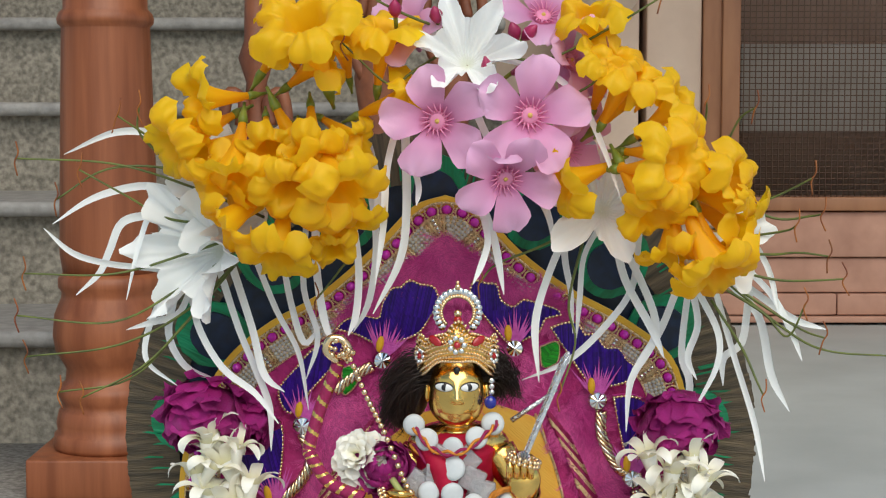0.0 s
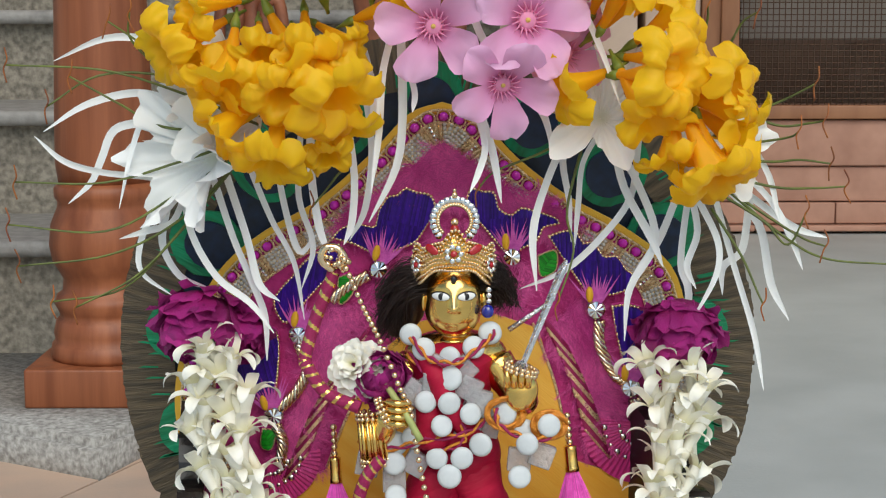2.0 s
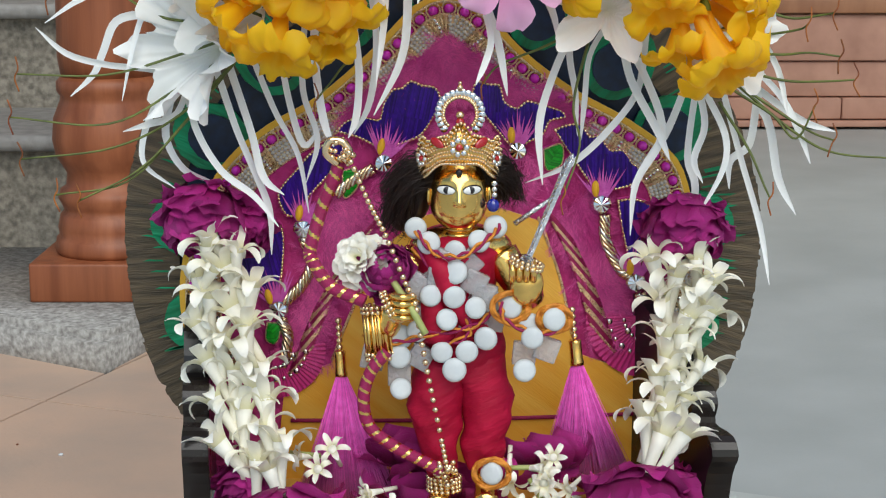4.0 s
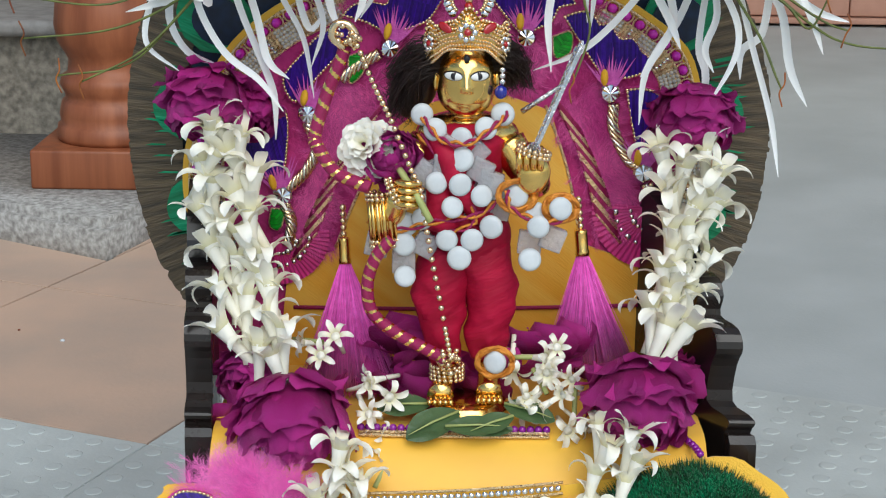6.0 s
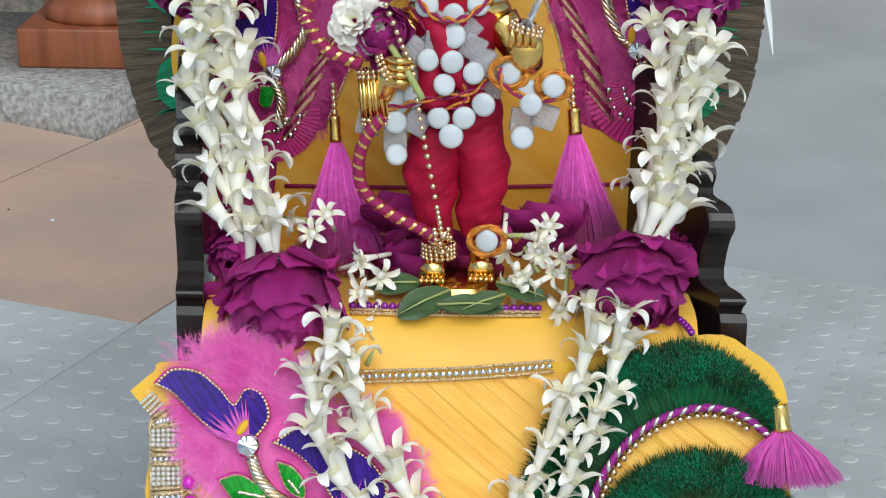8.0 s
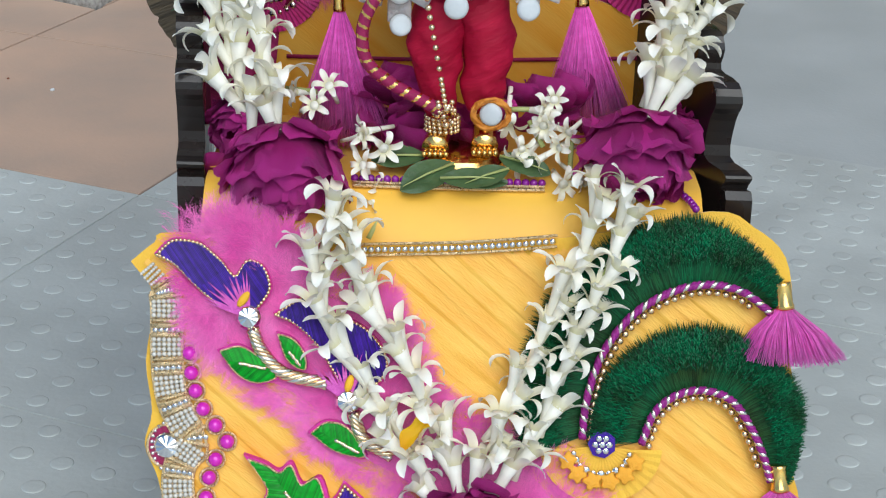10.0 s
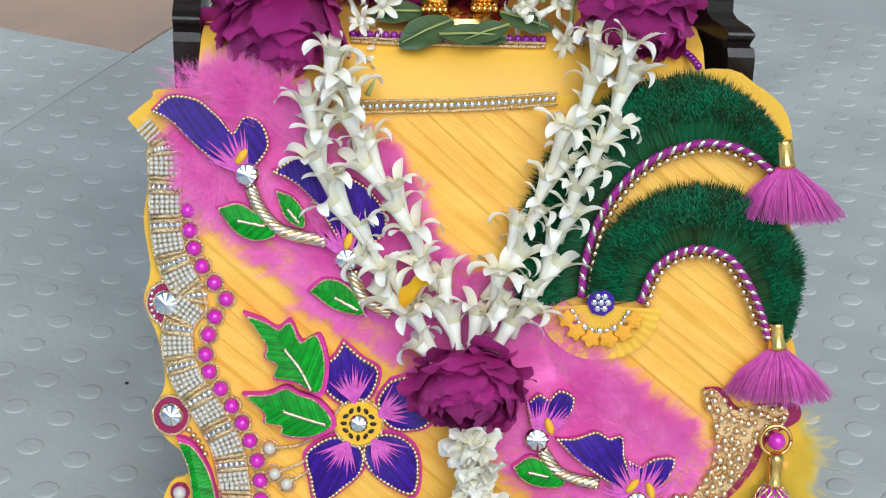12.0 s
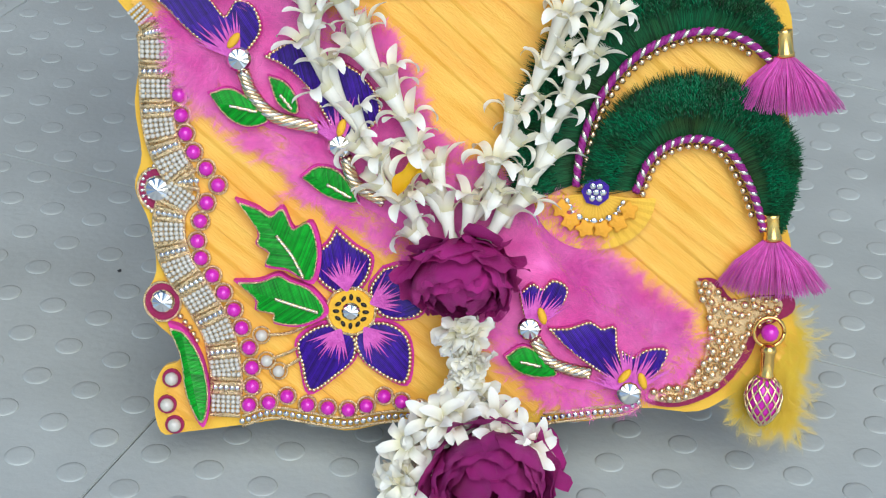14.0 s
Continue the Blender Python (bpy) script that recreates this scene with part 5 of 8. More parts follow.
# stitched flowers, stems and leaves
dr.bell([(-0.1421, 0.008), (-0.1342, 0.0007), (-0.1216, 0.0015), (-0.1145, 0.0064), (-0.1094, 0.011), (-0.1026, 0.0182), (-0.097, 0.0101), (-0.0891, 0.0127), (-0.0855, 0.0239), (-0.0931, 0.0349), (-0.0988, 0.0365), (-0.1087, 0.0336), (-0.1215, 0.0235), (-0.1328, 0.0125)], (-0.0956, 0.0382), 0.017, 0 + 20, 0.0062, 0.003)
dr.bell([(-0.082, 0.0366), (-0.0719, 0.0297), (-0.0625, 0.027), (-0.057, 0.0338), (-0.0375, 0.0425), (-0.0257, 0.058), (-0.0298, 0.0697), (-0.042, 0.0758), (-0.0513, 0.066), (-0.0601, 0.0517), (-0.0717, 0.0411)], (-0.0448, 0.0798), 0.017, 1 + 20, 0.0062, 0.003)
dr.bell([(0.0496, 0.1533), (0.0553, 0.148), (0.0606, 0.1508), (0.0654, 0.1459), (0.0729, 0.1496), (0.069, 0.1603), (0.059, 0.1672), (0.0524, 0.1644)], (0.0547, 0.171), 0.017, 2 + 20, 0.0062, 0.003)
dr.bell([(0.0656, 0.1713), (0.0753, 0.1707), (0.0854, 0.1671), (0.0921, 0.1706), (0.0985, 0.1692), (0.1002, 0.1807), (0.1052, 0.1984), (0.0895, 0.1908), (0.0757, 0.1808)], (0.1079, 0.2033), 0.017, 3 + 20, 0.0062, 0.003)
dr.bell([(0.1032, 0.1821), (0.1099, 0.1851), (0.1156, 0.181), (0.1262, 0.1806), (0.1215, 0.1924), (0.113, 0.2003), (0.1076, 0.1974)], (0.1082, 0.2038), 0.017, 4 + 20, 0.0062, 0.003)
dr.stem([(-0.0936, 0.0447), (-0.0886, 0.056), (-0.0771, 0.0667), (-0.0555, 0.0713)])
dr.stem([(-0.0418, 0.0861), (-0.0363, 0.0991), (-0.0217, 0.1076)])
dr.stem([(0.0579, 0.1773), (0.0657, 0.1878), (0.0748, 0.1922), (0.0873, 0.1948)])
dr.leaf([(-0.1097, 0.0561), (-0.1001, 0.0535), (-0.0915, 0.0578), (-0.0863, 0.0626), (-0.0813, 0.0683), (-0.0913, 0.0715), (-0.1014, 0.0669)], [(-0.1, 0.0615), (-0.0863, 0.0641)])
dr.leaf([(-0.0807, 0.0466), (-0.073, 0.0493), (-0.0675, 0.0563), (-0.0671, 0.0641), (-0.0757, 0.0594)], [(-0.0749, 0.0551), (-0.0691, 0.0621)])
dr.leaf([(-0.0629, 0.0969), (-0.0552, 0.0912), (-0.0451, 0.0935), (-0.0377, 0.1035), (-0.0367, 0.1083), (-0.0506, 0.1054)], [(-0.0507, 0.0995), (-0.0385, 0.106)])
dr.leaf([(0.0436, 0.1869), (0.0522, 0.1814), (0.0627, 0.1864), (0.0696, 0.1953), (0.0572, 0.1966), (0.0482, 0.1929)], [(0.051, 0.1888), (0.0614, 0.191)])
dr.leaf([(-0.1295, 0.1781), (-0.1222, 0.181), (-0.114, 0.1944), (-0.1103, 0.2127), (-0.1132, 0.2277), (-0.1207, 0.2131), (-0.1237, 0.1932)])
dr.leaf([(-0.0947, 0.1111), (-0.0852, 0.1143), (-0.0788, 0.1177), (-0.073, 0.114), (-0.0677, 0.1237), (-0.0596, 0.1205), (-0.0553, 0.1352), (-0.0586, 0.1493), (-0.0703, 0.1437), (-0.0805, 0.1419), (-0.0791, 0.1359), (-0.085, 0.1316), (-0.0845, 0.1255)], [(-0.0757, 0.1268), (-0.0675, 0.1371), (-0.0615, 0.1483)])
dr.leaf([(-0.0947, 0.1527), (-0.0833, 0.1519), (-0.0746, 0.1486), (-0.0687, 0.1514), (-0.0585, 0.1554), (-0.0513, 0.1661), (-0.0626, 0.173), (-0.0758, 0.1722), (-0.0764, 0.168), (-0.0846, 0.1661), (-0.0852, 0.161)], [(-0.0759, 0.1598), (-0.0642, 0.1634), (-0.0539, 0.1662)])
FC = (-0.0372, 0.1662)
for k, poly in enumerate((
        [(-0.0456, 0.1245), (-0.0362, 0.1326), (-0.0285, 0.1377), (-0.03, 0.148), (-0.0363, 0.1557), (-0.045, 0.1559), (-0.0539, 0.1492), (-0.0564, 0.1385), (-0.0496, 0.1318)],
        [(-0.0208, 0.1441), (-0.0115, 0.142), (-0.0031, 0.1502), (-0.0015, 0.1653), (-0.0143, 0.1692), (-0.0232, 0.1653), (-0.027, 0.1539)],
        [(-0.0318, 0.1736), (-0.0195, 0.1724), (-0.0094, 0.1782), (-0.0061, 0.1897), (-0.0087, 0.2033), (-0.0218, 0.1982), (-0.0308, 0.1905), (-0.034, 0.1814)],
        [(-0.0412, 0.1748), (-0.0351, 0.182), (-0.0361, 0.1921), (-0.0453, 0.2016), (-0.057, 0.2095), (-0.0613, 0.1959), (-0.0633, 0.1837), (-0.0523, 0.1751)])):
    dr.patch("pink_felt", [(q[0] + (q[0] - sum(w[0] for w in poly) / len(poly)) * 0.16, q[1] + (q[1] - sum(w[1] for w in poly) / len(poly)) * 0.16) for q in poly], M["pink_felt"], 0.0018, 0.0026)
    pt = dr.patch("violet_petal", poly, M["violet"], 0.0022, 0.0042, "violet silk stitched petal")
    path = smooth_path([(u, v, 0) for u, v in poly] + [(*poly[0], 0)], 4)
    p = Pile()
    for u, v, _ in evenly([(q.x, q.y) for q in path][::2], 0.0023):
        p.add(BALL_V, BALL_F, dr.frame_at(u, v, 0.0044, 0, 0.00125))
    tagged(child("bead_rim", p.mesh("bead_rim", M["gold_bead"]), pt, None, "tiny gold beads"), kind="stuff")
    cu, cv = sum(q[0] for q in poly) / len(poly) - FC[0], sum(q[1] for q in poly) / len(poly) - FC[1]
    a = math.atan2(cv, cu)
    dr.satin(poly, (FC[0] + cu, FC[1] + cv), a + math.pi / 2, 0.0, M["violet"], 0.0042, 0.0012, pt)
    dr.spikes((FC[0] + 0.011 * math.cos(a), FC[1] + 0.011 * math.sin(a)), (a - 0.75, a + 0.75), 15, 0.021, 0.0006, 0.0058, pt, k)
ringp = [(FC[0] + 0.0125 * math.cos(q * 0.2618), FC[1] + 0.0125 * math.sin(q * 0.2618)) for q in range(24)]
dr.patch("flower_heart", ringp, M["yellow_bud"], 0.003, 0.0058, "yellow stitched flower heart", 0.001, round_=False)
dr.cord("gold_cord", ringp + ringp[:1], 0.0008, M["gold_thread"], 0.0046)
dr.stone(*FC, 0.0048, 0.0062)
for i in range(12):
    a = i * 0.5236
    child("black_bead", ball("black_bead", M["lacquer"]), cloth, dr.frame_at(FC[0] + 0.0076 * math.cos(a), FC[1] + 0.0076 * math.sin(a), 0.006, a) @ Matrix.Diagonal((0.0018, 0.0011, 0.001, 1)))
for c, t in (((-0.083, 0.1812), (-0.0582, 0.1736)), ((-0.0802, 0.1948), (-0.0537, 0.1764)), ((-0.0739, 0.2002), (-0.0528, 0.1788))):
    child("pearl", ball("pearl", M["pearl"], 14), cloth, dr.frame_at(*c, 0.004, 0, 0.0032))
    dr.cord("gold_loop", [(c[0] + 0.0045 * math.cos(q * 0.698), c[1] + 0.0045 * math.sin(q * 0.698)) for q in range(10)], 0.0005, M["gold_thread"], 0.0028)
    dr.cord("gold_cord", [c, ((c[0] + t[0]) / 2 + 0.002, (c[1] + t[1]) / 2 + 0.002), t], 0.0009, M["gold_thread"], 0.0032)

# stones and pearls on the scalloped edge
for c, r, sh in (((-0.1368, 0.1064), 0.0070, 1.0), ((-0.1342, 0.1653), 0.0064, 0.8)):
    rim = [(c[0] + (r + 0.003) * math.cos(q * 0.3307), c[1] + (r + 0.003) * 1.1 * math.sin(q * 0.3307)) for q in range(19)]
    dr.patch("maroon_felt", rim, M["maroon"], 0.0, 0.0022, round_=False)
    dr.stone(c[0], c[1], r, 0.0024)
    dr.cord("gold_cord", rim + rim[:1], 0.0007, M["gold_thread"], 0.0022)
dr.beads("rhinestone", [(-0.1386, 0.0947), (-0.1434, 0.0992), (-0.1446, 0.1081), (-0.1415, 0.1159), (-0.1363, 0.1211)], 0.0013, 0.003, M["crystal"], 0.0016)
dr.beads("gold_bead", [(-0.1249, 0.1726), (-0.1196, 0.1792), (-0.1161, 0.186)], 0.0018, 0.0038, M["gold_bead"], 0.003)
for c in ((-0.1295, 0.2066), (-0.1319, 0.2209), (-0.128, 0.2319)):
    rim = [(c[0] + 0.0050 * math.cos(q * 0.3307), c[1] + 0.0050 * math.sin(q * 0.3307)) for q in range(19)]
    dr.patch("maroon_felt", rim, M["maroon"], 0.0, 0.002, round_=False)
    child("pearl", ball("pearl", M["pearl"], 14), cloth, dr.frame_at(*c, 0.003, 0, 0.0036))

# green plumes under beaded cords
def plume(path, L0, L1, n, lean, seed, name="plume"):
    """Herl standing out from a curved cord."""
    rg = random.Random(seed)
    pts = evenly(path, 0.0004)
    V, F = [], []
    for k in range(n):
        q = rg.random()
        u, v, a = pts[int(q * (len(pts) - 1))]
        out = a - math.pi / 2 + rg.gauss(0, 0.10) + lean * (q - 0.5)
        l = (L0 + (L1 - L0) * math.sin(math.pi * min(1, 0.15 + 0.85 * q)) ** 0.7) * rg.triangular(0.45, 1.12, 0.95) * (1 - 0.6 * max(0, q - 0.72) / 0.28)
        h = rg.uniform(0.002, 0.006)
        w = 0.00020
        c, s = math.cos(out), math.sin(out)
        b = len(V)
        hk = rg.uniform(-0.35, 0.35)
        for t, e in ((0, 1.0), (0.5, 1.0), (0.9, 1.3)):
            V += [dr.to3(u + c * l * t - s * w * e, v + s * l * t + c * w * e, h * (0.6 + 0.6 * t)), dr.to3(u + c * l * t + s * w * e, v + s * l * t - c * w * e, h * (0.6 + 0.6 * t))]
        V.append(dr.to3(u + c * l + math.cos(out + hk) * 0.002, v + s * l + math.sin(out + hk) * 0.002, h * 1.2))
        F += [(b, b + 1, b + 3, b + 2), (b + 2, b + 3, b + 5, b + 4), (b + 4, b + 5, b + 6)]
    # short trimmed tips that overlap like scales on the outer two thirds
    tips = len(F)
    for k in range(n):
        q = rg.random()
        u, v, a = pts[int(q * (len(pts) - 1))]
        out = a - math.pi / 2 + rg.gauss(0, 0.12) + lean * (q - 0.5)
        full = (L0 + (L1 - L0) * math.sin(math.pi * min(1, 0.15 + 0.85 * q)) ** 0.7) * (1 - 0.6 * max(0, q - 0.72) / 0.28)
        r0 = full * rg.triangular(0.25, 0.93, 0.8)
        l, w = rg.uniform(0.002, 0.0045), rg.uniform(0.00014, 0.00030)
        c, s_ = math.cos(out), math.sin(out)
        a2 = out + rg.gauss(0, 0.35)
        c2, s2 = math.cos(a2), math.sin(a2)
        h = 0.0062 + 0.0022 * r0 / full + rg.uniform(-0.0008, 0.0014)
        b = len(V)
        u0, v0 = u + c * r0, v + s_ * r0
        for t, e, g in ((0, 0.5, 0), (0.6, 1.0, 0.0010), (1, 0.8, 0.0004)):
            V += [dr.to3(u0 + c2 * l * t - s2 * w * e, v0 + s2 * l * t + c2 * w * e, h + g), dr.to3(u0 + c2 * l * t + s2 * w * e, v0 + s2 * l * t - c2 * w * e, h + g)]
        F += [(b, b + 1, b + 3, b + 2), (b + 2, b + 3, b + 5, b + 4)]
    me = mesh_of(name, V, F, [M["herl"], M["herl_tip"]], False)
    me.polygons.foreach_set("material_index", [0] * tips + [1] * (len(F) - tips))
    tagged(child(name, me, cloth, None, "deep green peacock herl plume"), kind="stuff")


CORD1 = [(0.0746, 0.0959), (0.076, 0.0769), (0.083, 0.0534), (0.0969, 0.0334), (0.1156, 0.0208), (0.1353, 0.016), (0.1532, 0.0193), (0.1676, 0.0294)]
CORD2 = [(0.1048, 0.098), (0.1109, 0.0817), (0.1219, 0.0726), (0.1356, 0.0699), (0.1498, 0.0748), (0.1605, 0.0891), (0.1673, 0.1037), (0.1709, 0.1155)]
plume(CORD1, 0.024, 0.037, 9000, 0.5, 1)
plume(CORD2, 0.022, 0.032, 7500, 0.4, 2)
for path in (CORD1, CORD2):
    p = dr.rope("plume_cord", path, 0.0010, 0.0014, [0, 0, 1], 20, 0.0078)
    child("plume_cord", p.mesh("plume_cord", [M["purple_cord"], M["silver_wire"]]), cloth, None, "twisted purple and pale gold cord")
    dr.beads("gold_bead", [(u - 0.0042 * math.sin(a), v + 0.0042 * math.cos(a)) for u, v, a in evenly(path, 0.01)], 0.0021, 0.0044, M["gold_bead"], 0.0055)

# gold beaded curl
CURL = [(0.1394, 0.1445), (0.1476, 0.1448), (0.1559, 0.1543), (0.1675, 0.1521), (0.1827, 0.1517), (0.1839, 0.1601), (0.1709, 0.169), (0.1649, 0.1851), (0.1522, 0.2014), (0.1349, 0.2099), (0.12, 0.2085), (0.1212, 0.2035), (0.1388, 0.1996), (0.1468, 0.1856), (0.1476, 0.1642)]
dr.patch("maroon_felt", [(q[0] * 1.0 + (q[0] - 0.128) * 0.12, q[1] + (q[1] - 0.166) * 0.06) for q in CURL], M["maroon"], 0.0014, 0.0026)
dr.patch("gold_curl", CURL, M["gold_thread"], 0.002, 0.0036, "curl of gold zari work")
p = Pile()
rg = random.Random(8)
us, ss = [q[0] for q in CURL], [q[1] for q in CURL]
spots = []
for _ in range(2500):
    u, v = rg.uniform(min(us), max(us)), rg.uniform(min(ss), max(ss))
    if inside(u, v, CURL) and all((u - x) ** 2 + (v - y) ** 2 > 0.0036 ** 2 for x, y in spots):
        spots.append((u, v))
        p.add(BALL_V, BALL_F, dr.frame_at(u, v, 0.0044, 0, rg.choice((0.0025, 0.0023, 0.0017))))
tagged(child("gold_bead", p.mesh("gold_bead", M["gold_bead"]), cloth, None, "antique gold beads"), kind="stuff")

# pleated yellow half round with stones and a rosette
RC = (0.0846, 0.0995)
vs, fs = [on_drape(*RC, 0.008)], []
n = 40
for i in range(n + 1):
    a = math.pi * i / n
    for r in (0.5, 1.0):
        vs.append(on_drape(RC[0] + 0.031 * r * math.cos(a), RC[1] + 0.028 * r * math.sin(a) + 0.002, 0.0075 - 0.002 * r + 0.0005 * (i % 2) * r))
for i in range(n):
    fs += [(0, 1 + 2 * i, 3 + 2 * i), (1 + 2 * i, 2 + 2 * i, 4 + 2 * i, 3 + 2 * i)]
child("pleated_round", mesh_of("pleated_round", vs, fs, M["foam"], False), cloth, None, "pleated yellow cloth half round")
dr.patch("rosette", [(RC[0] + 0.0066 * math.cos(q * 0.449) * (1 + 0.1 * (q % 2)), RC[1] - 0.001 + 0.0066 * math.sin(q * 0.449) * (1 + 0.1 * (q % 2))) for q in range(14)], M["violet"], 0.007, 0.0105, "violet rosette", 0.001, round_=False)
for i in range(7):
    o = (0, 0) if i == 6 else (0.0036 * math.cos(i * 1.047), 0.0036 * math.sin(i * 1.047))
    dr.stone(RC[0] + o[0], RC[1] - 0.001 + o[1], 0.0017, 0.0108, "")
for i in range(11):
    a = math.pi * (0.06 + 0.88 * i / 10)
    dr.stone(RC[0] + 0.0145 * math.cos(a), RC[1] + 0.002 + 0.0125 * math.sin(a), 0.0015 + 0.0006 * (i % 2), 0.0085, "")
vs, fs = [], []
for r, h in ((1.0, 0.0), (1.05, 0.45), (0.80, 0.85), (0.55, 0.70), (0.45, 1.05), (0.18, 0.85), (0.05, 0.9)):
    vs += [(r * (1 + 0.20 * math.cos(5 * q * 0.2094)) * math.cos(q * 0.2094), r * (1 + 0.20 * math.cos(5 * q * 0.2094)) * math.sin(q * 0.2094), h) for q in range(30)]
fs = [(j * 30 + q, j * 30 + (q + 1) % 30, j * 30 + 30 + (q + 1) % 30, j * 30 + 30 + q) for j in range(6) for q in range(30)]
ROSETTE = mesh_of("cloth_rose", vs, fs, M["cloth_rose"])
for i in range(6):
    a = math.pi * (0.12 + 0.76 * i / 5)
    bl = child("cloth_rose", ROSETTE, cloth, dr.frame_at(RC[0] + 0.0185 * math.cos(a), RC[1] + 0.002 + 0.0165 * math.sin(a), 0.0085, a) @ Matrix.Diagonal((0.0040, 0.0042, 0.0028, 1)), "small orange yellow cloth rose")


# tassels
def tassel(at, down, spread, L, lab, n=420, cap=0.0045, seed=0, side=(1, 0, 0), front=(0, -1, 0), fan=False):
    """Gold cap over a skirt of silk threads."""
    rg = random.Random(seed)
    f = thing("tassel", lab, "tassel", group="pink tassels")
    at, down = Vector(at), Vector(down).normalized()
    sx, fr = Vector(side), Vector(front)
    child("cap", mesh_of("cap", *lathe_data([(cap * 0.85, 0.013), (cap, 0.0125), (cap * 0.96, 0.011), (cap * 0.96, 0.002), (cap * 1.06, 0.001), (cap * 1.06, -0.001), (cap * 0.8, -0.001)], 18), M["gold"]), f, aim(at, -down), "polished gold cap")
    for k in range(0 if fan else 5):
        child("gold_bead", ball("gold_bead", M["gold_bead"], 8), f, Matrix.Translation(at - down * (0.0150 + 0.0036 * k)) @ Matrix.Scale(0.0019, 4))
    p = Pile()
    for _ in range(n):
        a, r = rg.uniform(0, 6.283), math.sqrt(rg.random())
        cx, cy = r * math.cos(a), r * math.sin(a)
        l = L * rg.uniform(0.9, 1.04)
        wob = rg.uniform(-0.0012, 0.0012)
        s = spread if not fan else spread * 1.25
        p0 = at + sx * cx * cap * 0.8 + fr * cy * cap * 0.8
        p1 = p0 + down * l * 0.45 + sx * (cx * s * (0.62 if fan else 0.42) + wob) + fr * (cy * cap * 1.4)
        p2 = p0 + down * l * (1 - (0.12 * cx * cx if fan else 0)) + sx * (cx * s + wob) + fr * (cy * cap * 1.7)
        p.add(*tube_data([p0, p1, p2], [0.0002, 0.00017, 0.00014], 3))
    tagged(child("skirt", p.mesh("skirt", M["thread_pink"]), f, None, "hot pink silk thread skirt"), kind="stuff")
    return f


tassel(on_drape(*(0.1748, 0.0266), 0.007), DS * 1.0 + Vector((0.16, 0, 0)), 0.020, 0.029, "short hot pink silk tassel with gold cap on the yellow cloth", 900, seed=1, front=DN, fan=True)
tassel(on_drape(*(0.1762, 0.12), 0.007), DS * 1.0 + Vector((0.10, 0, 0)), 0.021, 0.029, "short hot pink silk tassel with gold cap on the yellow cloth", 900, seed=2, front=DN, fan=True)
tassel((-0.0563, 0.88, 0.3486), (0.05, -0.10, -1), 0.027, 0.072, "long hot pink silk tassel hanging beside the statue", 900, 0.0032, 3)
tassel((0.0715, 0.88, 0.3549), (0.10, -0.10, -1), 0.022, 0.062, "long hot pink silk tassel hanging beside the statue", 900, 0.0036, 4)

# filigree pendant with yellow fur
pend = thing("pendant", "gold filigree drop with magenta bead and yellow fur", "pendant", (0, 0, 0))
q0, q1, q2 = on_drape(*(0.1783, 0.1688), 0.008), on_drape(*(0.1786, 0.1862), 0.009), on_drape(*(0.1777, 0.2048), 0.010)
child("ring", mesh_of("ring", *tube_data([q0 + Vector((0.0078 * math.cos(a * 0.349), 0, 0)) + DS * 0.0078 * math.sin(a * 0.349) for a in range(19)], 0.0011, 8), M["gold"]), pend)
child("bead", ball("magenta_bead", M["magenta_bead"], 14), pend, Matrix.Translation(q0 + DN * 0.002) @ Matrix.Scale(0.0046, 4), "magenta pearl bead")
child("cap", mesh_of("cap", *lathe_data([(0.004, -0.008), (0.0044, -0.006), (0.0036, -0.004), (0.0038, 0.006), (0.0046, 0.008), (0.003, 0.011)], 16), M["gold"]), pend, aim(q1, -DS))
bulb = [(0.0015, -0.0135), (0.0055, -0.010), (0.0088, -0.004), (0.0098, 0.002), (0.0085, 0.008), (0.0045, 0.0125)]
child("core", mesh_of("core", *lathe_data([(r * 0.9, h) for r, h in bulb], 18), M["magenta_bead"]), pend, aim(q2, -DS), "magenta core")
p = Pile()
for sg in (-1, 1):
    for i in range(12):
        pts = []
        for k in range(19):
            t = k / 18 * (len(bulb) - 1)
            j = min(int(t), len(bulb) - 2)
            r = bulb[j][0] + (bulb[j + 1][0] - bulb[j][0]) * (t - j)
            h = bulb[j][1] + (bulb[j + 1][1] - bulb[j][1]) * (t - j)
            a = i * 0.5236 + sg * k * 0.11
            pts.append((r * math.cos(a), r * math.sin(a), h))
        p.add(*tube_data(pts, 0.0006, 4))
tagged(child("filigree", p.mesh("filigree", M["gold_bead"]), pend, aim(q2, -DS), "gold filigree net"), kind="stuff")
M["yellow_fur"] = mat("lemon_yellow_fur", (0.85, 0.62, 0.05), (0.75, 0.50, 0.03), 0.8, scale=60, sheen=0.4)
dr.parent = pend
dr.fur([(0.1684, 0.1758), (0.188, 0.16), (0.1973, 0.1873), (0.1941, 0.2058), (0.1955, 0.2174), (0.1712, 0.2121)], 22000, 0.010, 1.4, M["yellow_fur"], -0.002, 9, 0.45, 0.000055, "yellow_fur", 6000)
dr.parent = cloth
pend.children[-1]["label"] = "fluffy lemon yellow fur"


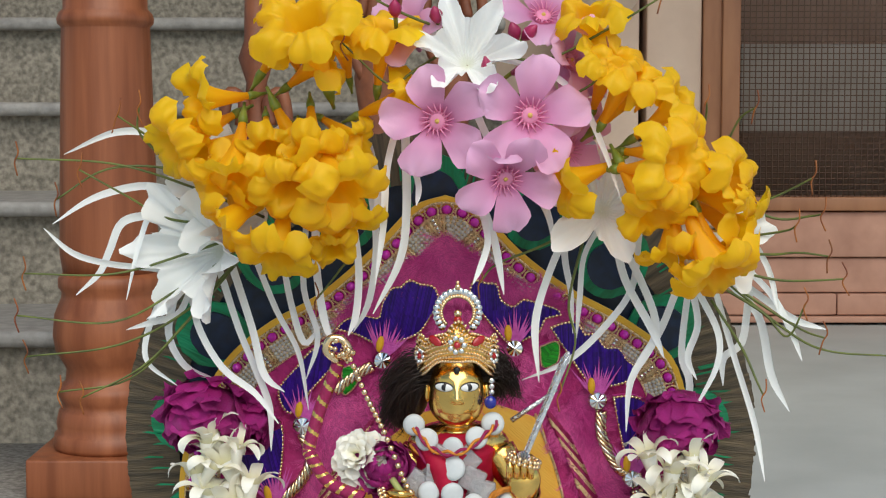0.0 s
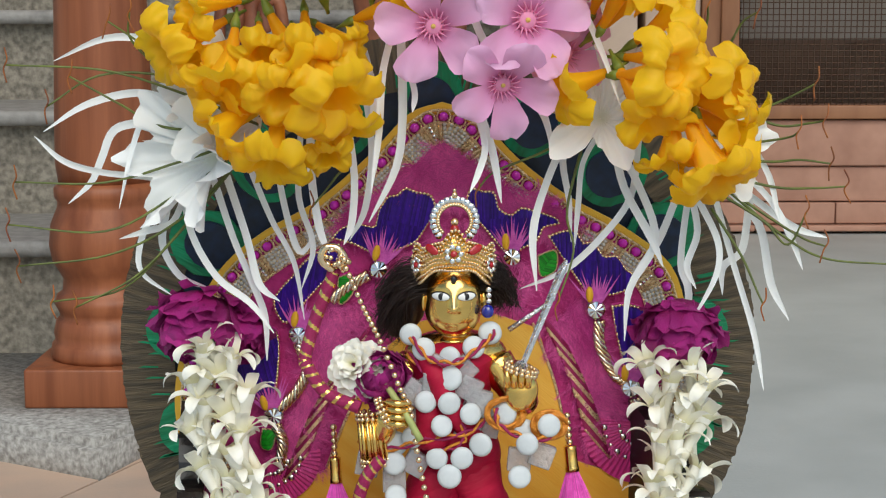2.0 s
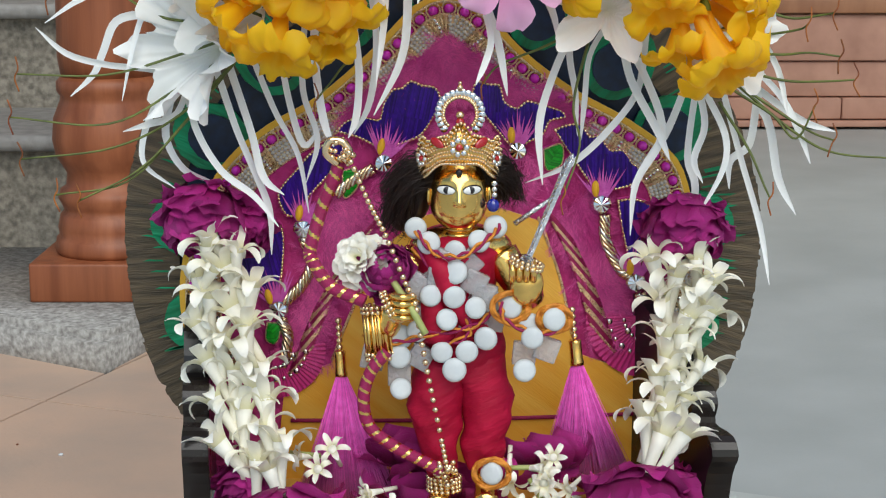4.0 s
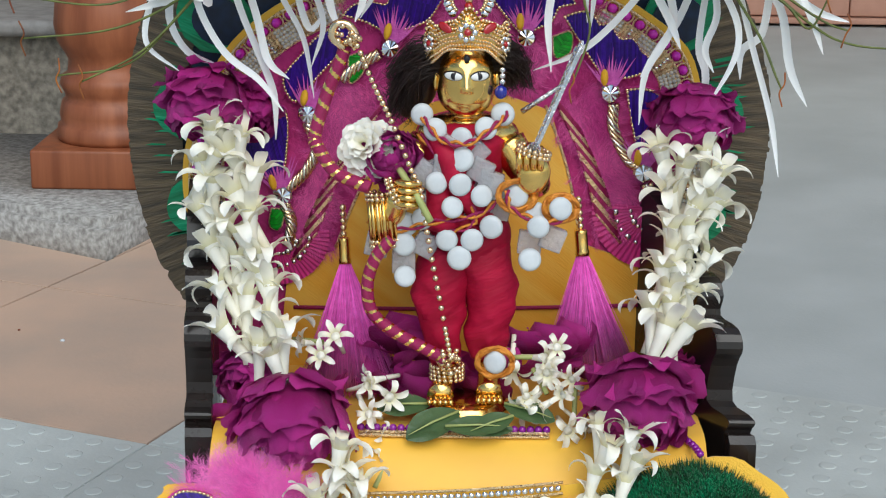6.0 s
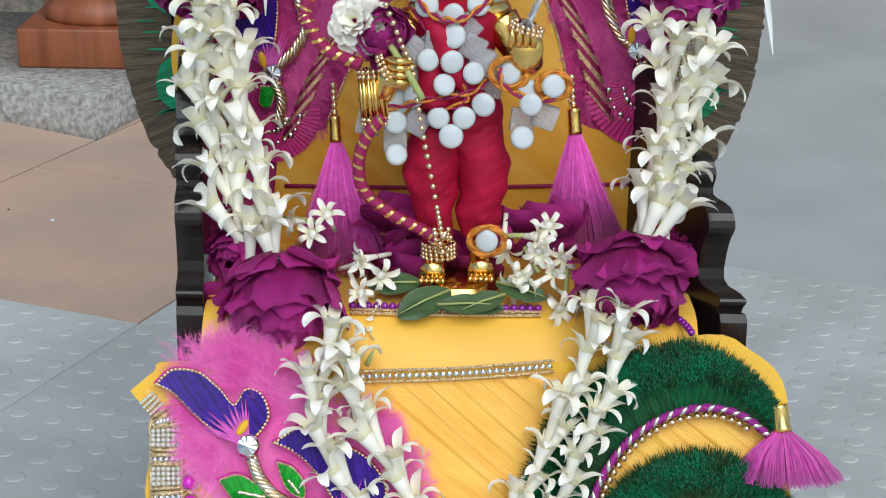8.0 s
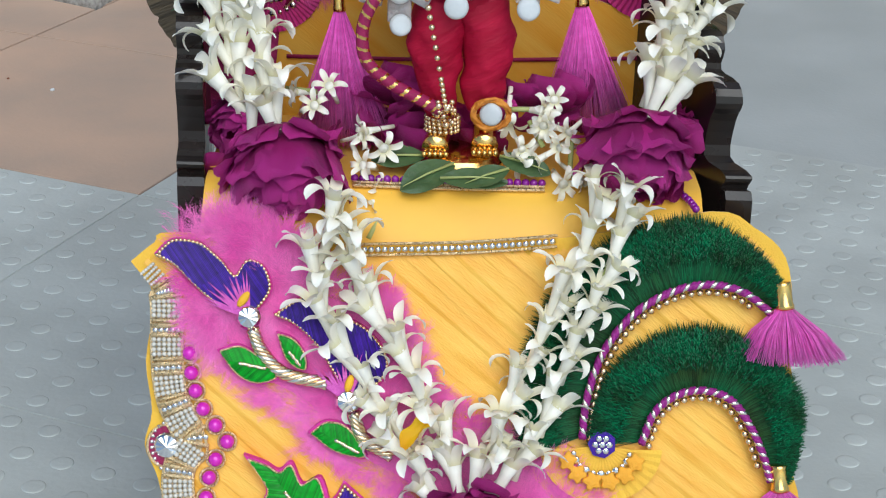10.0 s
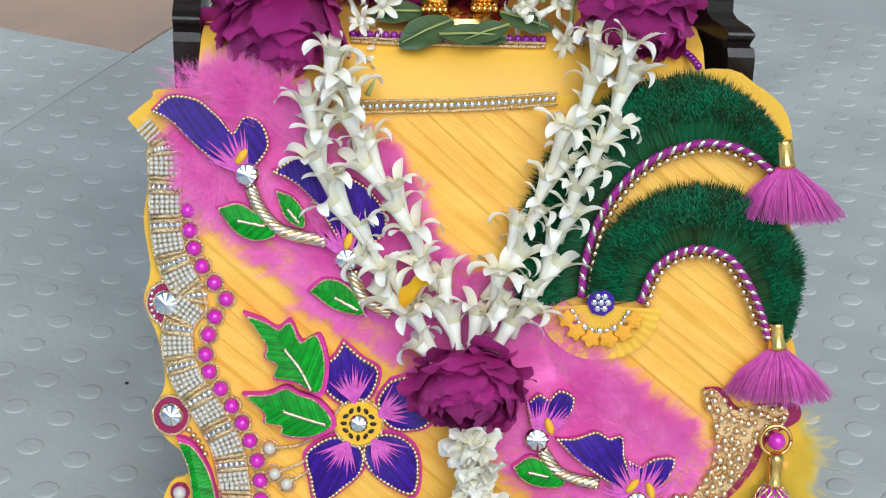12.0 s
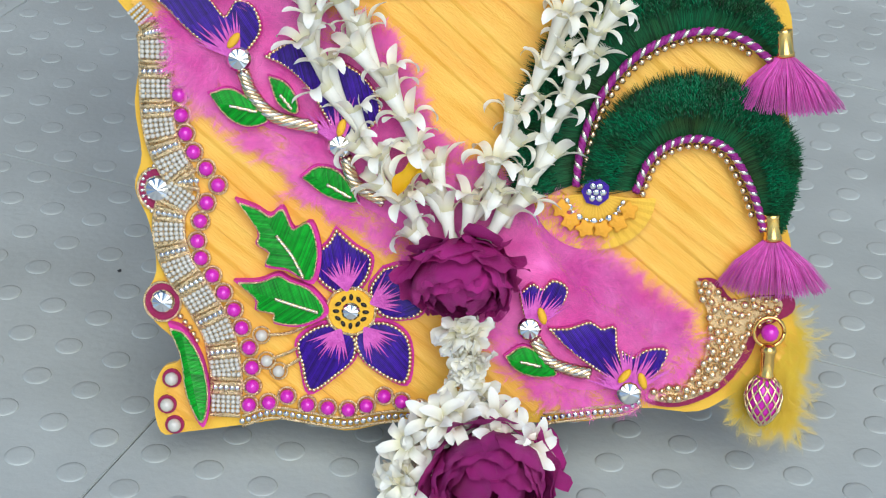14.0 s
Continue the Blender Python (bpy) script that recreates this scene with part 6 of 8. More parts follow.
# ---- bouquet over the throne ----
trumpet_flower((-0.0967, 0.864, 0.6138), (-0.0778, 0.856, 0.642), 0.84, 0)
trumpet_flower((-0.0965, 0.859, 0.6065), (-0.1157, 0.843, 0.6029), 0.74, 1)
trumpet_flower((-0.0577, 0.852, 0.6052), (-0.0624, 0.828, 0.6253), 1.0, 2)
trumpet_flower((-0.0344, 0.864, 0.6065), (-0.0323, 0.856, 0.6267), 0.8, 3)
trumpet_flower((-0.0478, 0.866, 0.5942), (-0.0176, 0.85, 0.6078), 0.78, 4)
trumpet_flower((-0.1042, 0.862, 0.5983), (-0.1344, 0.838, 0.5821), 0.84, 5)
trumpet_flower((-0.0874, 0.85, 0.6041), (-0.0756, 0.842, 0.5789), 0.9, 6)
trumpet_flower((-0.1027, 0.854, 0.5966), (-0.103, 0.838, 0.5758), 0.84, 7)
trumpet_flower((-0.0714, 0.852, 0.5902), (-0.0543, 0.828, 0.5676), 0.95, 8)
trumpet_flower((-0.062, 0.856, 0.5651), (-0.0528, 0.848, 0.5474), 0.72, 9)
trumpet_flower((-0.0864, 0.854, 0.5599), (-0.1108, 0.838, 0.5405), 0.78, 10)
trumpet_flower((-0.0791, 0.854, 0.5599), (-0.0843, 0.83, 0.5283), 0.8, 11)
trumpet_flower((-0.0833, 0.862, 0.6088), (-0.0685, 0.854, 0.6188), 0.74, 12)
trumpet_flower((-0.0686, 0.857, 0.6035), (-0.0665, 0.841, 0.59), 0.74, 13)
trumpet_flower((-0.0781, 0.854, 0.5826), (-0.0783, 0.83, 0.5673), 0.74, 14)
trumpet_flower((-0.0923, 0.856, 0.5835), (-0.1078, 0.848, 0.5666), 0.76, 15)
trumpet_flower((-0.0605, 0.866, 0.5439), (-0.0571, 0.85, 0.5309), 0.6, 16)
trumpet_flower((-0.0924, 0.864, 0.5971), (-0.09, 0.84, 0.5829), 0.66, 17)
trumpet_flower((-0.0661, 0.866, 0.5956), (-0.0538, 0.858, 0.5898), 0.66, 18)
trumpet_flower((-0.0803, 0.86, 0.5927), (-0.0645, 0.844, 0.5785), 0.7, 19)
trumpet_flower((-0.0546, 0.87, 0.5853), (-0.0561, 0.846, 0.5684), 0.66, 20)
trumpet_flower((-0.0485, 0.87, 0.6118), (-0.0504, 0.862, 0.6234), 0.66, 21)
trumpet_flower((-0.0755, 0.874, 0.6178), (-0.0769, 0.858, 0.6262), 0.66, 22)
trumpet_flower((-0.0973, 0.868, 0.5897), (-0.1251, 0.844, 0.5728), 0.66, 23)
trumpet_flower((-0.0748, 0.862, 0.5737), (-0.0712, 0.854, 0.5593), 0.66, 24)
trumpet_flower((0.0804, 0.854, 0.5884), (0.0901, 0.838, 0.6086), 0.76, 25)
trumpet_flower((0.0864, 0.854, 0.5681), (0.1038, 0.83, 0.569), 0.88, 26)
trumpet_flower((0.1297, 0.85, 0.5508), (0.1346, 0.842, 0.531), 0.8, 27)
trumpet_flower((0.0796, 0.874, 0.6178), (0.0768, 0.858, 0.6392), 0.82, 28)
trumpet_flower((0.0768, 0.864, 0.5956), (0.0845, 0.84, 0.62), 0.76, 29)
trumpet_flower((0.0769, 0.864, 0.5868), (0.0892, 0.856, 0.5986), 0.88, 30)
trumpet_flower((0.0961, 0.864, 0.5818), (0.1244, 0.848, 0.6015), 0.8, 31)
trumpet_flower((0.0902, 0.864, 0.5771), (0.1178, 0.84, 0.5766), 0.82, 32)
trumpet_flower((0.0912, 0.859, 0.5723), (0.0744, 0.851, 0.5647), 0.76, 33)
trumpet_flower((0.0892, 0.854, 0.5754), (0.0977, 0.838, 0.5572), 0.88, 34)
trumpet_flower((0.117, 0.864, 0.5603), (0.143, 0.84, 0.5652), 0.8, 35)
trumpet_flower((0.1192, 0.859, 0.5591), (0.1517, 0.851, 0.5493), 0.82, 36)
trumpet_flower((0.1171, 0.854, 0.5593), (0.1221, 0.838, 0.514), 0.76, 37)
trumpet_flower((0.1208, 0.849, 0.5537), (0.1371, 0.825, 0.5196), 0.88, 38)
trumpet_flower((0.1259, 0.864, 0.5529), (0.1587, 0.856, 0.5343), 0.8, 39)
oleander_flower((-0.0026, 0.845, 0.5929), (-0.1, -1, 0.0), 1.05, 0.25)
oleander_flower((0.0435, 0.845, 0.5957), (0.15, -1, 0.05), 1.1, 1.15)
oleander_flower((0.0315, 0.845, 0.5649), (0.1, -0.9, -0.35), 1.0, 2.05)
oleander_flower((0.0519, 0.87, 0.6456), (0.1, -0.7, 0.6), 1.0, 2.95)
oleander_flower((0.0644, 0.87, 0.6236), (0.8, -0.6, 0.3), 0.95, 3.85)
oleander_flower((-0.0183, 0.87, 0.6377), (-0.4, -0.7, 0.5), 0.9, 4.75)
oleander_flower((0.0641, 0.87, 0.5788), (0.5, -0.8, -0.2), 0.9, 5.65)
oleander_flower((0.064, 0.87, 0.603), (0.3, -0.5, 0.2), 0.8, 6.55)
for k, (a, b) in enumerate((
        ((0.0243, 0.852, 0.6116), (0.0213, 0.846, 0.6258)),
        ((0.0379, 0.852, 0.6346), (0.0347, 0.846, 0.6429)),
        ((0.035, 0.852, 0.6174), (0.0492, 0.846, 0.6207)),
        ((-0.0026, 0.852, 0.6432), (-0.0046, 0.846, 0.6509)),
        ((-0.0243, 0.852, 0.6461), (-0.0246, 0.846, 0.6543)),
        ((0.0408, 0.852, 0.6346), (0.0476, 0.846, 0.6415)),
        )):
    a, b = Vector(a), Vector(b)
    d = b - a
    bud = thing("flower_bud", "closed crimson oleander bud on a short stalk", "flower bud", group="oleander buds")
    child("bud", mesh_of("bud", *tube_data([a, a + d * 0.25, a + d * 0.5, a + d * 0.75, b], [0.0012, 0.0030, 0.0036, 0.0026, 0.0006], 8), M["bud"]), bud)
    child("stalk", mesh_of("stalk", *tube_data([a - d * 0.5 + Vector((0, 0.012, -0.004)), a], [0.001, 0.0012], 6), M["green"]), bud, None, "green stalk")

lily = SpiderLily((-0.1181, 0.885, 0.5244), (-0.6, -0.8, 0.0), 1.25, 0)
lily.ribbon([(-0.104, 0.5437), (-0.1144, 0.5466), (-0.144, 0.555), (-0.1633, 0.5577), (-0.1887, 0.5511), (-0.2113, 0.5371)], 0.005)
lily.ribbon([(-0.1285, 0.5095), (-0.1357, 0.5107), (-0.1565, 0.5143), (-0.1774, 0.5167), (-0.1967, 0.5227), (-0.2114, 0.5362)], 0.0045)
lily.ribbon([(-0.1281, 0.5422), (-0.1353, 0.5422), (-0.1555, 0.5422), (-0.1726, 0.5383), (-0.1803, 0.5227), (-0.1865, 0.5101), (-0.1993, 0.4984)], 0.0054)
lily.ribbon([(-0.1289, 0.5487), (-0.1352, 0.5481), (-0.1531, 0.546), (-0.1608, 0.5302), (-0.1682, 0.4981)], 0.004)
lily.ribbon([(-0.105, 0.5559), (-0.1112, 0.5615), (-0.1289, 0.5779), (-0.1495, 0.5853), (-0.1762, 0.5865), (-0.2046, 0.5746)], 0.005)
lily.ribbon([(-0.1371, 0.5161), (-0.1357, 0.5077), (-0.1315, 0.4836), (-0.1183, 0.4609), (-0.1004, 0.4472), (-0.0879, 0.4314)], 0.0045)
lily.ribbon([(-0.1435, 0.508), (-0.1448, 0.5002), (-0.1487, 0.4776), (-0.14, 0.4594), (-0.1244, 0.4521)], 0.0054)
lily.ribbon([(-0.148, 0.5056), (-0.1508, 0.4987), (-0.1586, 0.4791), (-0.1579, 0.4639), (-0.1419, 0.4521)], 0.004)
lily.ribbon([(-0.1224, 0.5191), (-0.1193, 0.5092), (-0.1106, 0.4806), (-0.1018, 0.4579), (-0.0945, 0.4366), (-0.0941, 0.4122)], 0.005)
lily.ribbon([(-0.1337, 0.5059), (-0.1358, 0.5017), (-0.142, 0.4896), (-0.154, 0.486), (-0.1684, 0.4821)], 0.0045)
lily.stamen([(-0.0936, 0.5407), (-0.135, 0.5586), (-0.1735, 0.5704), (-0.2225, 0.5734)])
lily.stamen([(-0.0996, 0.5347), (-0.1355, 0.5227), (-0.1745, 0.5122), (-0.2199, 0.5131)])
lily.stamen([(-0.1026, 0.5287), (-0.1388, 0.5047), (-0.1749, 0.4866), (-0.2243, 0.4909)])
lily.stamen([(-0.1027, 0.5257), (-0.1359, 0.4927), (-0.1722, 0.4745), (-0.2197, 0.4691)])
lily.stamen([(-0.1023, 0.5586), (-0.132, 0.5675), (-0.1555, 0.5853), (-0.1695, 0.5956)])
lily.stamen([(-0.1024, 0.5556), (-0.1438, 0.5675), (-0.1765, 0.5675), (-0.2021, 0.552)])
lily.stamen([(-0.0994, 0.5526), (-0.1379, 0.5675), (-0.1584, 0.5853), (-0.1582, 0.6)])
lily.stamen([(-0.1057, 0.5227), (-0.136, 0.4866), (-0.1603, 0.4624), (-0.1907, 0.4472)])
lily.stamen([(-0.1057, 0.5227), (-0.139, 0.4836), (-0.1664, 0.4564), (-0.2026, 0.4503)])
lily.stamen([(-0.1085, 0.5377), (-0.1442, 0.5407), (-0.1649, 0.5526), (-0.1899, 0.5675)])
lily = SpiderLily((-0.096, 0.893, 0.5452), (-0.35, -0.8, 0.35), 1.3, 1)
lily.ribbon([(-0.1068, 0.5302), (-0.1027, 0.5197), (-0.091, 0.4896), (-0.0792, 0.4655), (-0.0741, 0.4335)], 0.004)
lily.ribbon([(-0.1187, 0.5293), (-0.1147, 0.5167), (-0.1031, 0.4806), (-0.0967, 0.4564), (-0.0854, 0.4472)], 0.005)
lily.ribbon([(-0.0892, 0.5323), (-0.0878, 0.5227), (-0.0835, 0.4957), (-0.0762, 0.4715), (-0.0671, 0.4806)], 0.0045)
lily.ribbon([(-0.0681, 0.5651), (-0.0682, 0.5526), (-0.0684, 0.5167), (-0.0641, 0.4866), (-0.0588, 0.473)], 0.0054)
lily.ribbon([(-0.0735, 0.5502), (-0.0742, 0.5377), (-0.076, 0.5017), (-0.0687, 0.4745), (-0.0755, 0.4503)], 0.004)
lily.ribbon([(-0.05, 0.5502), (-0.0489, 0.5407), (-0.0454, 0.5137), (-0.0467, 0.4896), (-0.051, 0.4776)], 0.005)
lily.ribbon([(-0.043, 0.5811), (-0.0413, 0.5675), (-0.0364, 0.5287), (-0.0401, 0.4957), (-0.0492, 0.477)], 0.0045)
lily.ribbon([(-0.0398, 0.5796), (-0.0383, 0.5734), (-0.0345, 0.5556), (-0.0358, 0.5371)], 0.0054)
lily.stamen([(-0.0845, 0.5526), (-0.1141, 0.5675), (-0.1348, 0.5764), (-0.1464, 0.5956)])
lily.stamen([(-0.0666, 0.5586), (-0.0489, 0.5257), (-0.055, 0.5137), (-0.067, 0.4987)])
lily = SpiderLily((0.0125, 0.862, 0.6215), (0.0, -0.9, 0.42), 0.92, 2)
lily.ribbon([(0.0089, 0.6324), (0.0018, 0.6353), (-0.0189, 0.6435), (-0.0425, 0.643), (-0.0661, 0.6383), (-0.078, 0.6318)], 0.0054)
lily.ribbon([(0.0121, 0.6292), (0.0225, 0.6265), (0.052, 0.6189), (0.0699, 0.6045), (0.0825, 0.5793), (0.0917, 0.5526)], 0.004)
lily.ribbon([(0.0115, 0.6107), (0.0151, 0.603), (0.0255, 0.5808), (0.0434, 0.563), (0.0548, 0.5451), (0.0591, 0.5251)], 0.005)
lily.ribbon([(0.0185, 0.5538), (0.0197, 0.5481), (0.0233, 0.5317), (0.0203, 0.5197), (0.0155, 0.5089)], 0.0045)
lily.ribbon([(0.0193, 0.5529), (0.0214, 0.5466), (0.0274, 0.5287), (0.0323, 0.5011)], 0.0054)
lily.ribbon([(0.0077, 0.6359), (0.0062, 0.6412), (0.0024, 0.6558), (-0.0012, 0.6675)], 0.004)
lily.ribbon([(0.0112, 0.6371), (0.0165, 0.6412), (0.0312, 0.6529), (0.0371, 0.6675)], 0.005)
lily.ribbon([(-0.0234, 0.5935), (-0.0249, 0.5867), (-0.0291, 0.5675), (-0.031, 0.5377), (-0.035, 0.5086)], 0.0045)
lily.ribbon([(-0.0199, 0.5968), (-0.0196, 0.5838), (-0.0191, 0.5466), (-0.0227, 0.5197), (-0.0371, 0.4909)], 0.0054)
lily.ribbon([(-0.0152, 0.5704), (-0.0146, 0.5675), (-0.0125, 0.5586), (-0.0137, 0.5496)], 0.004)
lily.stamen([(0.0195, 0.6324), (0.0491, 0.6236), (0.0815, 0.6383), (0.1108, 0.6558)])
lily.stamen([(0.0047, 0.6383), (-0.0189, 0.6471), (-0.0365, 0.6558), (-0.0483, 0.6646)])
lily.stamen([(0.0254, 0.6118), (0.0521, 0.603), (0.0758, 0.6118), (0.0821, 0.6265)])
lily.stamen([(0.0018, 0.6295), (-0.016, 0.6177), (-0.0278, 0.6118), (-0.0508, 0.6324)])
lily = SpiderLily((0.0859, 0.893, 0.5437), (-0.1, -0.85, 0.3), 1.2, 3)
lily.ribbon([(0.0812, 0.5577), (0.0777, 0.5541), (0.0673, 0.5437), (0.0663, 0.5197), (0.07, 0.4987), (0.0714, 0.4761)], 0.0045)
lily.ribbon([(0.075, 0.5511), (0.0703, 0.5407), (0.0571, 0.5107), (0.0497, 0.4836), (0.0517, 0.4527)], 0.0054)
lily.ribbon([(0.0903, 0.544), (0.0867, 0.5377), (0.077, 0.5197), (0.0748, 0.4957), (0.0732, 0.473)], 0.004)
lily.ribbon([(0.0858, 0.5443), (0.0912, 0.5347), (0.1064, 0.5077), (0.1151, 0.4791), (0.1016, 0.4533), (0.0988, 0.4253)], 0.005)
lily.ribbon([(0.1073, 0.5383), (0.1062, 0.5287), (0.1029, 0.5017), (0.0887, 0.4806), (0.0679, 0.4609), (0.0433, 0.4503)], 0.0045)
lily.ribbon([(0.0909, 0.5401), (0.0928, 0.5317), (0.0981, 0.5077), (0.1127, 0.4806), (0.1189, 0.4655)], 0.0054)
lily.stamen([(0.0763, 0.5377), (0.0525, 0.5257), (0.0287, 0.5167), (0.0197, 0.5077)])
lily.stamen([(0.0911, 0.5556), (0.0939, 0.5675), (0.0999, 0.5615), (0.0971, 0.5496)])
lily.stamen([(0.0764, 0.5317), (0.0676, 0.4957), (0.0708, 0.4745), (0.0619, 0.4472)])
lily = SpiderLily((0.1246, 0.895, 0.5297), (0.45, -0.75, 0.3), 1.3, 4)
lily.ribbon([(0.135, 0.5143), (0.134, 0.5017), (0.1309, 0.4655), (0.1359, 0.4472), (0.1331, 0.41)], 0.005)
lily.ribbon([(0.136, 0.5059), (0.1394, 0.4987), (0.1493, 0.4776), (0.1478, 0.4594), (0.1343, 0.4345)], 0.0045)
lily.ribbon([(0.1321, 0.5131), (0.1289, 0.5047), (0.1202, 0.4806), (0.1099, 0.4624), (0.101, 0.4472)], 0.0054)
lily.ribbon([(0.1453, 0.5101), (0.1484, 0.4987), (0.1579, 0.4655), (0.169, 0.429), (0.1746, 0.3977)], 0.004)
lily.ribbon([(0.1427, 0.52), (0.1512, 0.5137), (0.1754, 0.4957), (0.1936, 0.4836), (0.2108, 0.4782)], 0.005)
lily.ribbon([(0.1462, 0.5305), (0.154, 0.5227), (0.1768, 0.5002), (0.1876, 0.4806), (0.1937, 0.4636)], 0.0045)
lily.ribbon([(0.144, 0.517), (0.1512, 0.5092), (0.1725, 0.4866), (0.1806, 0.4533), (0.1915, 0.4323)], 0.0054)
lily.ribbon([(0.1585, 0.5419), (0.1628, 0.5347), (0.1751, 0.5137), (0.1809, 0.489)], 0.004)
lily.ribbon([(0.1675, 0.4999), (0.1665, 0.4927), (0.1638, 0.4715), (0.1543, 0.4624), (0.1546, 0.4466)], 0.005)
lily.ribbon([(0.1317, 0.5161), (0.1333, 0.5077), (0.1381, 0.4836), (0.1324, 0.4655), (0.137, 0.4533)], 0.0045)
lily.stamen([(0.1327, 0.5556), (0.1502, 0.5793), (0.1574, 0.5941), (0.1647, 0.6)])
lily.stamen([(0.142, 0.5317), (0.1656, 0.5466), (0.1833, 0.5556), (0.1956, 0.563)])
lily.stamen([(0.145, 0.5287), (0.1688, 0.5317), (0.1837, 0.5347), (0.1872, 0.5377)])
lily.stamen([(0.1512, 0.5137), (0.1782, 0.5077), (0.1961, 0.5077), (0.2131, 0.5092)])
lily.stamen([(0.1513, 0.5077), (0.1846, 0.4806), (0.2058, 0.47), (0.2389, 0.4679)])
lily.stamen([(0.1483, 0.5047), (0.1725, 0.4896), (0.1847, 0.4776), (0.1927, 0.4957)])
lily.stamen([(0.1455, 0.4957), (0.1608, 0.4715), (0.1686, 0.4533), (0.1711, 0.4466)])
lily.stamen([(0.1481, 0.5227), (0.175, 0.5212), (0.1899, 0.5227), (0.2048, 0.5212)])
lily.stamen([(0.1326, 0.5675), (0.1383, 0.5853), (0.1396, 0.5971), (0.1386, 0.603)])
lily.stamen([(0.1513, 0.5077), (0.1785, 0.4896), (0.1936, 0.4806), (0.2033, 0.4776)])
lily.stamen([(0.1506, 0.5526), (0.1776, 0.5407), (0.1955, 0.5422), (0.2008, 0.5437)])


# ---- the gilded statue and what it wears ----
M["crimson"] = mat("crimson_silk_wrap", (0.44, 0.004, 0.040), (0.33, 0.002, 0.026), 0.6, scale=40, bump=1.0, bscale=70, spec=0.25, turn=25, stretch=(0.5, 1, 2.2))
M["hair"] = mat("dark_brown_hair", (0.030, 0.014, 0.010), (0.012, 0.006, 0.005), 0.4, scale=200)
M["enamel"] = mat("white_enamel", (0.82, 0.82, 0.80), (0.78, 0.78, 0.76), 0.25, scale=200)
M["ink"] = mat("dark_enamel", (0.02, 0.018, 0.02), None, 0.2, scale=200)
M["cotton"] = mat("matte_white_bead", (0.62, 0.645, 0.65), (0.54, 0.56, 0.57), 0.55, scale=120, bump=0.1)
M["gel"] = mat("milky_crystal", (0.80, 0.79, 0.80), (0.68, 0.66, 0.68), 0.2, scale=160, bump=0.5, bscale=400, trans=0.6)
M["orange_thread"] = mat("orange_gold_thread", (0.72, 0.28, 0.03), (0.55, 0.18, 0.02), 0.4, 0.3, scale=400, bump=0.4)
M["silver"] = mat("crinkled_silver_foil", (0.80, 0.80, 0.82), (0.62, 0.62, 0.64), 0.22, 1.0, scale=300, bump=0.7, bscale=500)
M["blue_stone"] = mat("cobalt_blue_stone", (0.01, 0.02, 0.32), (0.005, 0.01, 0.18), 0.08, scale=100, coat=0.8)
M["ruby"] = mat("red_enamel", (0.45, 0.008, 0.012), (0.32, 0.005, 0.01), 0.15, scale=200, coat=0.6)
M["leaf"] = mat("dark_green_leaf", (0.075, 0.13, 0.045), (0.045, 0.085, 0.03), 0.45, scale=70, bump=0.4)
M["pale_stem"] = mat("pale_green_stalk", (0.42, 0.45, 0.16), (0.34, 0.38, 0.12), 0.5, scale=120)

SX, SY = 0.0085, 0.862      # the statue's axis


def ell(c, r, m=None, seg=24):
    b = bmesh.new()
    bmesh.ops.create_uvsphere(b, u_segments=seg, v_segments=seg * 2 // 3, radius=1)
    vs, fs = [Vector((v.co.x * r[0], v.co.y * r[1], v.co.z * r[2])) for v in b.verts], [tuple(v.index for v in f.verts) for f in b.faces]
    b.free()
    mm = Matrix.Translation(c) @ (m or Matrix.Identity(4))
    return [mm @ v for v in vs], fs


def limb(pts, radii, flat=1.0, seg=16, n=5, folds=0.0):
    path = smooth_path(pts, n)
    k = len(path)
    rr = []
    for i in range(k):
        t = i / (k - 1) * (len(radii) - 1)
        j = min(int(t), len(radii) - 2)
        rr.append((radii[j] + (radii[j + 1] - radii[j]) * (t - j)) * (1 + folds * math.sin(i * 2.1)))
    vs, fs = tube_data(path, rr, seg)
    return vs, fs


HEAD = Vector((0.0071, 0.855, 0.4529))
statue = Pile()
# head: smooth egg shape with a plain nose, lips and inlaid eyes
hv, hf = ell((0, 0, 0), (0.0146, 0.0150, 0.0200), None, 64)
hv2 = []
for v in hv:
    t = (v.z + 0.0200) / 0.040
    w = 1.0 + 0.42 * max(0, 0.5 - t) * min(1, t / 0.16)
    q = Vector((v.x * w, v.y * (1 + 0.10 * max(0, 0.5 - t)), v.z))
    if v.y < 0:
        ridge = math.exp(-((v.x / 0.0019) ** 2)) * max(0, min(1, (0.0068 - v.z) / 0.0100)) * (1 if v.z > -0.0036 else math.exp(-(((v.z + 0.0036) / 0.0012) ** 2))) * 0.0040
        wings = math.exp(-(((abs(v.x) - 0.0020) / 0.0012) ** 2)) * math.exp(-(((v.z + 0.0034) / 0.0014) ** 2)) * 0.0012
        lips = math.exp(-((v.x / 0.0040) ** 2)) * (math.exp(-(((v.z + 0.0078) / 0.0010) ** 2)) + 1.1 * math.exp(-(((v.z + 0.0102) / 0.0011) ** 2))) * 0.0014
        brow = math.exp(-(((abs(v.x) - 0.0060) / 0.0050) ** 2)) * math.exp(-(((v.z - 0.0082 + 40 * (abs(v.x) - 0.006) ** 2) / 0.0012) ** 2)) * 0.0006
        chin = math.exp(-((v.x / 0.0040) ** 2)) * math.exp(-(((v.z + 0.0155) / 0.0028) ** 2)) * 0.0011
        q.y -= ridge + wings + lips + brow + chin
    hv2.append(q + HEAD)
statue.add(hv2, hf)
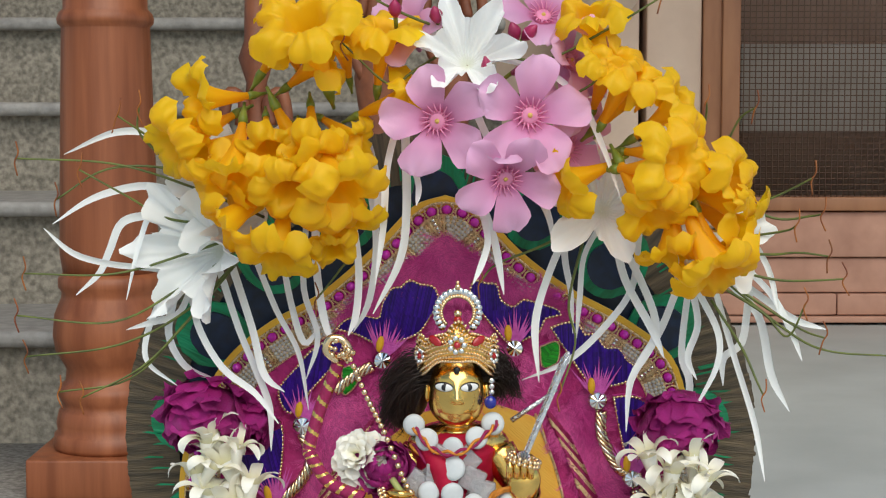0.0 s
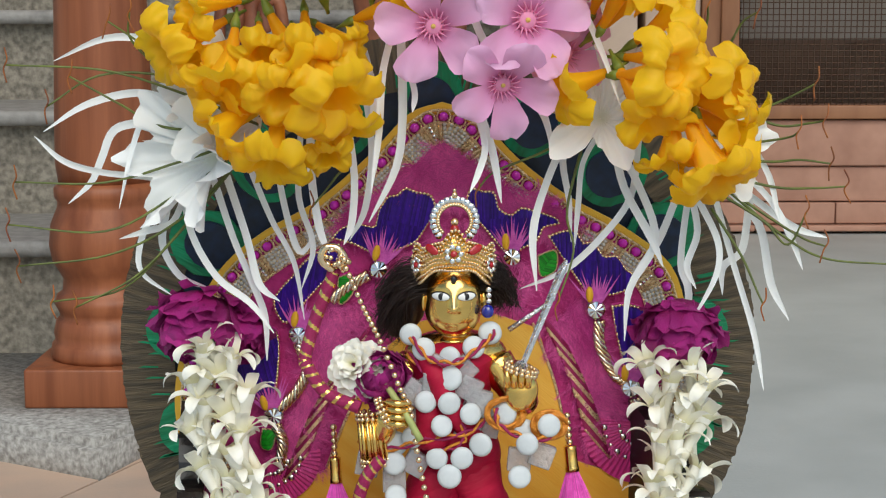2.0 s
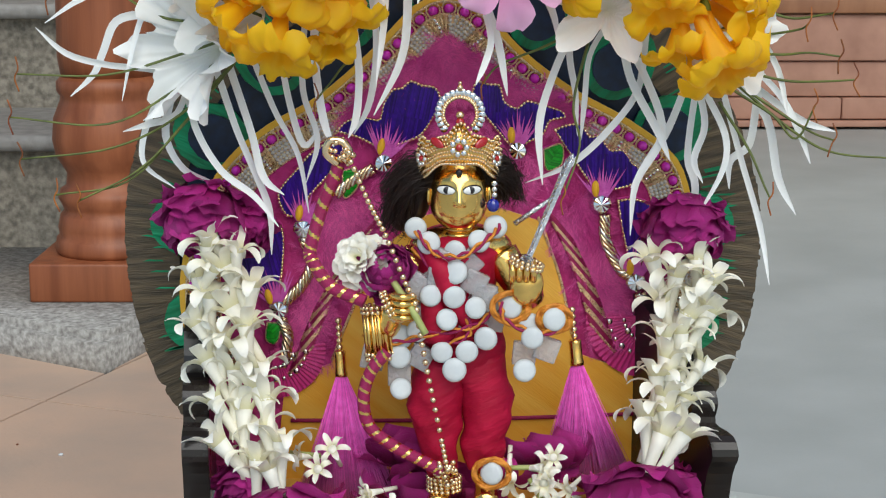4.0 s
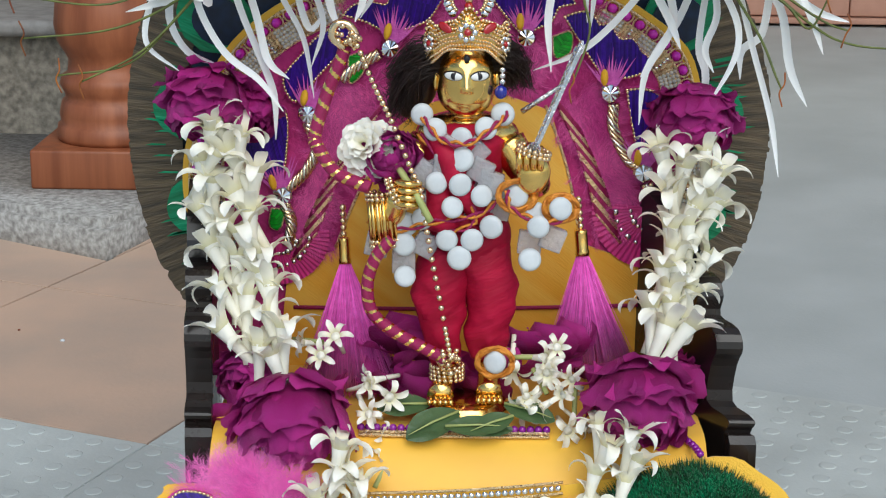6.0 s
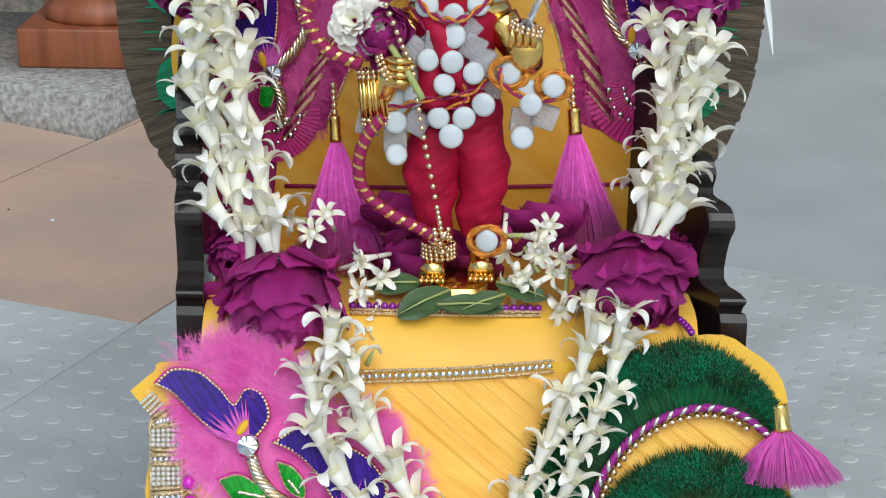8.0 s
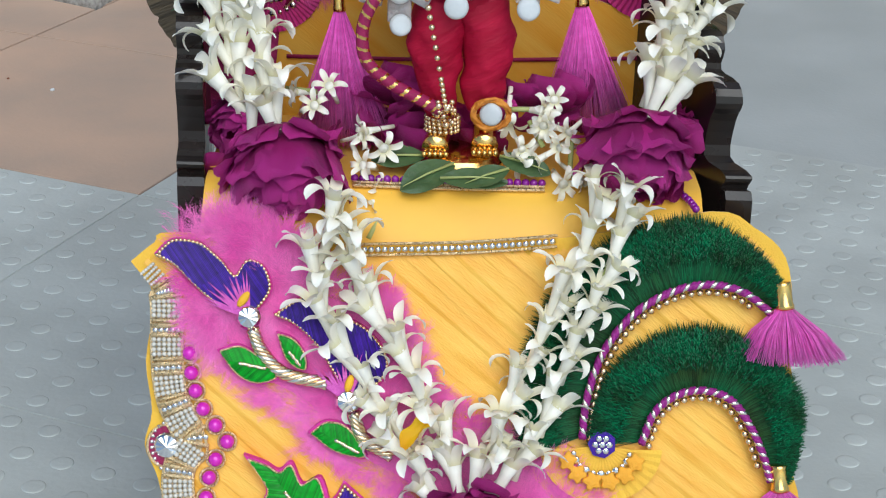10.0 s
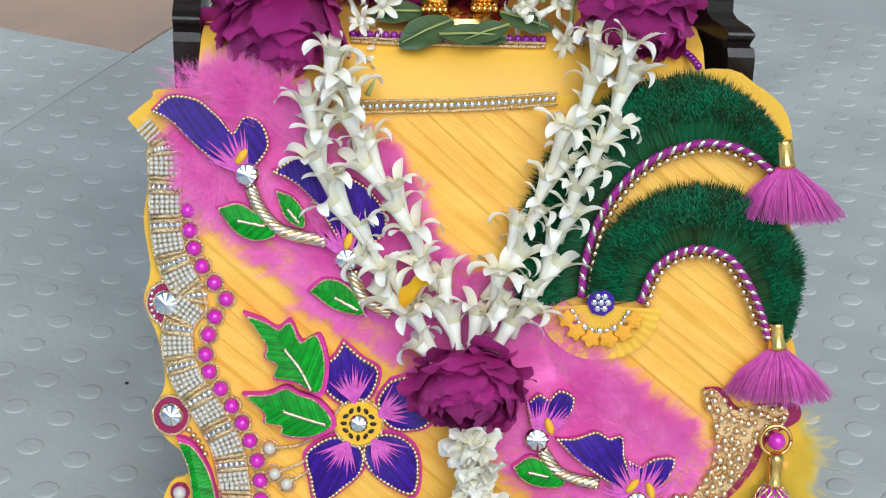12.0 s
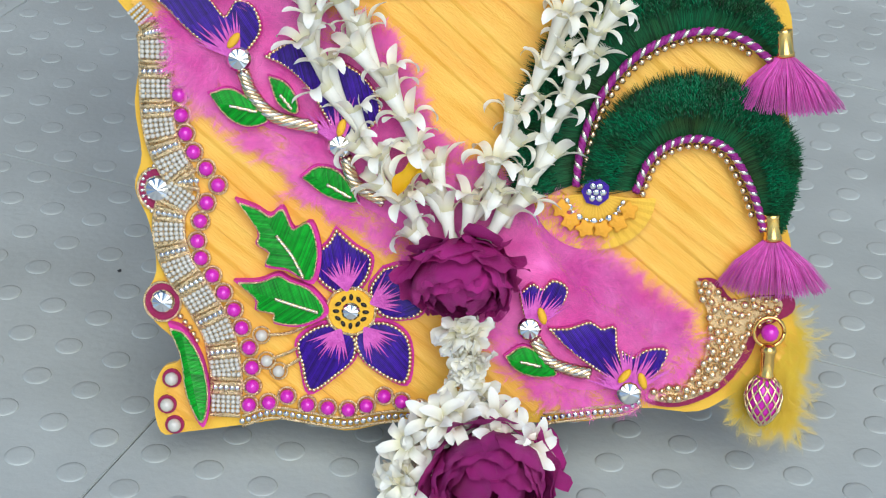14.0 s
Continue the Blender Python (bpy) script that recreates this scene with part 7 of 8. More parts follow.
for s in (-1, 1):
    turned = Matrix.Rotation(-s * 0.07, 4, 'Y') @ Matrix.Rotation(s * 0.42, 4, 'Z')
    statue.add(*ell(HEAD + Vector((s * 0.0066, -0.01290, 0.0036)), (0.0055, 0.0013, 0.0026), turned, 18), None, 4)
    statue.add(*ell(HEAD + Vector((s * 0.0066, -0.01325, 0.0035)), (0.0050, 0.0014, 0.0022), turned, 18), None, 3)
    statue.add(*ell(HEAD + Vector((s * 0.0062, -0.01440, 0.0036)), (0.0018, 0.0007, 0.0019), None, 12), None, 4)
    statue.add(*ell(HEAD + Vector((s * 0.0155, 0.001, -0.001)), (0.0018, 0.003, 0.0055)))
statue.add(*ell(HEAD + Vector((0, -0.0142, 0.0125)), (0.0017, 0.001, 0.0019), None, 12), None, 4)
for i, (r, z) in enumerate(((0.0074, -0.019), (0.0080, -0.022), (0.0090, -0.025))):
    statue.add(*ell(HEAD + Vector((0, 0.002, z)), (r, r, 0.0026)))
# torso
statue.add(*limb([(0.006, 0.862, 0.4304), (0.0062, 0.862, 0.4215), (0.0064, 0.862, 0.4081), (0.0062, 0.862, 0.39), (0.0065, 0.862, 0.3748)], [0.012, 0.023, 0.0215, 0.018, 0.020], seg=24), None, 1)
statue.add(*limb([(-0.0107, 0.852, 0.4262), (-0.0018, 0.842, 0.4152), (0.0056, 0.842, 0.3977), (0.0191, 0.846, 0.3806)], [0.004, 0.006, 0.0065, 0.005], seg=14), None, 1)
statue.add(*limb([(-0.0075, 0.846, 0.4084), (-0.0058, 0.844, 0.3941), (-0.0027, 0.846, 0.3787)], [0.005, 0.007, 0.009], seg=14), None, 1)
statue.add(*ell((0.0082, 0.863, 0.4228), (0.027, 0.014, 0.013)))
# arms
statue.add(*limb([(-0.013, 0.862, 0.4182), (-0.0217, 0.865, 0.4039), (-0.028, 0.862, 0.3894), (-0.0304, 0.848, 0.3823), (-0.0259, 0.838, 0.3952)], [0.0095, 0.0088, 0.0078, 0.0068, 0.006]))
statue.add(*limb([(0.0287, 0.86, 0.4193), (0.0361, 0.856, 0.4084), (0.0434, 0.85, 0.3994), (0.0411, 0.84, 0.4105), (0.0383, 0.836, 0.4215)], [0.0098, 0.009, 0.0078, 0.0068, 0.0058]))
statue.add(*ell((0.0417, 0.838, 0.4075), (0.0085, 0.006, 0.011), Matrix.Rotation(0.2, 4, 'Y')))
statue.add(*ell((-0.0239, 0.838, 0.3964), (0.0078, 0.006, 0.0085)))
for k in range(4):
    z = 0.0055 - 0.0036 * k
    o = Vector((-0.0226, 0.831, 0.3981)) + Vector((0.001, 0, z))
    statue.add(*limb([o + Vector((-0.006, 0.002, 0.0002)), o + Vector((0, -0.0025, 0)), o + Vector((0.0065, 0.001, -0.0004))], [0.0016, 0.0019, 0.0015], seg=8))
for k in range(4):
    o = Vector((0.0394, 0.832, 0.4175)) + Vector((0.0036 * (k - 1.5), 0, 0))
    statue.add(*limb([o + Vector((0, 0, -0.006)), o + Vector((0, -0.003, 0)), o + Vector((0, 0.002, 0.005))], [0.0017, 0.0018, 0.0013], seg=8))
# legs in wrapped cloth, feet and foot plate
statue.add(*ell((0.0078, 0.862, 0.3687), (0.0245, 0.018, 0.023)), None, 1)
for px in (((-0.001, 0.86, 0.3629), (-0.0051, 0.858, 0.3386), (-0.0033, 0.858, 0.3167), (-0.0006, 0.858, 0.3014)), ((0.0162, 0.862, 0.3626), (0.022, 0.86, 0.3416), (0.0207, 0.86, 0.3196), (0.0217, 0.86, 0.3037))):
    vs, fs = limb(px, [0.0150, 0.0142, 0.0118, 0.0078], seg=28, n=8)
    vs2 = []
    for i, v in enumerate(vs):
        w = noise.noise((v.x * 60, v.y * 60, v.z * 95 + v.x * 90))
        vs2.append(v + Vector((w * 0.0028, -abs(w) * 0.0034, 0)))
    statue.add(vs2, fs, None, 1)
for px in (((-0.0015, 0.858, 0.3008), (-0.0023, 0.856, 0.2903), (-0.0039, 0.842, 0.2858)), ((0.0226, 0.858, 0.3028), (0.0219, 0.856, 0.2923), (0.0217, 0.842, 0.2872))):
    statue.add(*limb(px, [0.0062, 0.0060, 0.0072], seg=14))
    e = Vector(px[2])
    for k in range(5):
        statue.add(*ell(e + Vector((-0.0056 + 0.0028 * k, -0.004, -0.0008)), (0.0017, 0.0045, 0.0022), None, 8))
statue.add(*limb([(0.01, 0.858, 0.2801), (0.0101, 0.858, 0.2759), (0.0102, 0.858, 0.2733)], [0.020, 0.023, 0.0235], seg=36))
# hair in loose dark locks
hr = random.Random(5)
wig = Pile()
wig.add(*ell(HEAD + Vector((0, 0.007, 0.006)), (0.0172, 0.014, 0.0170)))
for side, c, r in ((-1, (-0.0165, 0.868, 0.4500), (0.0095, 0.008, 0.0150)), (-1, (-0.0225, 0.870, 0.4400), (0.0080, 0.007, 0.0105)), (1, (0.0285, 0.869, 0.4590), (0.0080, 0.008, 0.0125))):
    wig.add(*ell(c, r, None, 16))
for side, count, far, low_ in ((-1, 520, 0.040, 0.030), (1, 300, 0.030, 0.016)):
    for _ in range(count):
        f = hr.random()
        c0 = HEAD + Vector((side * hr.uniform(0.009, 0.014), hr.uniform(-0.003, 0.008), 0.019 - 0.016 * f))
        reach = far * hr.uniform(0.35, 1.0)
        end = HEAD + Vector((side * (0.012 + reach * 0.72), hr.uniform(0.004, 0.020), 0.012 - low_ * hr.uniform(0.2, 1.15)))
        mid = (c0 + end) / 2 + Vector((side * hr.uniform(0.0, 0.006), hr.uniform(-0.010, 0.0), hr.uniform(0.002, 0.010)))
        tip = end + Vector((side * hr.uniform(-0.007, 0.005), hr.uniform(-0.004, 0.003), hr.uniform(-0.009, 0.006)))
        wig.add(*tube_data(smooth_path([c0, mid, end, tip], 4), [0.00022] * 9 + [0.00018, 0.00014, 0.0001, 0.00006], 3))
tagged(new("wig", wig.mesh("wig", M["hair"])), "dark brown hair wig with loose wispy locks on the statue", "wig", kind="stuff")
tagged(new("statue", statue.mesh("statue", [M["gold"], M["crimson"], M["hair"], M["enamel"], M["ink"]])), "small polished brass statue in a crimson wrap under a dark wig", "statue")

# crown
crown = thing("crown", "gold beaded crown with red enamel and clear stones on the statue", "crown", HEAD)
CF = lambda a, r, z: Vector((r * math.sin(a), -r * math.cos(a) + 0.001, z))
vs, fs = [], []
n = 40
TOPS_C = lambda q: 0.0285 + 0.0045 * math.cos(q * 1.2) + 0.0055 * max(0, math.cos(q * 5.6)) - 0.0085 * (abs(q) / 1.45) ** 2
for i in range(n + 1):
    a = -1.45 + 2.9 * i / n
    z0 = 0.0185 - 0.0115 * abs(a / 1.45) ** 1.5 - 0.0010 * math.cos(a * 6)
    for k, (r, z) in enumerate(((0.0158, z0), (0.0172, z0 + 0.4 * (TOPS_C(a) - z0)), (0.0182, TOPS_C(a)), (0.0166, TOPS_C(a) - 0.001), (0.0150, z0))):
        vs.append(CF(a, r * 1.20, z))
for i in range(n):
    for k in range(5):
        m = (k + 1) % 5
        fs.append((i * 5 + k, i * 5 + m, i * 5 + 5 + m, i * 5 + 5 + k))
child("band", mesh_of("band", vs, fs, M["gold"]), crown, None, "gold band")
p, rb, cs = Pile(), Pile(), Pile()
for i in range(0, 37):
    a = -1.42 + 2.84 * i / 36
    z0 = 0.0185 - 0.0115 * abs(a / 1.45) ** 1.5 - 0.0010 * math.cos(a * 6)
    for k in range(8):
        f = k / 7
        r = 0.0158 + 0.0024 * f + 0.0007 * math.sin(math.pi * f)
        p.add(BALL_V, BALL_F, Matrix.Translation(CF(a + 0.039 * (k % 2), r * 1.20, z0 + f * (TOPS_C(a) - z0))) @ Matrix.Scale(0.00092 if k in (0, 7) else 0.00078, 4))
tagged(child("gold_beading", p.mesh("gold_beading", M["gold_bead"]), crown, None, "tiny gold beads"), kind="stuff")
for a, z, s in ((0.0, 0.0265, 1.0), (-1.0, 0.0195, 0.85), (1.0, 0.0195, 0.85)):
    o = CF(a, 0.0229, z)
    m = aim(o, (math.sin(a), -math.cos(a), 0.15))
    child("red_stone", ball("red_stone", M["ruby"], 12), crown, m @ Matrix.Diagonal((0.0018 * s, 0.0018 * s, 0.001, 1)))
    for q in range(7):
        child("clear_stone", STONE, crown, m @ Matrix.Translation((0.0036 * s * math.cos(q * 0.898), 0.0036 * s * math.sin(q * 0.898), 0)) @ Matrix.Scale(0.00145 * s, 4))
for a in (-0.5, 0.5):
    child("red_enamel", ball("red_stone", M["ruby"], 12), crown, aim(CF(a, 0.0231, 0.0285), (math.sin(a), -math.cos(a), 0.1), a) @ Matrix.Diagonal((0.0042, 0.0022, 0.0010, 1)), "red enamel leaf")
RING = Vector((0.0076, 0.847, 0.4945)) - HEAD
for R, st, mt in ((0.0110, STONE, None), (0.0084, None, M["gold_bead"])):
    for q in range(20 if st else 30):
        a = -0.75 + (math.pi + 1.5) * q / (19 if st else 29)
        o = RING + Vector((R * math.cos(a), 0, R * math.sin(a)))
        if st:
            child("clear_stone", STONE, crown, aim(o, (0, -1, 0.1), q) @ Matrix.Scale(0.0020, 4))
        else:
            child("gold_bead", ball("gold_bead", mt, 8), crown, Matrix.Translation(o) @ Matrix.Scale(0.00105, 4))
child("ring", mesh_of("ring", *tube_data([RING + Vector((0.0099 * math.cos(q * 0.2), 0.0012, 0.0099 * math.sin(q * 0.2))) for q in range(-4, 20)], 0.0017, 8), M["gold"]), crown, None, "gold ring")
for z, mt, r in ((0.0135, M["gold_bead"], 0.0016), (0.0158, M["gold_bead"], 0.0010), (-0.004, M["ruby"], 0.0024), (-0.0005, M["gold_bead"], 0.0022)):
    child("finial_bead", ball("finial_bead", mt, 12), crown, Matrix.Translation(RING + Vector((0, -0.001, z))) @ Matrix.Scale(r, 4))

# ear pendant
ear = thing("earring", "cobalt blue drop earring with clear stones", "earring", (0, 0, 0))
eo = Vector((0.0246, 0.848, 0.4475))
child("blue_drop", ball("blue_drop", M["blue_stone"], 12), ear, Matrix.Translation(eo) @ Matrix.Diagonal((0.0034, 0.003, 0.0036, 1)))
for k in range(3):
    child("clear_stone", STONE, ear, aim(eo + Vector((0.0006, 0, 0.0052 + 0.003 * k)), (0, -1, 0), k) @ Matrix.Scale(0.0015, 4))

# necklaces of white beads, clear squares and orange thread
DISC = mesh_of("white_bead", *lathe_data([(0.0042, -0.0022), (0.0056, -0.0014), (0.0060, 0.0), (0.0056, 0.0014), (0.0042, 0.0022), (0.0015, 0.0024)], 20), M["cotton"])
neck = thing("bead_garland", "garland of matte white round beads, milky crystals and orange thread", "garland", (0, 0, 0))
rg = random.Random(12)
for q in ((-0.0083, 0.845, 0.4284), (0.0051, 0.842, 0.4246), (0.0173, 0.842, 0.43), (0.0259, 0.85, 0.4359), (-0.0151, 0.85, 0.4352), (0.0053, 0.838, 0.4147), (-0.0073, 0.838, 0.4023), (0.0047, 0.836, 0.402), (0.0156, 0.836, 0.3964), (0.0009, 0.835, 0.3905), (-0.0017, 0.838, 0.3725), (0.0112, 0.836, 0.3732), (0.0209, 0.838, 0.3797), (0.0048, 0.835, 0.3638), (-0.0237, 0.842, 0.3689), (-0.023, 0.842, 0.3517), (-0.023, 0.845, 0.3787), (0.0407, 0.832, 0.3644), (0.0444, 0.83, 0.3822), (0.0557, 0.834, 0.3908), (0.0435, 0.838, 0.3875), (0.0334, 0.838, 0.3962), (0.0237, 0.842, 0.3986), (-0.0358, 0.85, 0.3817), (-0.0143, 0.842, 0.3826), (0.0245, 0.842, 0.3055)):
    big = rg.uniform(0.95, 1.08) if q[2] > 0.3 else 0.75
    child("white_bead", DISC, neck, aim(q, (rg.uniform(-0.35, 0.35), -1, rg.uniform(-0.05, 0.45)), 0, big))
bm = bmesh.new()
box(bm, -0.0058, 0.0058, -0.003, 0.003, -0.0058, 0.0058, 0.0009)
GEL = bm_mesh("milky_crystal", bm, M["gel"])
for q, a in (((0.0524, 0.84, 0.3737), 0.35), ((0.041, 0.842, 0.3709), 0.1), ((-0.0128, 0.846, 0.368), 0.5), ((-0.0378, 0.852, 0.366), 0.2), ((-0.0238, 0.848, 0.3582), 0.0), ((0.0104, 0.846, 0.4063), 0.7), ((-0.0044, 0.848, 0.3932), 0.3), ((0.0103, 0.848, 0.3844), 0.6), ((-0.0061, 0.848, 0.408), 0.9), ((0.0055, 0.845, 0.4053), 0.2), ((0.0146, 0.846, 0.3865), 0.5), ((-0.0087, 0.846, 0.393), 0.7), ((0.0248, 0.848, 0.3877), 0.2), ((0.0000, 0.843, 0.4190), 0.4), ((0.0120, 0.843, 0.4180), 0.8), ((-0.0030, 0.842, 0.4105), 0.1), ((0.0150, 0.842, 0.4085), 0.5), ((-0.0130, 0.843, 0.4060), 0.6), ((0.0200, 0.842, 0.4020), 0.3)):
    child("milky_crystal", GEL, neck, Matrix.Translation(q) @ Matrix.Rotation(a, 4, 'Y') @ Matrix.Scale(1.05, 4))
for pts in ([(-0.0149, 0.842, 0.4353), (-0.0048, 0.838, 0.4247), (0.0094, 0.836, 0.4239), (0.0235, 0.842, 0.433), (0.0293, 0.85, 0.4374)], [(-0.0421, 0.848, 0.3791), (-0.0273, 0.842, 0.3764), (-0.0071, 0.838, 0.3822), (0.0159, 0.838, 0.387), (0.0272, 0.842, 0.3981)], [(0.0284, 0.836, 0.3995), (0.0315, 0.834, 0.3898), (0.0471, 0.83, 0.3852), (0.0589, 0.836, 0.3853), (0.0605, 0.842, 0.3927)], [(-0.0164, 0.848, 0.4254), (-0.0017, 0.84, 0.4098), (0.0131, 0.838, 0.384), (-0.0041, 0.84, 0.3743)]):
    path = smooth_path(pts, 8)
    for s in (0, 3.14):
        tw = [q + Vector((0.0008 * math.cos(i * 0.9 + s), 0, 0.0012 * math.sin(i * 0.9 + s))) for i, q in enumerate(path)]
        child("orange_thread", mesh_of("orange_thread", *tube_data(tw, 0.00085, 6), M["orange_thread"] if s else M["maroon"]), neck)
for c, R in (((0.0334, 0.836, 0.3967), 0.0085), ((0.0245, 0.842, 0.3055), 0.0085), ((0.0559, 0.836, 0.3906), 0.0075)):
    for k in range(3):
        ring = [Vector(c) + Vector(((R + 0.0008 * k) * math.cos(q * 0.349), 0.0012 * math.sin(q * 1.7 + k), (R * 0.8 + 0.0008 * k) * math.sin(q * 0.349))) for q in range(19)]
        child("orange_thread", mesh_of("orange_thread", *tube_data(ring, 0.0010, 6), M["orange_thread"]), neck)

# bangles: stacks of small gold beads at the wrist and ankle
for c, ax, R, n, rows, lab in (((-0.0344, 0.846, 0.3812), (0.10, -0.1, -1), 0.0068, 16, 9, "wrist"), ((0.0416, 0.834, 0.4211), (0.3, 0, 1), 0.0075, 18, 2, "wrist"), ((-0.0006, 0.852, 0.2978), (0, 0.1, 1), 0.0080, 18, 4, "ankle"), ((-0.0273, 0.838, 0.3975), (0.8, 0, 0.4), 0.0075, 18, 2, "wrist")):
    bg = thing("bangle", "gold beaded bangle round the statue's " + lab, "bangle", (0, 0, 0), group="gold bangles")
    m = aim(c, ax)
    if rows > 5:
        child("cuff", mesh_of("cuff", *lathe_data([(R * 0.95, -0.0115), (R * 0.95, 0.0115)], 18), M["gold"]), bg, m, "ribbed gold cuff")
        for q in range(14):
            child("rib", mesh_of("rib", *tube_data([(R * math.cos(q * 0.449), R * math.sin(q * 0.449), -0.010), (R * math.cos(q * 0.449), R * math.sin(q * 0.449), 0.010)], 0.0012, 6), M["gold"]), bg, m)
        zs = (-0.0135, -0.011, 0.011, 0.0135)
    else:
        zs = [0.0022 * (k - rows / 2) for k in range(rows)]
    for z in zs:
        for q in range(n):
            a = 6.2832 * q / n + z * 300
            child("gold_bead", ball("gold_bead", M["gold_bead"], 8), bg, m @ Matrix.Translation(((R + 0.0006) * math.cos(a), (R + 0.0006) * math.sin(a), z)) @ Matrix.Scale(0.0013, 4))

# bow with a beaded string
bow = thing("bow", "magenta bow wound with gold ribbon and strung with gold beads", "bow", (0, 0, 0))


def wound(pts, R, turns, name):
    path = smooth_path(pts, 34)
    vs, fs = tube_data(path, R, 22)
    k = len(path)
    me = mesh_of(name, vs, fs, [M["maroon"], M["gold"]])
    mi = []
    for i in range(k - 1):
        for j in range(22):
            ph = (i / (k - 1) * turns + j / 22) % 1.0
            mi.append(1 if ph < 0.26 else 0)
    me.polygons.foreach_set("material_index", mi + [0, 0])
    return me


child("upper_limb", wound([(-0.0539, 0.85, 0.473), (-0.0552, 0.85, 0.4656), (-0.0635, 0.85, 0.4448), (-0.0694, 0.848, 0.4244), (-0.0681, 0.846, 0.419), (-0.0588, 0.844, 0.406), (-0.0412, 0.84, 0.3988)], 0.0034, 17, "upper_limb"), bow)
child("lower_limb", wound([(-0.03, 0.838, 0.3729), (-0.0381, 0.838, 0.3623), (-0.0421, 0.838, 0.3486), (-0.0397, 0.838, 0.3334), (-0.0282, 0.838, 0.3228), (-0.0134, 0.838, 0.3144), (-0.0016, 0.838, 0.3084)], 0.0033, 15, "lower_limb"), bow)
child("curl", mesh_of("curl", *tube_data(smooth_path([(-0.0544, 0.848, 0.4689), (-0.0601, 0.846, 0.4745), (-0.0583, 0.846, 0.4809), (-0.0519, 0.846, 0.4804), (-0.0484, 0.846, 0.4745), (-0.0518, 0.844, 0.4709)], 6), 0.0022, 8), M["gold_bead"]), bow, None, "gold scroll tip")
string = [(-0.0517, 0.843, 0.477), (-0.0471, 0.842, 0.4698), (-0.0389, 0.84, 0.451), (-0.0302, 0.838, 0.4338), (-0.02, 0.834, 0.4096), (-0.0152, 0.83, 0.4002), (-0.0109, 0.83, 0.3739), (-0.005, 0.832, 0.3434), (0.0014, 0.836, 0.3085)]
path = smooth_path(string, 12)
acc, prev = 0.0, path[0]
for q in path[1:]:
    acc += (q - prev).length
    prev = q
    if acc > 0.0030:
        acc = 0.0
        child("string_bead", ball("gold_bead", M["gold_bead"], 8), bow, Matrix.Translation(q) @ Matrix.Scale(0.00165, 4))
rg = random.Random(3)
for c, n in (((-0.0001, 0.838, 0.3071), 22), ((-0.0518, 0.844, 0.4748), 14)):
    for _ in range(n):
        child("gold_bead", ball("gold_bead", M["gold_bead"], 8), bow, Matrix.Translation(Vector(c) + Vector((rg.uniform(-0.006, 0.006), rg.uniform(-0.003, 0.003), rg.uniform(-0.006, 0.006)))) @ Matrix.Scale(rg.uniform(0.0012, 0.002), 4))

# arrow wrapped in silver foil
arrow = thing("silver_blade", "narrow blade wrapped in crinkled silver foil in the raised hand", "blade", (0, 0, 0))
a, b = Vector((0.041, 0.832, 0.4204)), Vector((0.0645, 0.842, 0.4751))
child("blade", mesh_of("blade", *tube_data([a, a.lerp(b, 0.3), a.lerp(b, 0.7), a.lerp(b, 0.93), b], [0.0016, 0.0018, 0.0021, 0.0024, 0.0006], 5), M["silver"], False), arrow)
child("pommel", ball("pommel", M["silver"], 10), arrow, Matrix.Translation(a) @ Matrix.Diagonal((0.0042, 0.004, 0.005, 1)), "silver glitter knob")
a, b = Vector((0.0365, 0.872, 0.4332)), Vector((0.0611, 0.88, 0.4486))
child("rod", mesh_of("rod", *tube_data([a, b], [0.0016, 0.0012], 6), M["silver"]), arrow)

# posy in the bow hand
rose((-0.0306, 0.848, 0.414), (-0.1, -0.8, 0.5), 0.0155, 6, "small magenta carnation tucked beside the bow", 31)
cf = thing("cream_flower", "cream carnation tucked beside the bow", "flower")
cf.matrix_basis = aim((-0.0438, 0.852, 0.4183), (-0.3, -0.8, 0.4), 0, 0.85)
CREAM = [petal_mesh("petal", 0.013, 0.013, M["cream_petal"], (0.1, 0.5 + 0.3 * s), None, 0.15, 0.14, 6, 5, 0.1, s) for s in range(3)]
rg = random.Random(77)
for k in range(34):
    q = k / 33
    m = Matrix.Rotation(k * 2.4, 4, 'Z') @ Matrix.Translation((0, 0.001 + 0.006 * q, 0.004 - 0.008 * q)) @ Matrix.Rotation(-(0.05 + 1.3 * q), 4, 'X') @ Matrix.Scale(0.7 + 0.4 * q, 4)
    child("petal", CREAM[k % 3], cf, m)
stalk_thing = thing("flower_stalk", "cut green flower stalk held in the brass hand", "stalk")
child("stalk", mesh_of("stalk", *tube_data(smooth_path([(-0.0275, 0.842, 0.4104), (-0.0171, 0.83, 0.3973), (-0.0098, 0.828, 0.3847)], 5), 0.0018, 8), M["pale_stem"]), stalk_thing)


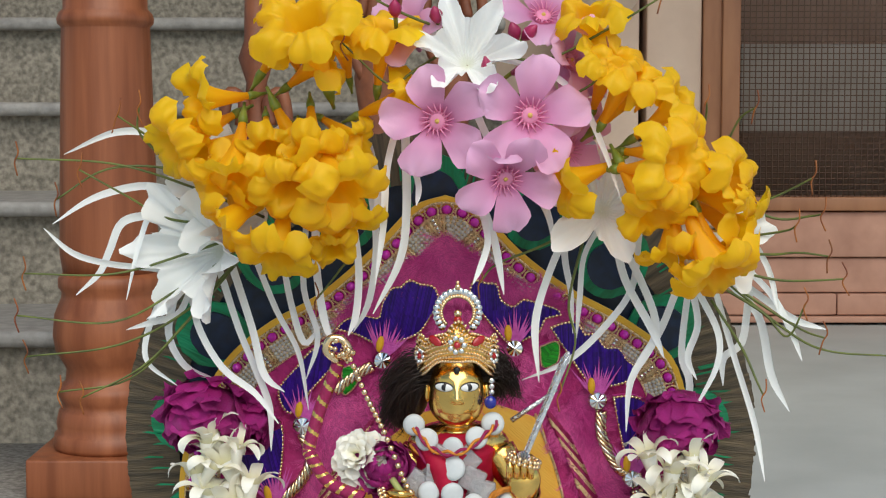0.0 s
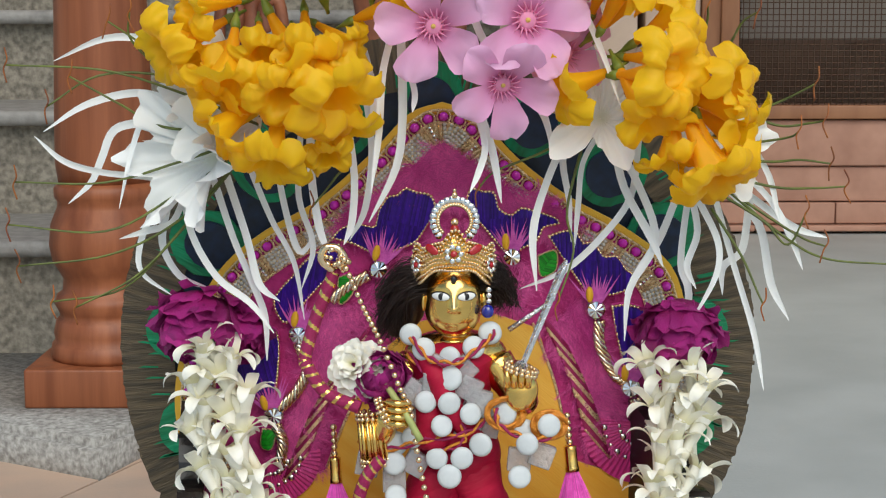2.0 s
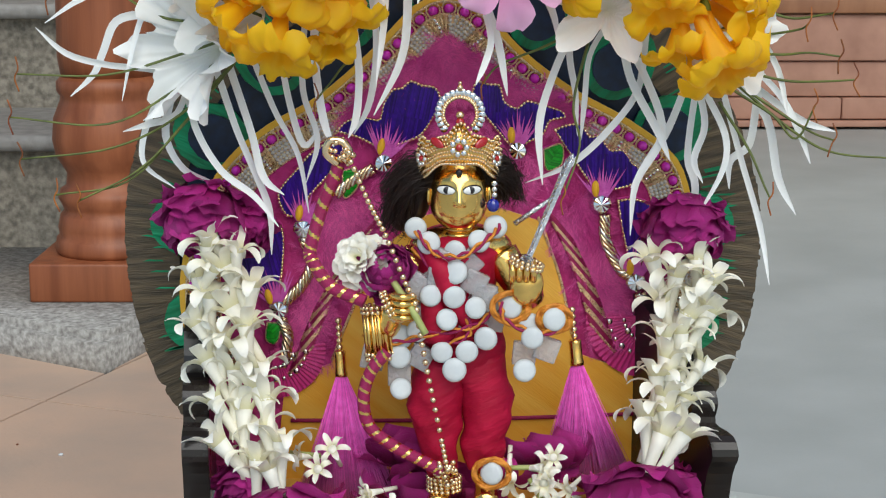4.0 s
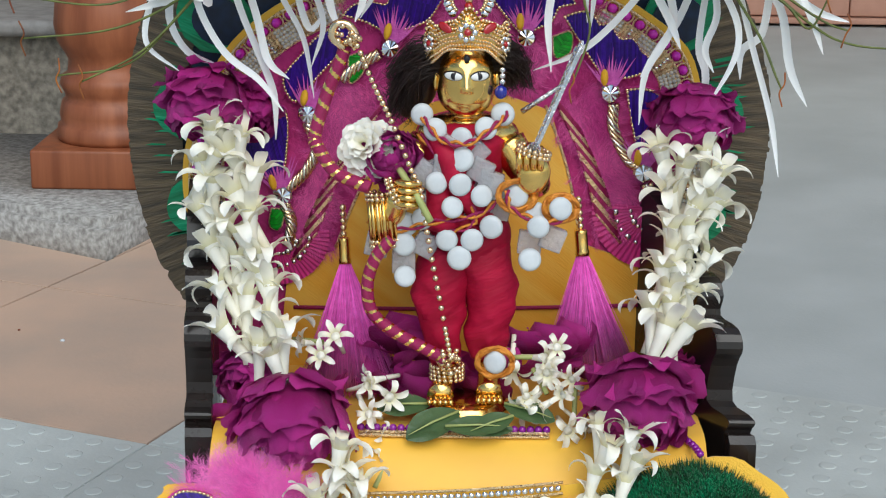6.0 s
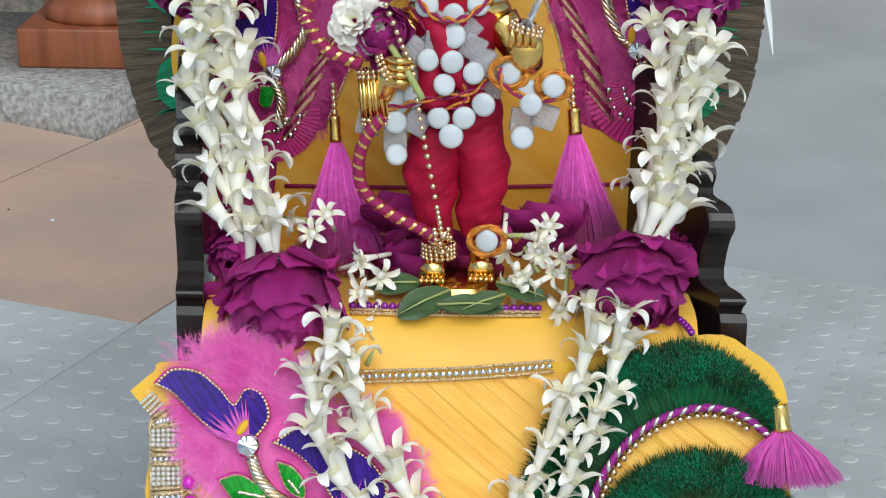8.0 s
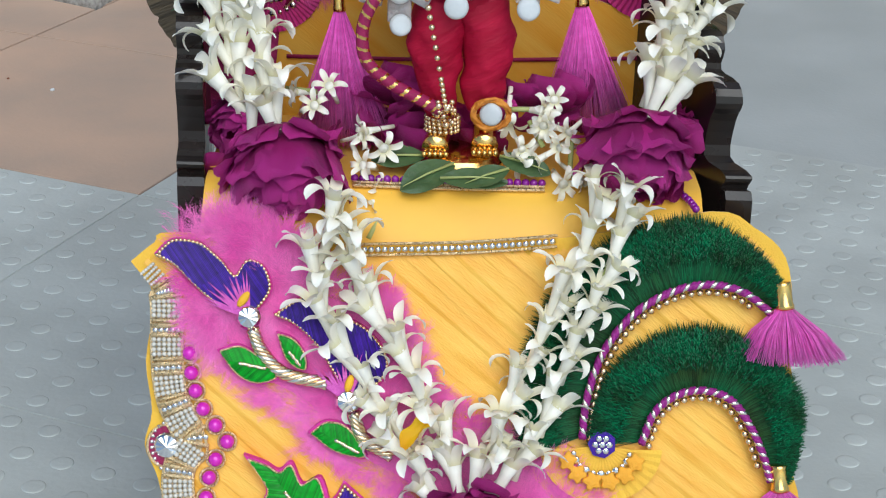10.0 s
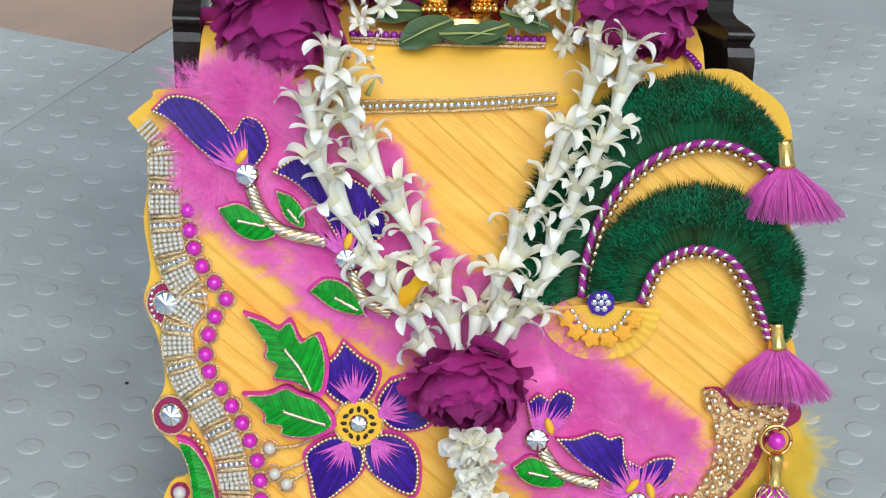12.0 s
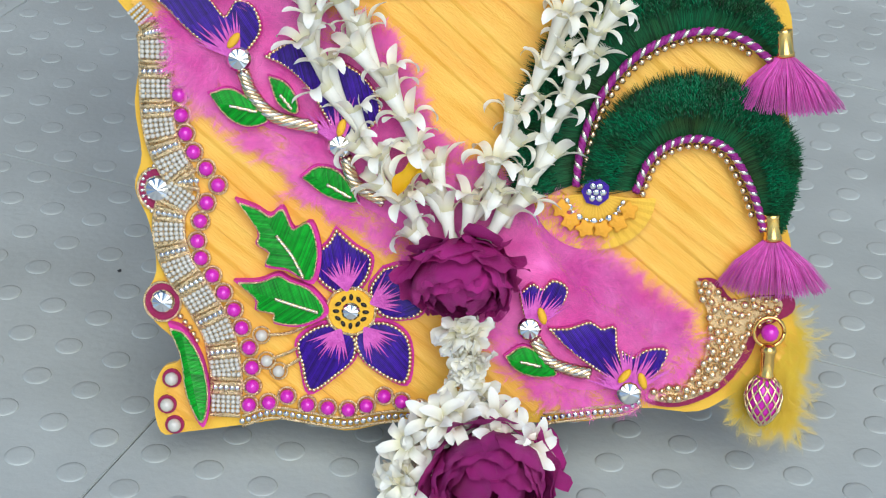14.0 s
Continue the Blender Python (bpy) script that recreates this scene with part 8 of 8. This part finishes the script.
# ---- roses, tuberose garlands, loose blossoms and leaves ----
def garland(pts, gap, lab, seed, out=(0, -1, 0), size=1.15, up=True, spread=0.4):
    """Tuberose flowers strung one into the next along pts."""
    rg = random.Random(seed)
    g = thing("tuberose_garland", lab, "garland", group="tuberose garlands")
    path = smooth_path(pts, 12)
    acc, prev, k = gap, path[0], 0
    for i, q in enumerate(path):
        acc += (q - prev).length
        prev = q
        if acc < gap:
            continue
        acc = 0.0
        d = (path[max(0, i - 3)] - path[min(len(path) - 1, i + 3)]).normalized()
        if not up:
            d = -d
        side = d.cross(Vector(out)).normalized()
        ax = d + side * (spread * (1 if k % 2 else -1) * rg.uniform(0.2, 0.9)) + Vector(out) * rg.uniform(0.0, 0.4)
        floret(q - d * 0.010 + side * rg.uniform(-0.002, 0.002), ax, g, k, size * rg.uniform(0.88, 1.12), rg)
        k += 1
    child("string", mesh_of("string", *tube_data(path, 0.0008, 5), M["pale_stem"]), g, None, "thin string")
    return g


LABG = "strand of creamy white tuberose flowers hanging between roses"
garland([(-0.1269, 0.881, 0.4124), (-0.1301, 0.878, 0.387), (-0.1204, 0.868, 0.3556), (-0.1114, 0.854, 0.3287), (-0.1, 0.838, 0.2967)], 0.0098, LABG, 1)
garland([(-0.1148, 0.881, 0.4187), (-0.1088, 0.876, 0.3878), (-0.1019, 0.864, 0.357), (-0.0943, 0.85, 0.3302), (-0.0855, 0.836, 0.3008)], 0.0098, LABG, 2)
garland([(0.1159, 0.881, 0.4027), (0.1192, 0.878, 0.3787), (0.116, 0.866, 0.3539), (0.1096, 0.852, 0.3299), (0.1054, 0.838, 0.3096)], 0.0098, LABG, 3)
garland([(0.1369, 0.881, 0.403), (0.1343, 0.878, 0.379), (0.1274, 0.866, 0.3541), (0.1201, 0.852, 0.3332), (0.1132, 0.838, 0.3128)], 0.0098, LABG, 4)


def over(u_s, h=0.011):
    return on_drape(*u_s, h)


LABD = "strand of white tuberose flowers lying on the yellow cloth"
garland([over((-0.0542, -0.0138)), over((-0.0603, 0.0061)), over((-0.0562, 0.0345)), over((-0.0414, 0.0628)), over((-0.0221, 0.0914)), over((0.0005, 0.1247), 0.016)], 0.0118, LABD, 5, DN, 1.0, True, 0.3)
garland([over((-0.0465, -0.0083)), over((-0.038, 0.0197)), over((-0.0217, 0.0478)), over((-0.0096, 0.0735)), over((0.0026, 0.0965)), over((0.0107, 0.1244), 0.016)], 0.0118, LABD, 6, DN, 1.0, True, 0.3)
garland([over((0.0762, -0.0301)), over((0.0731, -0.0062)), over((0.0603, 0.0254)), over((0.0445, 0.0603)), over((0.0327, 0.0898)), over((0.0209, 0.1242), 0.016)], 0.0118, LABD, 7, DN, 1.0, True, 0.3)
garland([over((0.0934, -0.0237)), over((0.0849, 0.0047)), over((0.0735, 0.0335)), over((0.0619, 0.0627)), over((0.0488, 0.0952)), over((0.0282, 0.1254), 0.016)], 0.0118, LABD, 8, DN, 1.0, True, 0.3)

LABR = "deep magenta rose tied to the backboard above a tuberose strand"
rose((-0.1310, 0.893, 0.4265), (-0.1, -0.55, -0.8), 0.0262, 7, LABR, 1)
rose((-0.1085, 0.902, 0.4225), (0.3, -0.6, -0.6), 0.0175, 6, LABR, 2)
rose((0.1295, 0.893, 0.4220), (0.1, -0.55, -0.8), 0.0245, 7, LABR, 3)
LABS = "deep magenta rose with ruffled petals resting on the throne seat"
rose((-0.0795, 0.816, 0.2735), (0.05, -0.60, -0.75), 0.0325, 7, LABS, 4)
rose((-0.1060, 0.85, 0.2900), (-0.4, -0.7, -0.2), 0.0200, 6, LABS, 5)
rose((0.0985, 0.818, 0.2870), (-0.05, -0.60, -0.75), 0.0300, 7, LABS, 6)
rose((0.120, 0.85, 0.2898), (0.5, -0.7, -0.2), 0.0190, 6, LABS, 7)
rose(on_drape(*(0.0185, 0.1471), 0.020), DN * 0.65 + DS * 0.75, 0.0300, 7, "deep magenta rose joining the garland strands on the yellow cloth", 8, 0.8)
low = on_drape(*(0.0330, 0.2430), 0.036)
rose(low + DN * 0.010 + Vector((0.004, 0, 0)), Vector((0.03, -0.92, 0.22)), 0.0365, 7, "large open magenta rose at the foot of the garland", 9, 0.95)

# ring of white petals under the lowest rose, and the cream tuft above it
collar = thing("petal_collar", "collar of white tuberose petals round the lowest rose", "garland")
rg = random.Random(40)
for k in range(24):
    a = 0.55 + 3.1 * k / 23 + rg.uniform(-0.12, 0.12)
    d = Vector((math.cos(a), 0, 0)) - DS * math.sin(a)
    r = rg.uniform(0.027, 0.036)
    o = low + Vector((-0.008, 0, 0)) + d * r - DN * rg.uniform(0.010, 0.026)
    floret(o - d * 0.010, d * rg.uniform(0.3, 0.9) + DN * rg.uniform(0.5, 1.0), collar, k, rg.uniform(0.85, 1.1), rg)
tuft = thing("petal_tuft", "cream tuft of packed tuberose petals between two roses", "garland")
for k in range(110):
    q = rg.random()
    c = Vector(on_drape(*(0.0186, 0.1699), 0.014)).lerp(Vector(on_drape(*(0.0257, 0.2011), 0.018)), q)
    a = rg.uniform(0, 6.28)
    ax = Vector((math.cos(a), 0, 0)) * rg.uniform(0.3, 1.1) + DN * rg.uniform(0.1, 1.0) + DS * rg.uniform(-0.9, 0.9)
    child("petal", CREAM[k % 3], tuft, aim(c + Vector((rg.uniform(-0.008, 0.008), 0, 0)) + DN * rg.uniform(-0.004, 0.004), ax, a, rg.uniform(0.6, 0.95)))

# loose white blossoms on the seat
rg = random.Random(52)
for q in ((0.0419, 0.852, 0.3052), (0.0523, 0.848, 0.302), (0.0627, 0.845, 0.2969), (0.0671, 0.84, 0.2893), (0.0581, 0.838, 0.2884), (0.0479, 0.842, 0.2883), (0.0656, 0.834, 0.2789), (0.0345, 0.856, 0.3085), (0.0701, 0.846, 0.2999), (0.0555, 0.856, 0.3088), (-0.0443, 0.838, 0.2818), (-0.0367, 0.834, 0.2772), (-0.0409, 0.83, 0.2707), (-0.0288, 0.824, 0.267), (-0.0492, 0.846, 0.2883), (-0.0314, 0.85, 0.2935), (-0.0696, 0.86, 0.3085), (-0.0576, 0.86, 0.3071), (-0.0649, 0.856, 0.3004), (0.0391, 0.846, 0.2898), (0.0597, 0.833, 0.276), (-0.0357, 0.846, 0.2885)):
    bl = thing("white_blossom", "loose white tuberose blossom lying on the throne seat", "blossom", group="loose white blossoms")
    floret(q, (rg.uniform(-0.9, 0.9), rg.uniform(-0.8, -0.3), rg.uniform(-0.5, 0.5)), bl, rg.randrange(3), rg.uniform(0.48, 0.66), rg)
for pts in ([(-0.0258, 0.822, 0.2679), (-0.0313, 0.812, 0.2593), (-0.0366, 0.802, 0.251)], [(-0.039, 0.822, 0.2676), (-0.038, 0.812, 0.2592)], [(0.0343, 0.85, 0.3058), (0.0536, 0.848, 0.3068)], [(0.0447, 0.846, 0.301), (0.0521, 0.838, 0.2898)], [(-0.0832, 0.86, 0.3108), (-0.0665, 0.858, 0.3099)], [(0.0668, 0.838, 0.2932), (0.066, 0.83, 0.2757)]):
    sk = thing("blossom_stalk", "pale green stalk of a loose blossom", "stalk", group="loose stalks")
    child("stalk", mesh_of("stalk", *tube_data(smooth_path(pts, 5), 0.0014, 7), M["pale_stem"]), sk)

# leaves under the statue's feet
def leaf(tip, base, W, seed):
    t, b = Vector(tip), Vector(base)
    lf = thing("leaf", "dark green leaf lying on the seat before the statue", "leaf", group="green leaves")
    L = (t - b).length
    me = petal_mesh("blade", L, W, M["leaf"], (0.0, 0.25), lambda q: math.sin(math.pi * min(1, 0.03 + 0.96 * q)) ** 0.75, 0.06, 0.05, 10, 6, 0.0, seed)
    up = Vector((0, -0.45, 0.9))
    z = (t - b).normalized()
    x = z.cross(up).normalized()
    y = z.cross(x)
    m = Matrix.Translation(b) @ Matrix((x, y, z)).transposed().to_4x4()
    bl = child("blade", me, lf, m)
    child("midrib", mesh_of("midrib", *tube_data([(0, -0.0006, 0), (0, -0.0006, L * 0.5), (0, L * 0.05, L * 0.95)], [0.0009, 0.0006, 0.0002], 5), M["pale_stem"]), bl, None, "pale midrib")


leaf((-0.0371, 0.836, 0.2834), (-0.0092, 0.84, 0.2823), 0.016, 1)
leaf((-0.021, 0.814, 0.2759), (0.0057, 0.832, 0.2812), 0.020, 2)
leaf((0.034, 0.82, 0.2797), (-0.001, 0.82, 0.2776), 0.015, 3)
leaf((0.0554, 0.824, 0.2826), (0.0299, 0.836, 0.2845), 0.016, 4)
leaf((0.0106, 0.816, 0.2775), (0.0341, 0.826, 0.2815), 0.014, 5)

# fallen rose petals round the feet
rg = random.Random(61)
for q in ((-0.0231, 0.868, 0.3162), (-0.0154, 0.868, 0.3068), (-0.0275, 0.866, 0.304), (0.0409, 0.868, 0.3109), (0.0334, 0.862, 0.3), (0.0546, 0.866, 0.3086), (0.0635, 0.866, 0.3136), (-0.0212, 0.862, 0.2926), (-0.0135, 0.86, 0.2838), (0.029, 0.86, 0.2894), (0.0501, 0.862, 0.3003), (-0.0307, 0.87, 0.3106), (-0.0732, 0.846, 0.2895), (-0.1185, 0.862, 0.2974), (-0.1187, 0.848, 0.2704)):
    pt = thing("rose_petal", "fallen magenta rose petal beside the statue's feet", "petal", group="fallen rose petals")
    for _ in range(2):
        child("petal", ROSE_PETALS[rg.randrange(5)], pt, aim(Vector(q) + Vector((rg.uniform(-0.004, 0.004), 0.004, -0.012)), (rg.uniform(-0.6, 0.6), -0.3, 1), rg.uniform(2.4, 3.9), rg.uniform(0.8, 1.05)))

for _ in range(16):
    pt = thing("rose_petal", "fallen magenta rose petal lying on the seat behind the statue", "petal", group="fallen rose petals")
    child("petal", ROSE_PETALS[rg.randrange(5)], pt, aim((rg.uniform(-0.075, 0.085), rg.uniform(0.872, 0.912), 0.2735), (rg.uniform(-0.8, 0.8), rg.uniform(-0.9, 0.2), rg.uniform(0.5, 1.0)), rg.uniform(2.2, 4.0), rg.uniform(0.8, 1.1)))

# single yellow petal caught in the garland
yp = thing("yellow_petal", "crumpled yellow petal caught in the white garland", "petal")
child("petal", petal_mesh("petal", 0.020, 0.009, M["yellow_petal"], (0.1, 0.9), None, 0.25, 0.40, 12, 6, 1.1, 3), yp, aim(over((-0.0155, 0.1), 0.026), -DS + Vector((0.35, 0, 0)) + DN * 0.2, 3.4))

# crumbs on the paving
for q, r, mt, lab in (((-0.1913, 0.9141, 0.001), 0.0014, M["ink"], "small dark seed on the grey tiles"), ((-0.4275, 1.7698, 0.001), 0.0030, M["cotton"], "small white crumb on the salmon tile"), ((-0.485, 1.8054, 0.001), 0.0018, M["carved_wood"], "small brown crumb on the salmon tile")):
    cr = thing("debris", lab, "crumb", q)
    me = mesh_of("crumb", [Vector(v) * (1 + 0.3 * noise.noise(Vector(v) * 2)) for v in BALL_V], BALL_F, mt)
    child("crumb", me, cr, Matrix.Diagonal((r, r * 0.7, r * 0.6, 1)))
